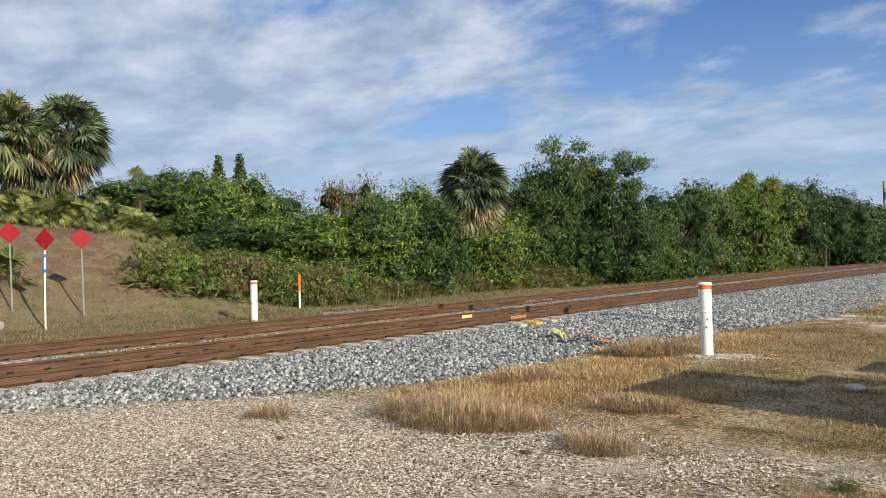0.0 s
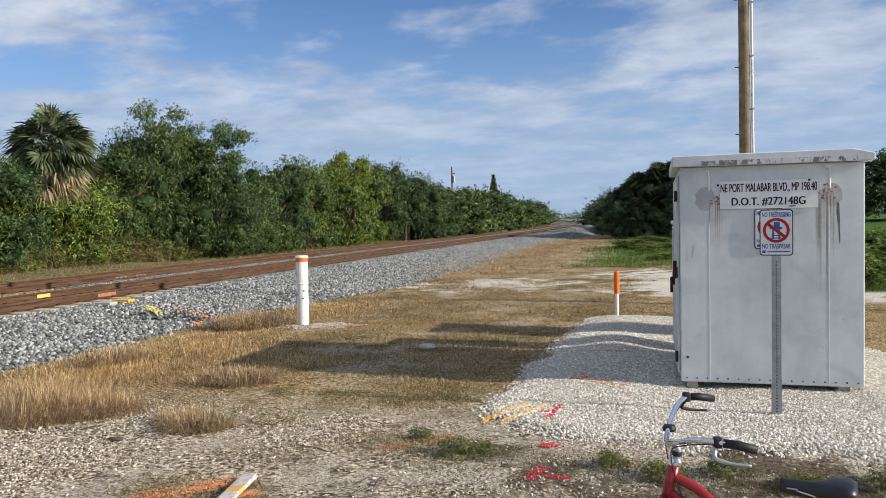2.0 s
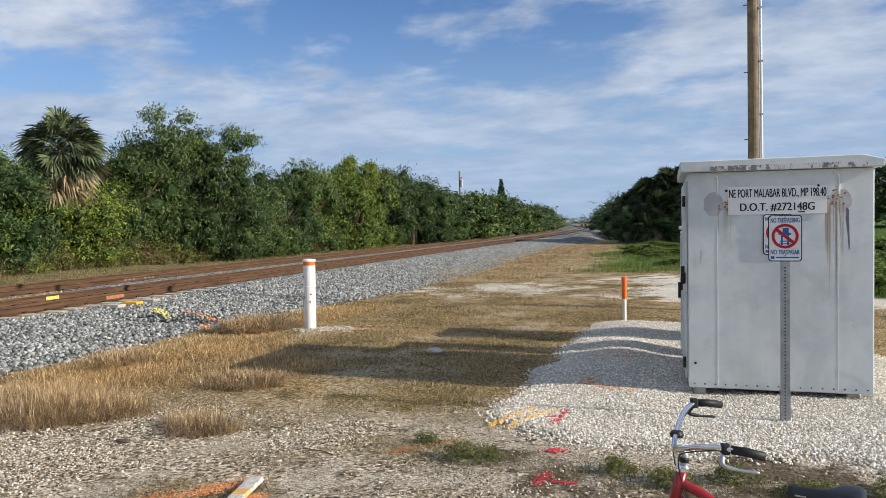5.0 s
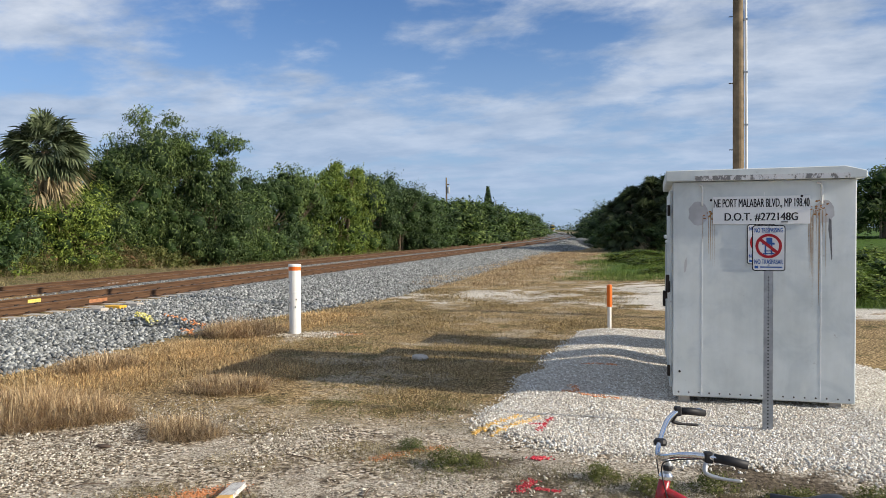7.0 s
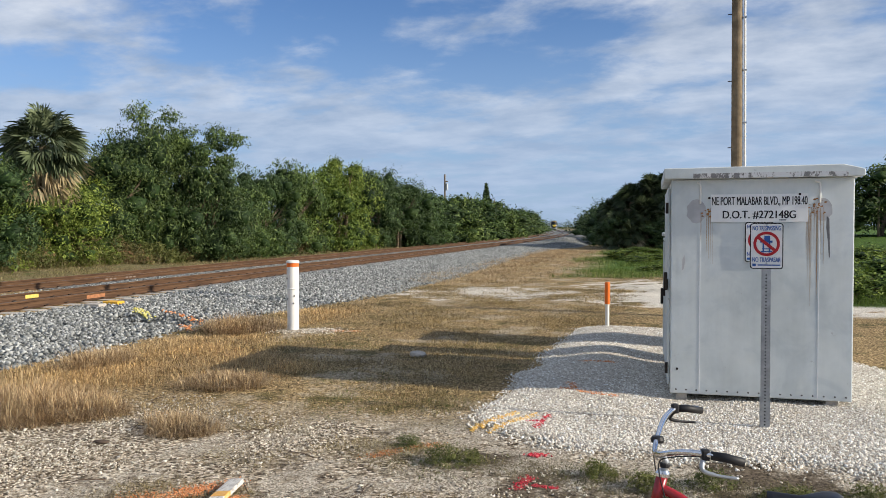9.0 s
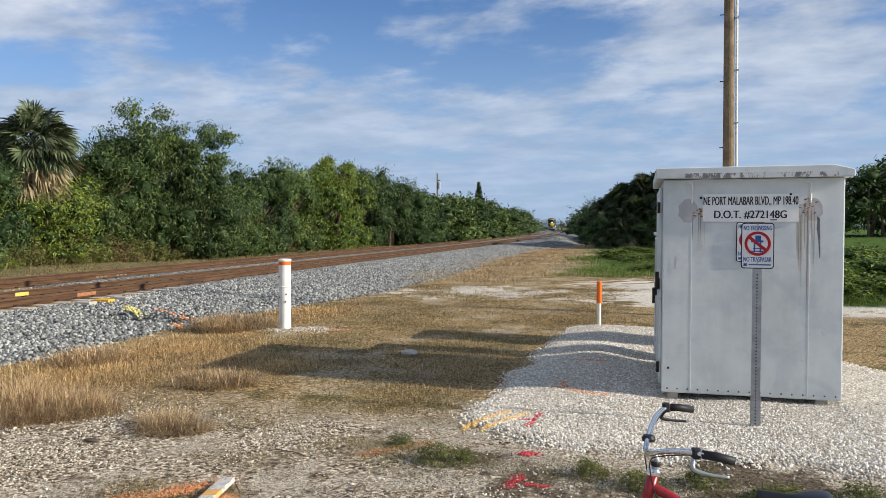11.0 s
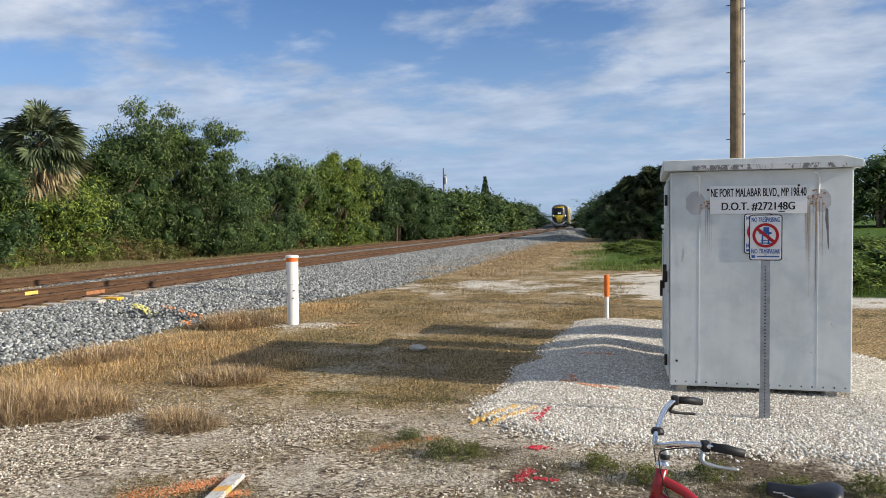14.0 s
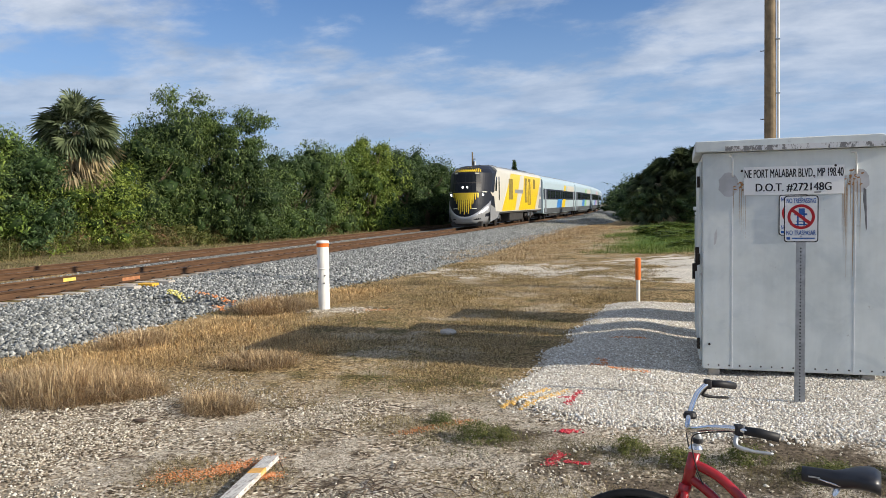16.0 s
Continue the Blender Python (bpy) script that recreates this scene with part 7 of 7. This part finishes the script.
    # yellow panel that drips down the nose in stripes
    nose_patch(t, "yellow_panel", YELLOW, [(1.95, -0.52, 0.52), (2.20, -0.62, 0.62), (2.42, -0.88, 0.88)], 0.02, "yellow nose panel")
    drops = (0.30, 0.50, 0.72, 1.15, 1.40, 1.25, 1.45, 1.30, 1.42, 1.10, 0.75, 0.45, 0.32)
    for k, ln in enumerate(drops):
        x = -0.87 + k * 0.145
        wv = 0.062 if 2 < k < 10 else 0.045
        nose_patch(t, "yellow_stripe", YELLOW, [(2.40 - ln, x - wv * 0.4, x + wv * 0.4), (2.40 - ln * 0.5, x - wv * 0.9, x + wv * 0.9), (2.40, x - wv, x + wv)], 0.026, cols=2)
    for k in range(15):
        x = -0.91 + k * 0.13
        ln = 0.16 + 0.12 * (1 - (x / 0.95) ** 2) + (0.05 if k % 2 else 0)
        nose_patch(t, "brow_stripe", YELLOW, [(3.86, x - 0.03, x + 0.03), (3.86 + ln, x * 0.94 - 0.03, x * 0.94 + 0.03)], 0.022, cols=1)
    nose_patch(t, "brow_panel", YELLOW, [(3.90, -0.62, 0.62), (3.98, -0.55, 0.55)], 0.016, "yellow strip above the windscreen")
    for s in (-1, 1):
        nose_patch(t, "number_plate", CREAM, [(3.73, s * 0.74 - 0.12, s * 0.74 + 0.12), (3.79, s * 0.74 - 0.12, s * 0.74 + 0.12)], 0.026, "small pale bar", cols=2)
        nose_patch(t, "lower_mark", CREAM, [(1.32, s * 0.66 - 0.16, s * 0.66 + 0.16), (1.37, s * 0.66 - 0.16, s * 0.66 + 0.16)], 0.022, cols=2)
        nose_patch(t, "flash", CREAM, [(2.44, s * 1.20 - 0.12, s * 1.20 + 0.12), (2.50, s * 1.22 - 0.12, s * 1.22 + 0.12)], 0.02, "white flash", cols=3)
    for x, z, r in ((-0.16, 2.80, 0.065), (0.16, 2.80, 0.065), (-1.12, 2.28, 0.075), (1.12, 2.28, 0.075)):
        p = Vector(nose_at(x, z, 0.0))
        part("headlight", rod(bmesh.new(), p + Vector((0, -0.07, 0)), p + Vector((0, 0.08, 0)), r, r, 16), LAMP, t, "lit white headlight")
        part("headlight_rim", rod(bmesh.new(), p + Vector((0, -0.055, 0)), p + Vector((0, 0.09, 0)), r * 1.22, r * 1.3, 16), ROOFG, t)
    # white flash that bounds the black nose on the sides, cab windows, doors
    for s in (-1, 1):
        X = s * (w - 0.002)
        side_panel([(2.9, 1.10), (4.9, 1.10), (4.9, 4.0), (3.5, 4.0), (2.9, 3.5), (2.6, 2.5), (2.1, 2.38), (1.55, 2.5), (1.5, 2.42), (2.0, 2.2), (2.5, 2.15)], X, 0.012, "cab_side", CREAM, t, "white cab side")
        side_panel([(2.85, 2.55), (3.35, 2.55), (3.5, 3.6), (3.2, 3.55), (2.95, 3.2)], X, 0.02, "cab_window", GLASS, t, "dark cab side window")
        side_panel([(3.9, 1.9), (4.2, 1.9), (4.2, 3.6), (3.9, 3.6)], X, 0.022, "door_window", GLASS, t)
        # yellow slanting field
        side_panel([(4.95, 1.10), (18.2, 1.10), (21.4, 3.95), (8.2, 3.95), (6.6, 2.5)], X, 0.010, "yellow_field", YELLOW, t, "slanting yellow field")
        side_panel([(9.6, 1.12), (10.9, 1.12), (13.1, 3.0), (13.3, 3.93), (11.9, 3.93)], X, 0.016, "white_slash", CREAM, t)
        for k, (y0, y1, z0, z1) in enumerate(((7.4, 8.8, 1.95, 3.55), (13.6, 14.7, 1.7, 3.75), (15.2, 16.2, 1.5, 3.75), (17.4, 18.4, 2.9, 3.75))):
            side_panel([(y0, z0), (y1, z0), (y1, z1), (y0, z1)], X, 0.02, "grille", GRILLE, t, "ochre air grille")
        for k in range(4):
            y0 = 13.9 + k * 0.75
            side_panel([(y0, 1.5), (y0 + 0.16, 1.5), (y0 + 0.75, 3.5), (y0 + 0.59, 3.5)], X, 0.026, "grille_slash", YELLOW, t)
        side_panel([(9.6, 2.45), (12.9, 2.45), (12.9, 2.75), (9.6, 2.75)], X, 0.018, "side_lettering_bar", SILVER, t, "plain grey lettering bar")
        side_panel([(20.0, 1.15), (21.6, 1.15), (21.6, 2.0), (20.4, 2.0)], X, 0.013, "lower_rear_panel", ROOFG, t)
        side_panel([(20.6, 2.25), (21.6, 2.25), (21.6, 3.1), (20.9, 3.1)], X, 0.012, "rear_panel", ROOFG, t)
    bogie(t, 4.3, 2.9), bogie(t, L - 4.3, 2.9)
    part("antenna", boxes((-0.02, 0.02, 2.6, 2.64, 4.3, 4.75), (0.4, 0.5, 2.5, 2.6, 4.3, 4.42)), UNDER, t)
    return t, L


def coach(name, accent, label):
    L, w = 25.9, 1.50
    t = thing(name, label, "passenger coach", group="train coaches")
    shell([body_section(0.15, w - 0.03, 0.70, 4.20, 0.60), body_section(0.45, w, 0.60, 4.28, 0.62), body_section(L - 0.45, w, 0.60, 4.28, 0.62), body_section(L - 0.15, w - 0.03, 0.70, 4.20, 0.60)], "body", SKYB, t, "pale blue-white carbody")
    part("gangway", boxes((-0.9, 0.9, -0.18, 0.2, 0.75, 3.9), (-0.9, 0.9, L - 0.2, L + 0.18, 0.75, 3.9), bevel=0.05), UNDER, t, "dark gangway bellows")
    part("roof", boxes((-0.9, 0.9, 0.8, L - 0.8, 4.24, 4.36), bevel=0.04), ROOFG, t)
    part("underframe", boxes((-1.3, 1.3, 5.2, L - 5.2, 0.30, 0.66), bevel=0.06), UNDER, t)
    for s in (-1, 1):
        X = s * w
        side_panel([(0.4, 1.98), (L - 0.4, 1.98), (L - 0.4, 3.02), (0.4, 3.02)], X, 0.008, "window_band", NAVY, t, "dark window band")
        for k in range(11):
            y0 = 3.0 + k * 1.87
            side_panel([(y0, 2.12), (y0 + 1.5, 2.12), (y0 + 1.5, 2.88), (y0, 2.88)], X, 0.014, "window", GLASS, t)
        for y0 in (1.2, L - 2.1):
            side_panel([(y0, 0.75), (y0 + 0.9, 0.75), (y0 + 0.9, 3.0), (y0, 3.0)], X, 0.016, "door", ROOFG, t, "grey sliding door")
        side_panel([(0.5, 0.62), (L - 0.5, 0.62), (L - 0.5, 1.12), (0.5, 1.12)], X, 0.011, "sill_band", SKIRT, t, "dark grey skirt band")
        # slanting colour fields
        side_panel([(9.0, 0.86), (12.5, 0.86), (13.6, 2.03), (10.1, 2.03)], X, 0.009, "blue_field", BLUE, t)
        side_panel([(13.0, 0.86), (15.5, 0.86), (16.6, 2.03), (14.1, 2.03)], X, 0.009, "accent_field", accent, t)
        side_panel([(14.8, 2.97), (16.5, 2.97), (17.1, 3.60), (15.4, 3.60)], X, 0.009, "accent_field", accent, t)
        side_panel([(18.0, 2.97), (24.5, 2.97), (24.5, 3.60), (18.5, 3.60)], X, 0.009, "white_field", CREAM, t)
    bogie(t, 3.9, 2.5), bogie(t, L - 3.9, 2.5)
    return t, L


loco, LOCO_L = locomotive("locomotive")
cars = []
GREENISH = plain("train_green", (0.28, 0.52, 0.16), 0.3, 0, 0.08, 3, 0.5)
PINK = plain("train_pink", (0.70, 0.16, 0.34), 0.3, 0, 0.08, 3, 0.5)
for k, (acc, word) in enumerate(((YELLOW, "yellow"), (GREENISH, "green"), (PINK, "pink"), (BLUE, "blue"))):
    ob, COACH_L = coach("passenger_coach", acc, "pale blue passenger coach with a dark window band and %s fields" % word)
    cars.append(ob)


def motions():
    times = [0.5 * k for k in range(33)]
    walk(loco, [(t, vehicle_pose(train_front(t), LOCO_L)) for t in times])
    for k, car in enumerate(cars):
        start = LOCO_L + 0.5 + k * (COACH_L + 0.5)
        walk(car, [(t, vehicle_pose(train_front(t) + start, COACH_L)) for t in times])


motions()
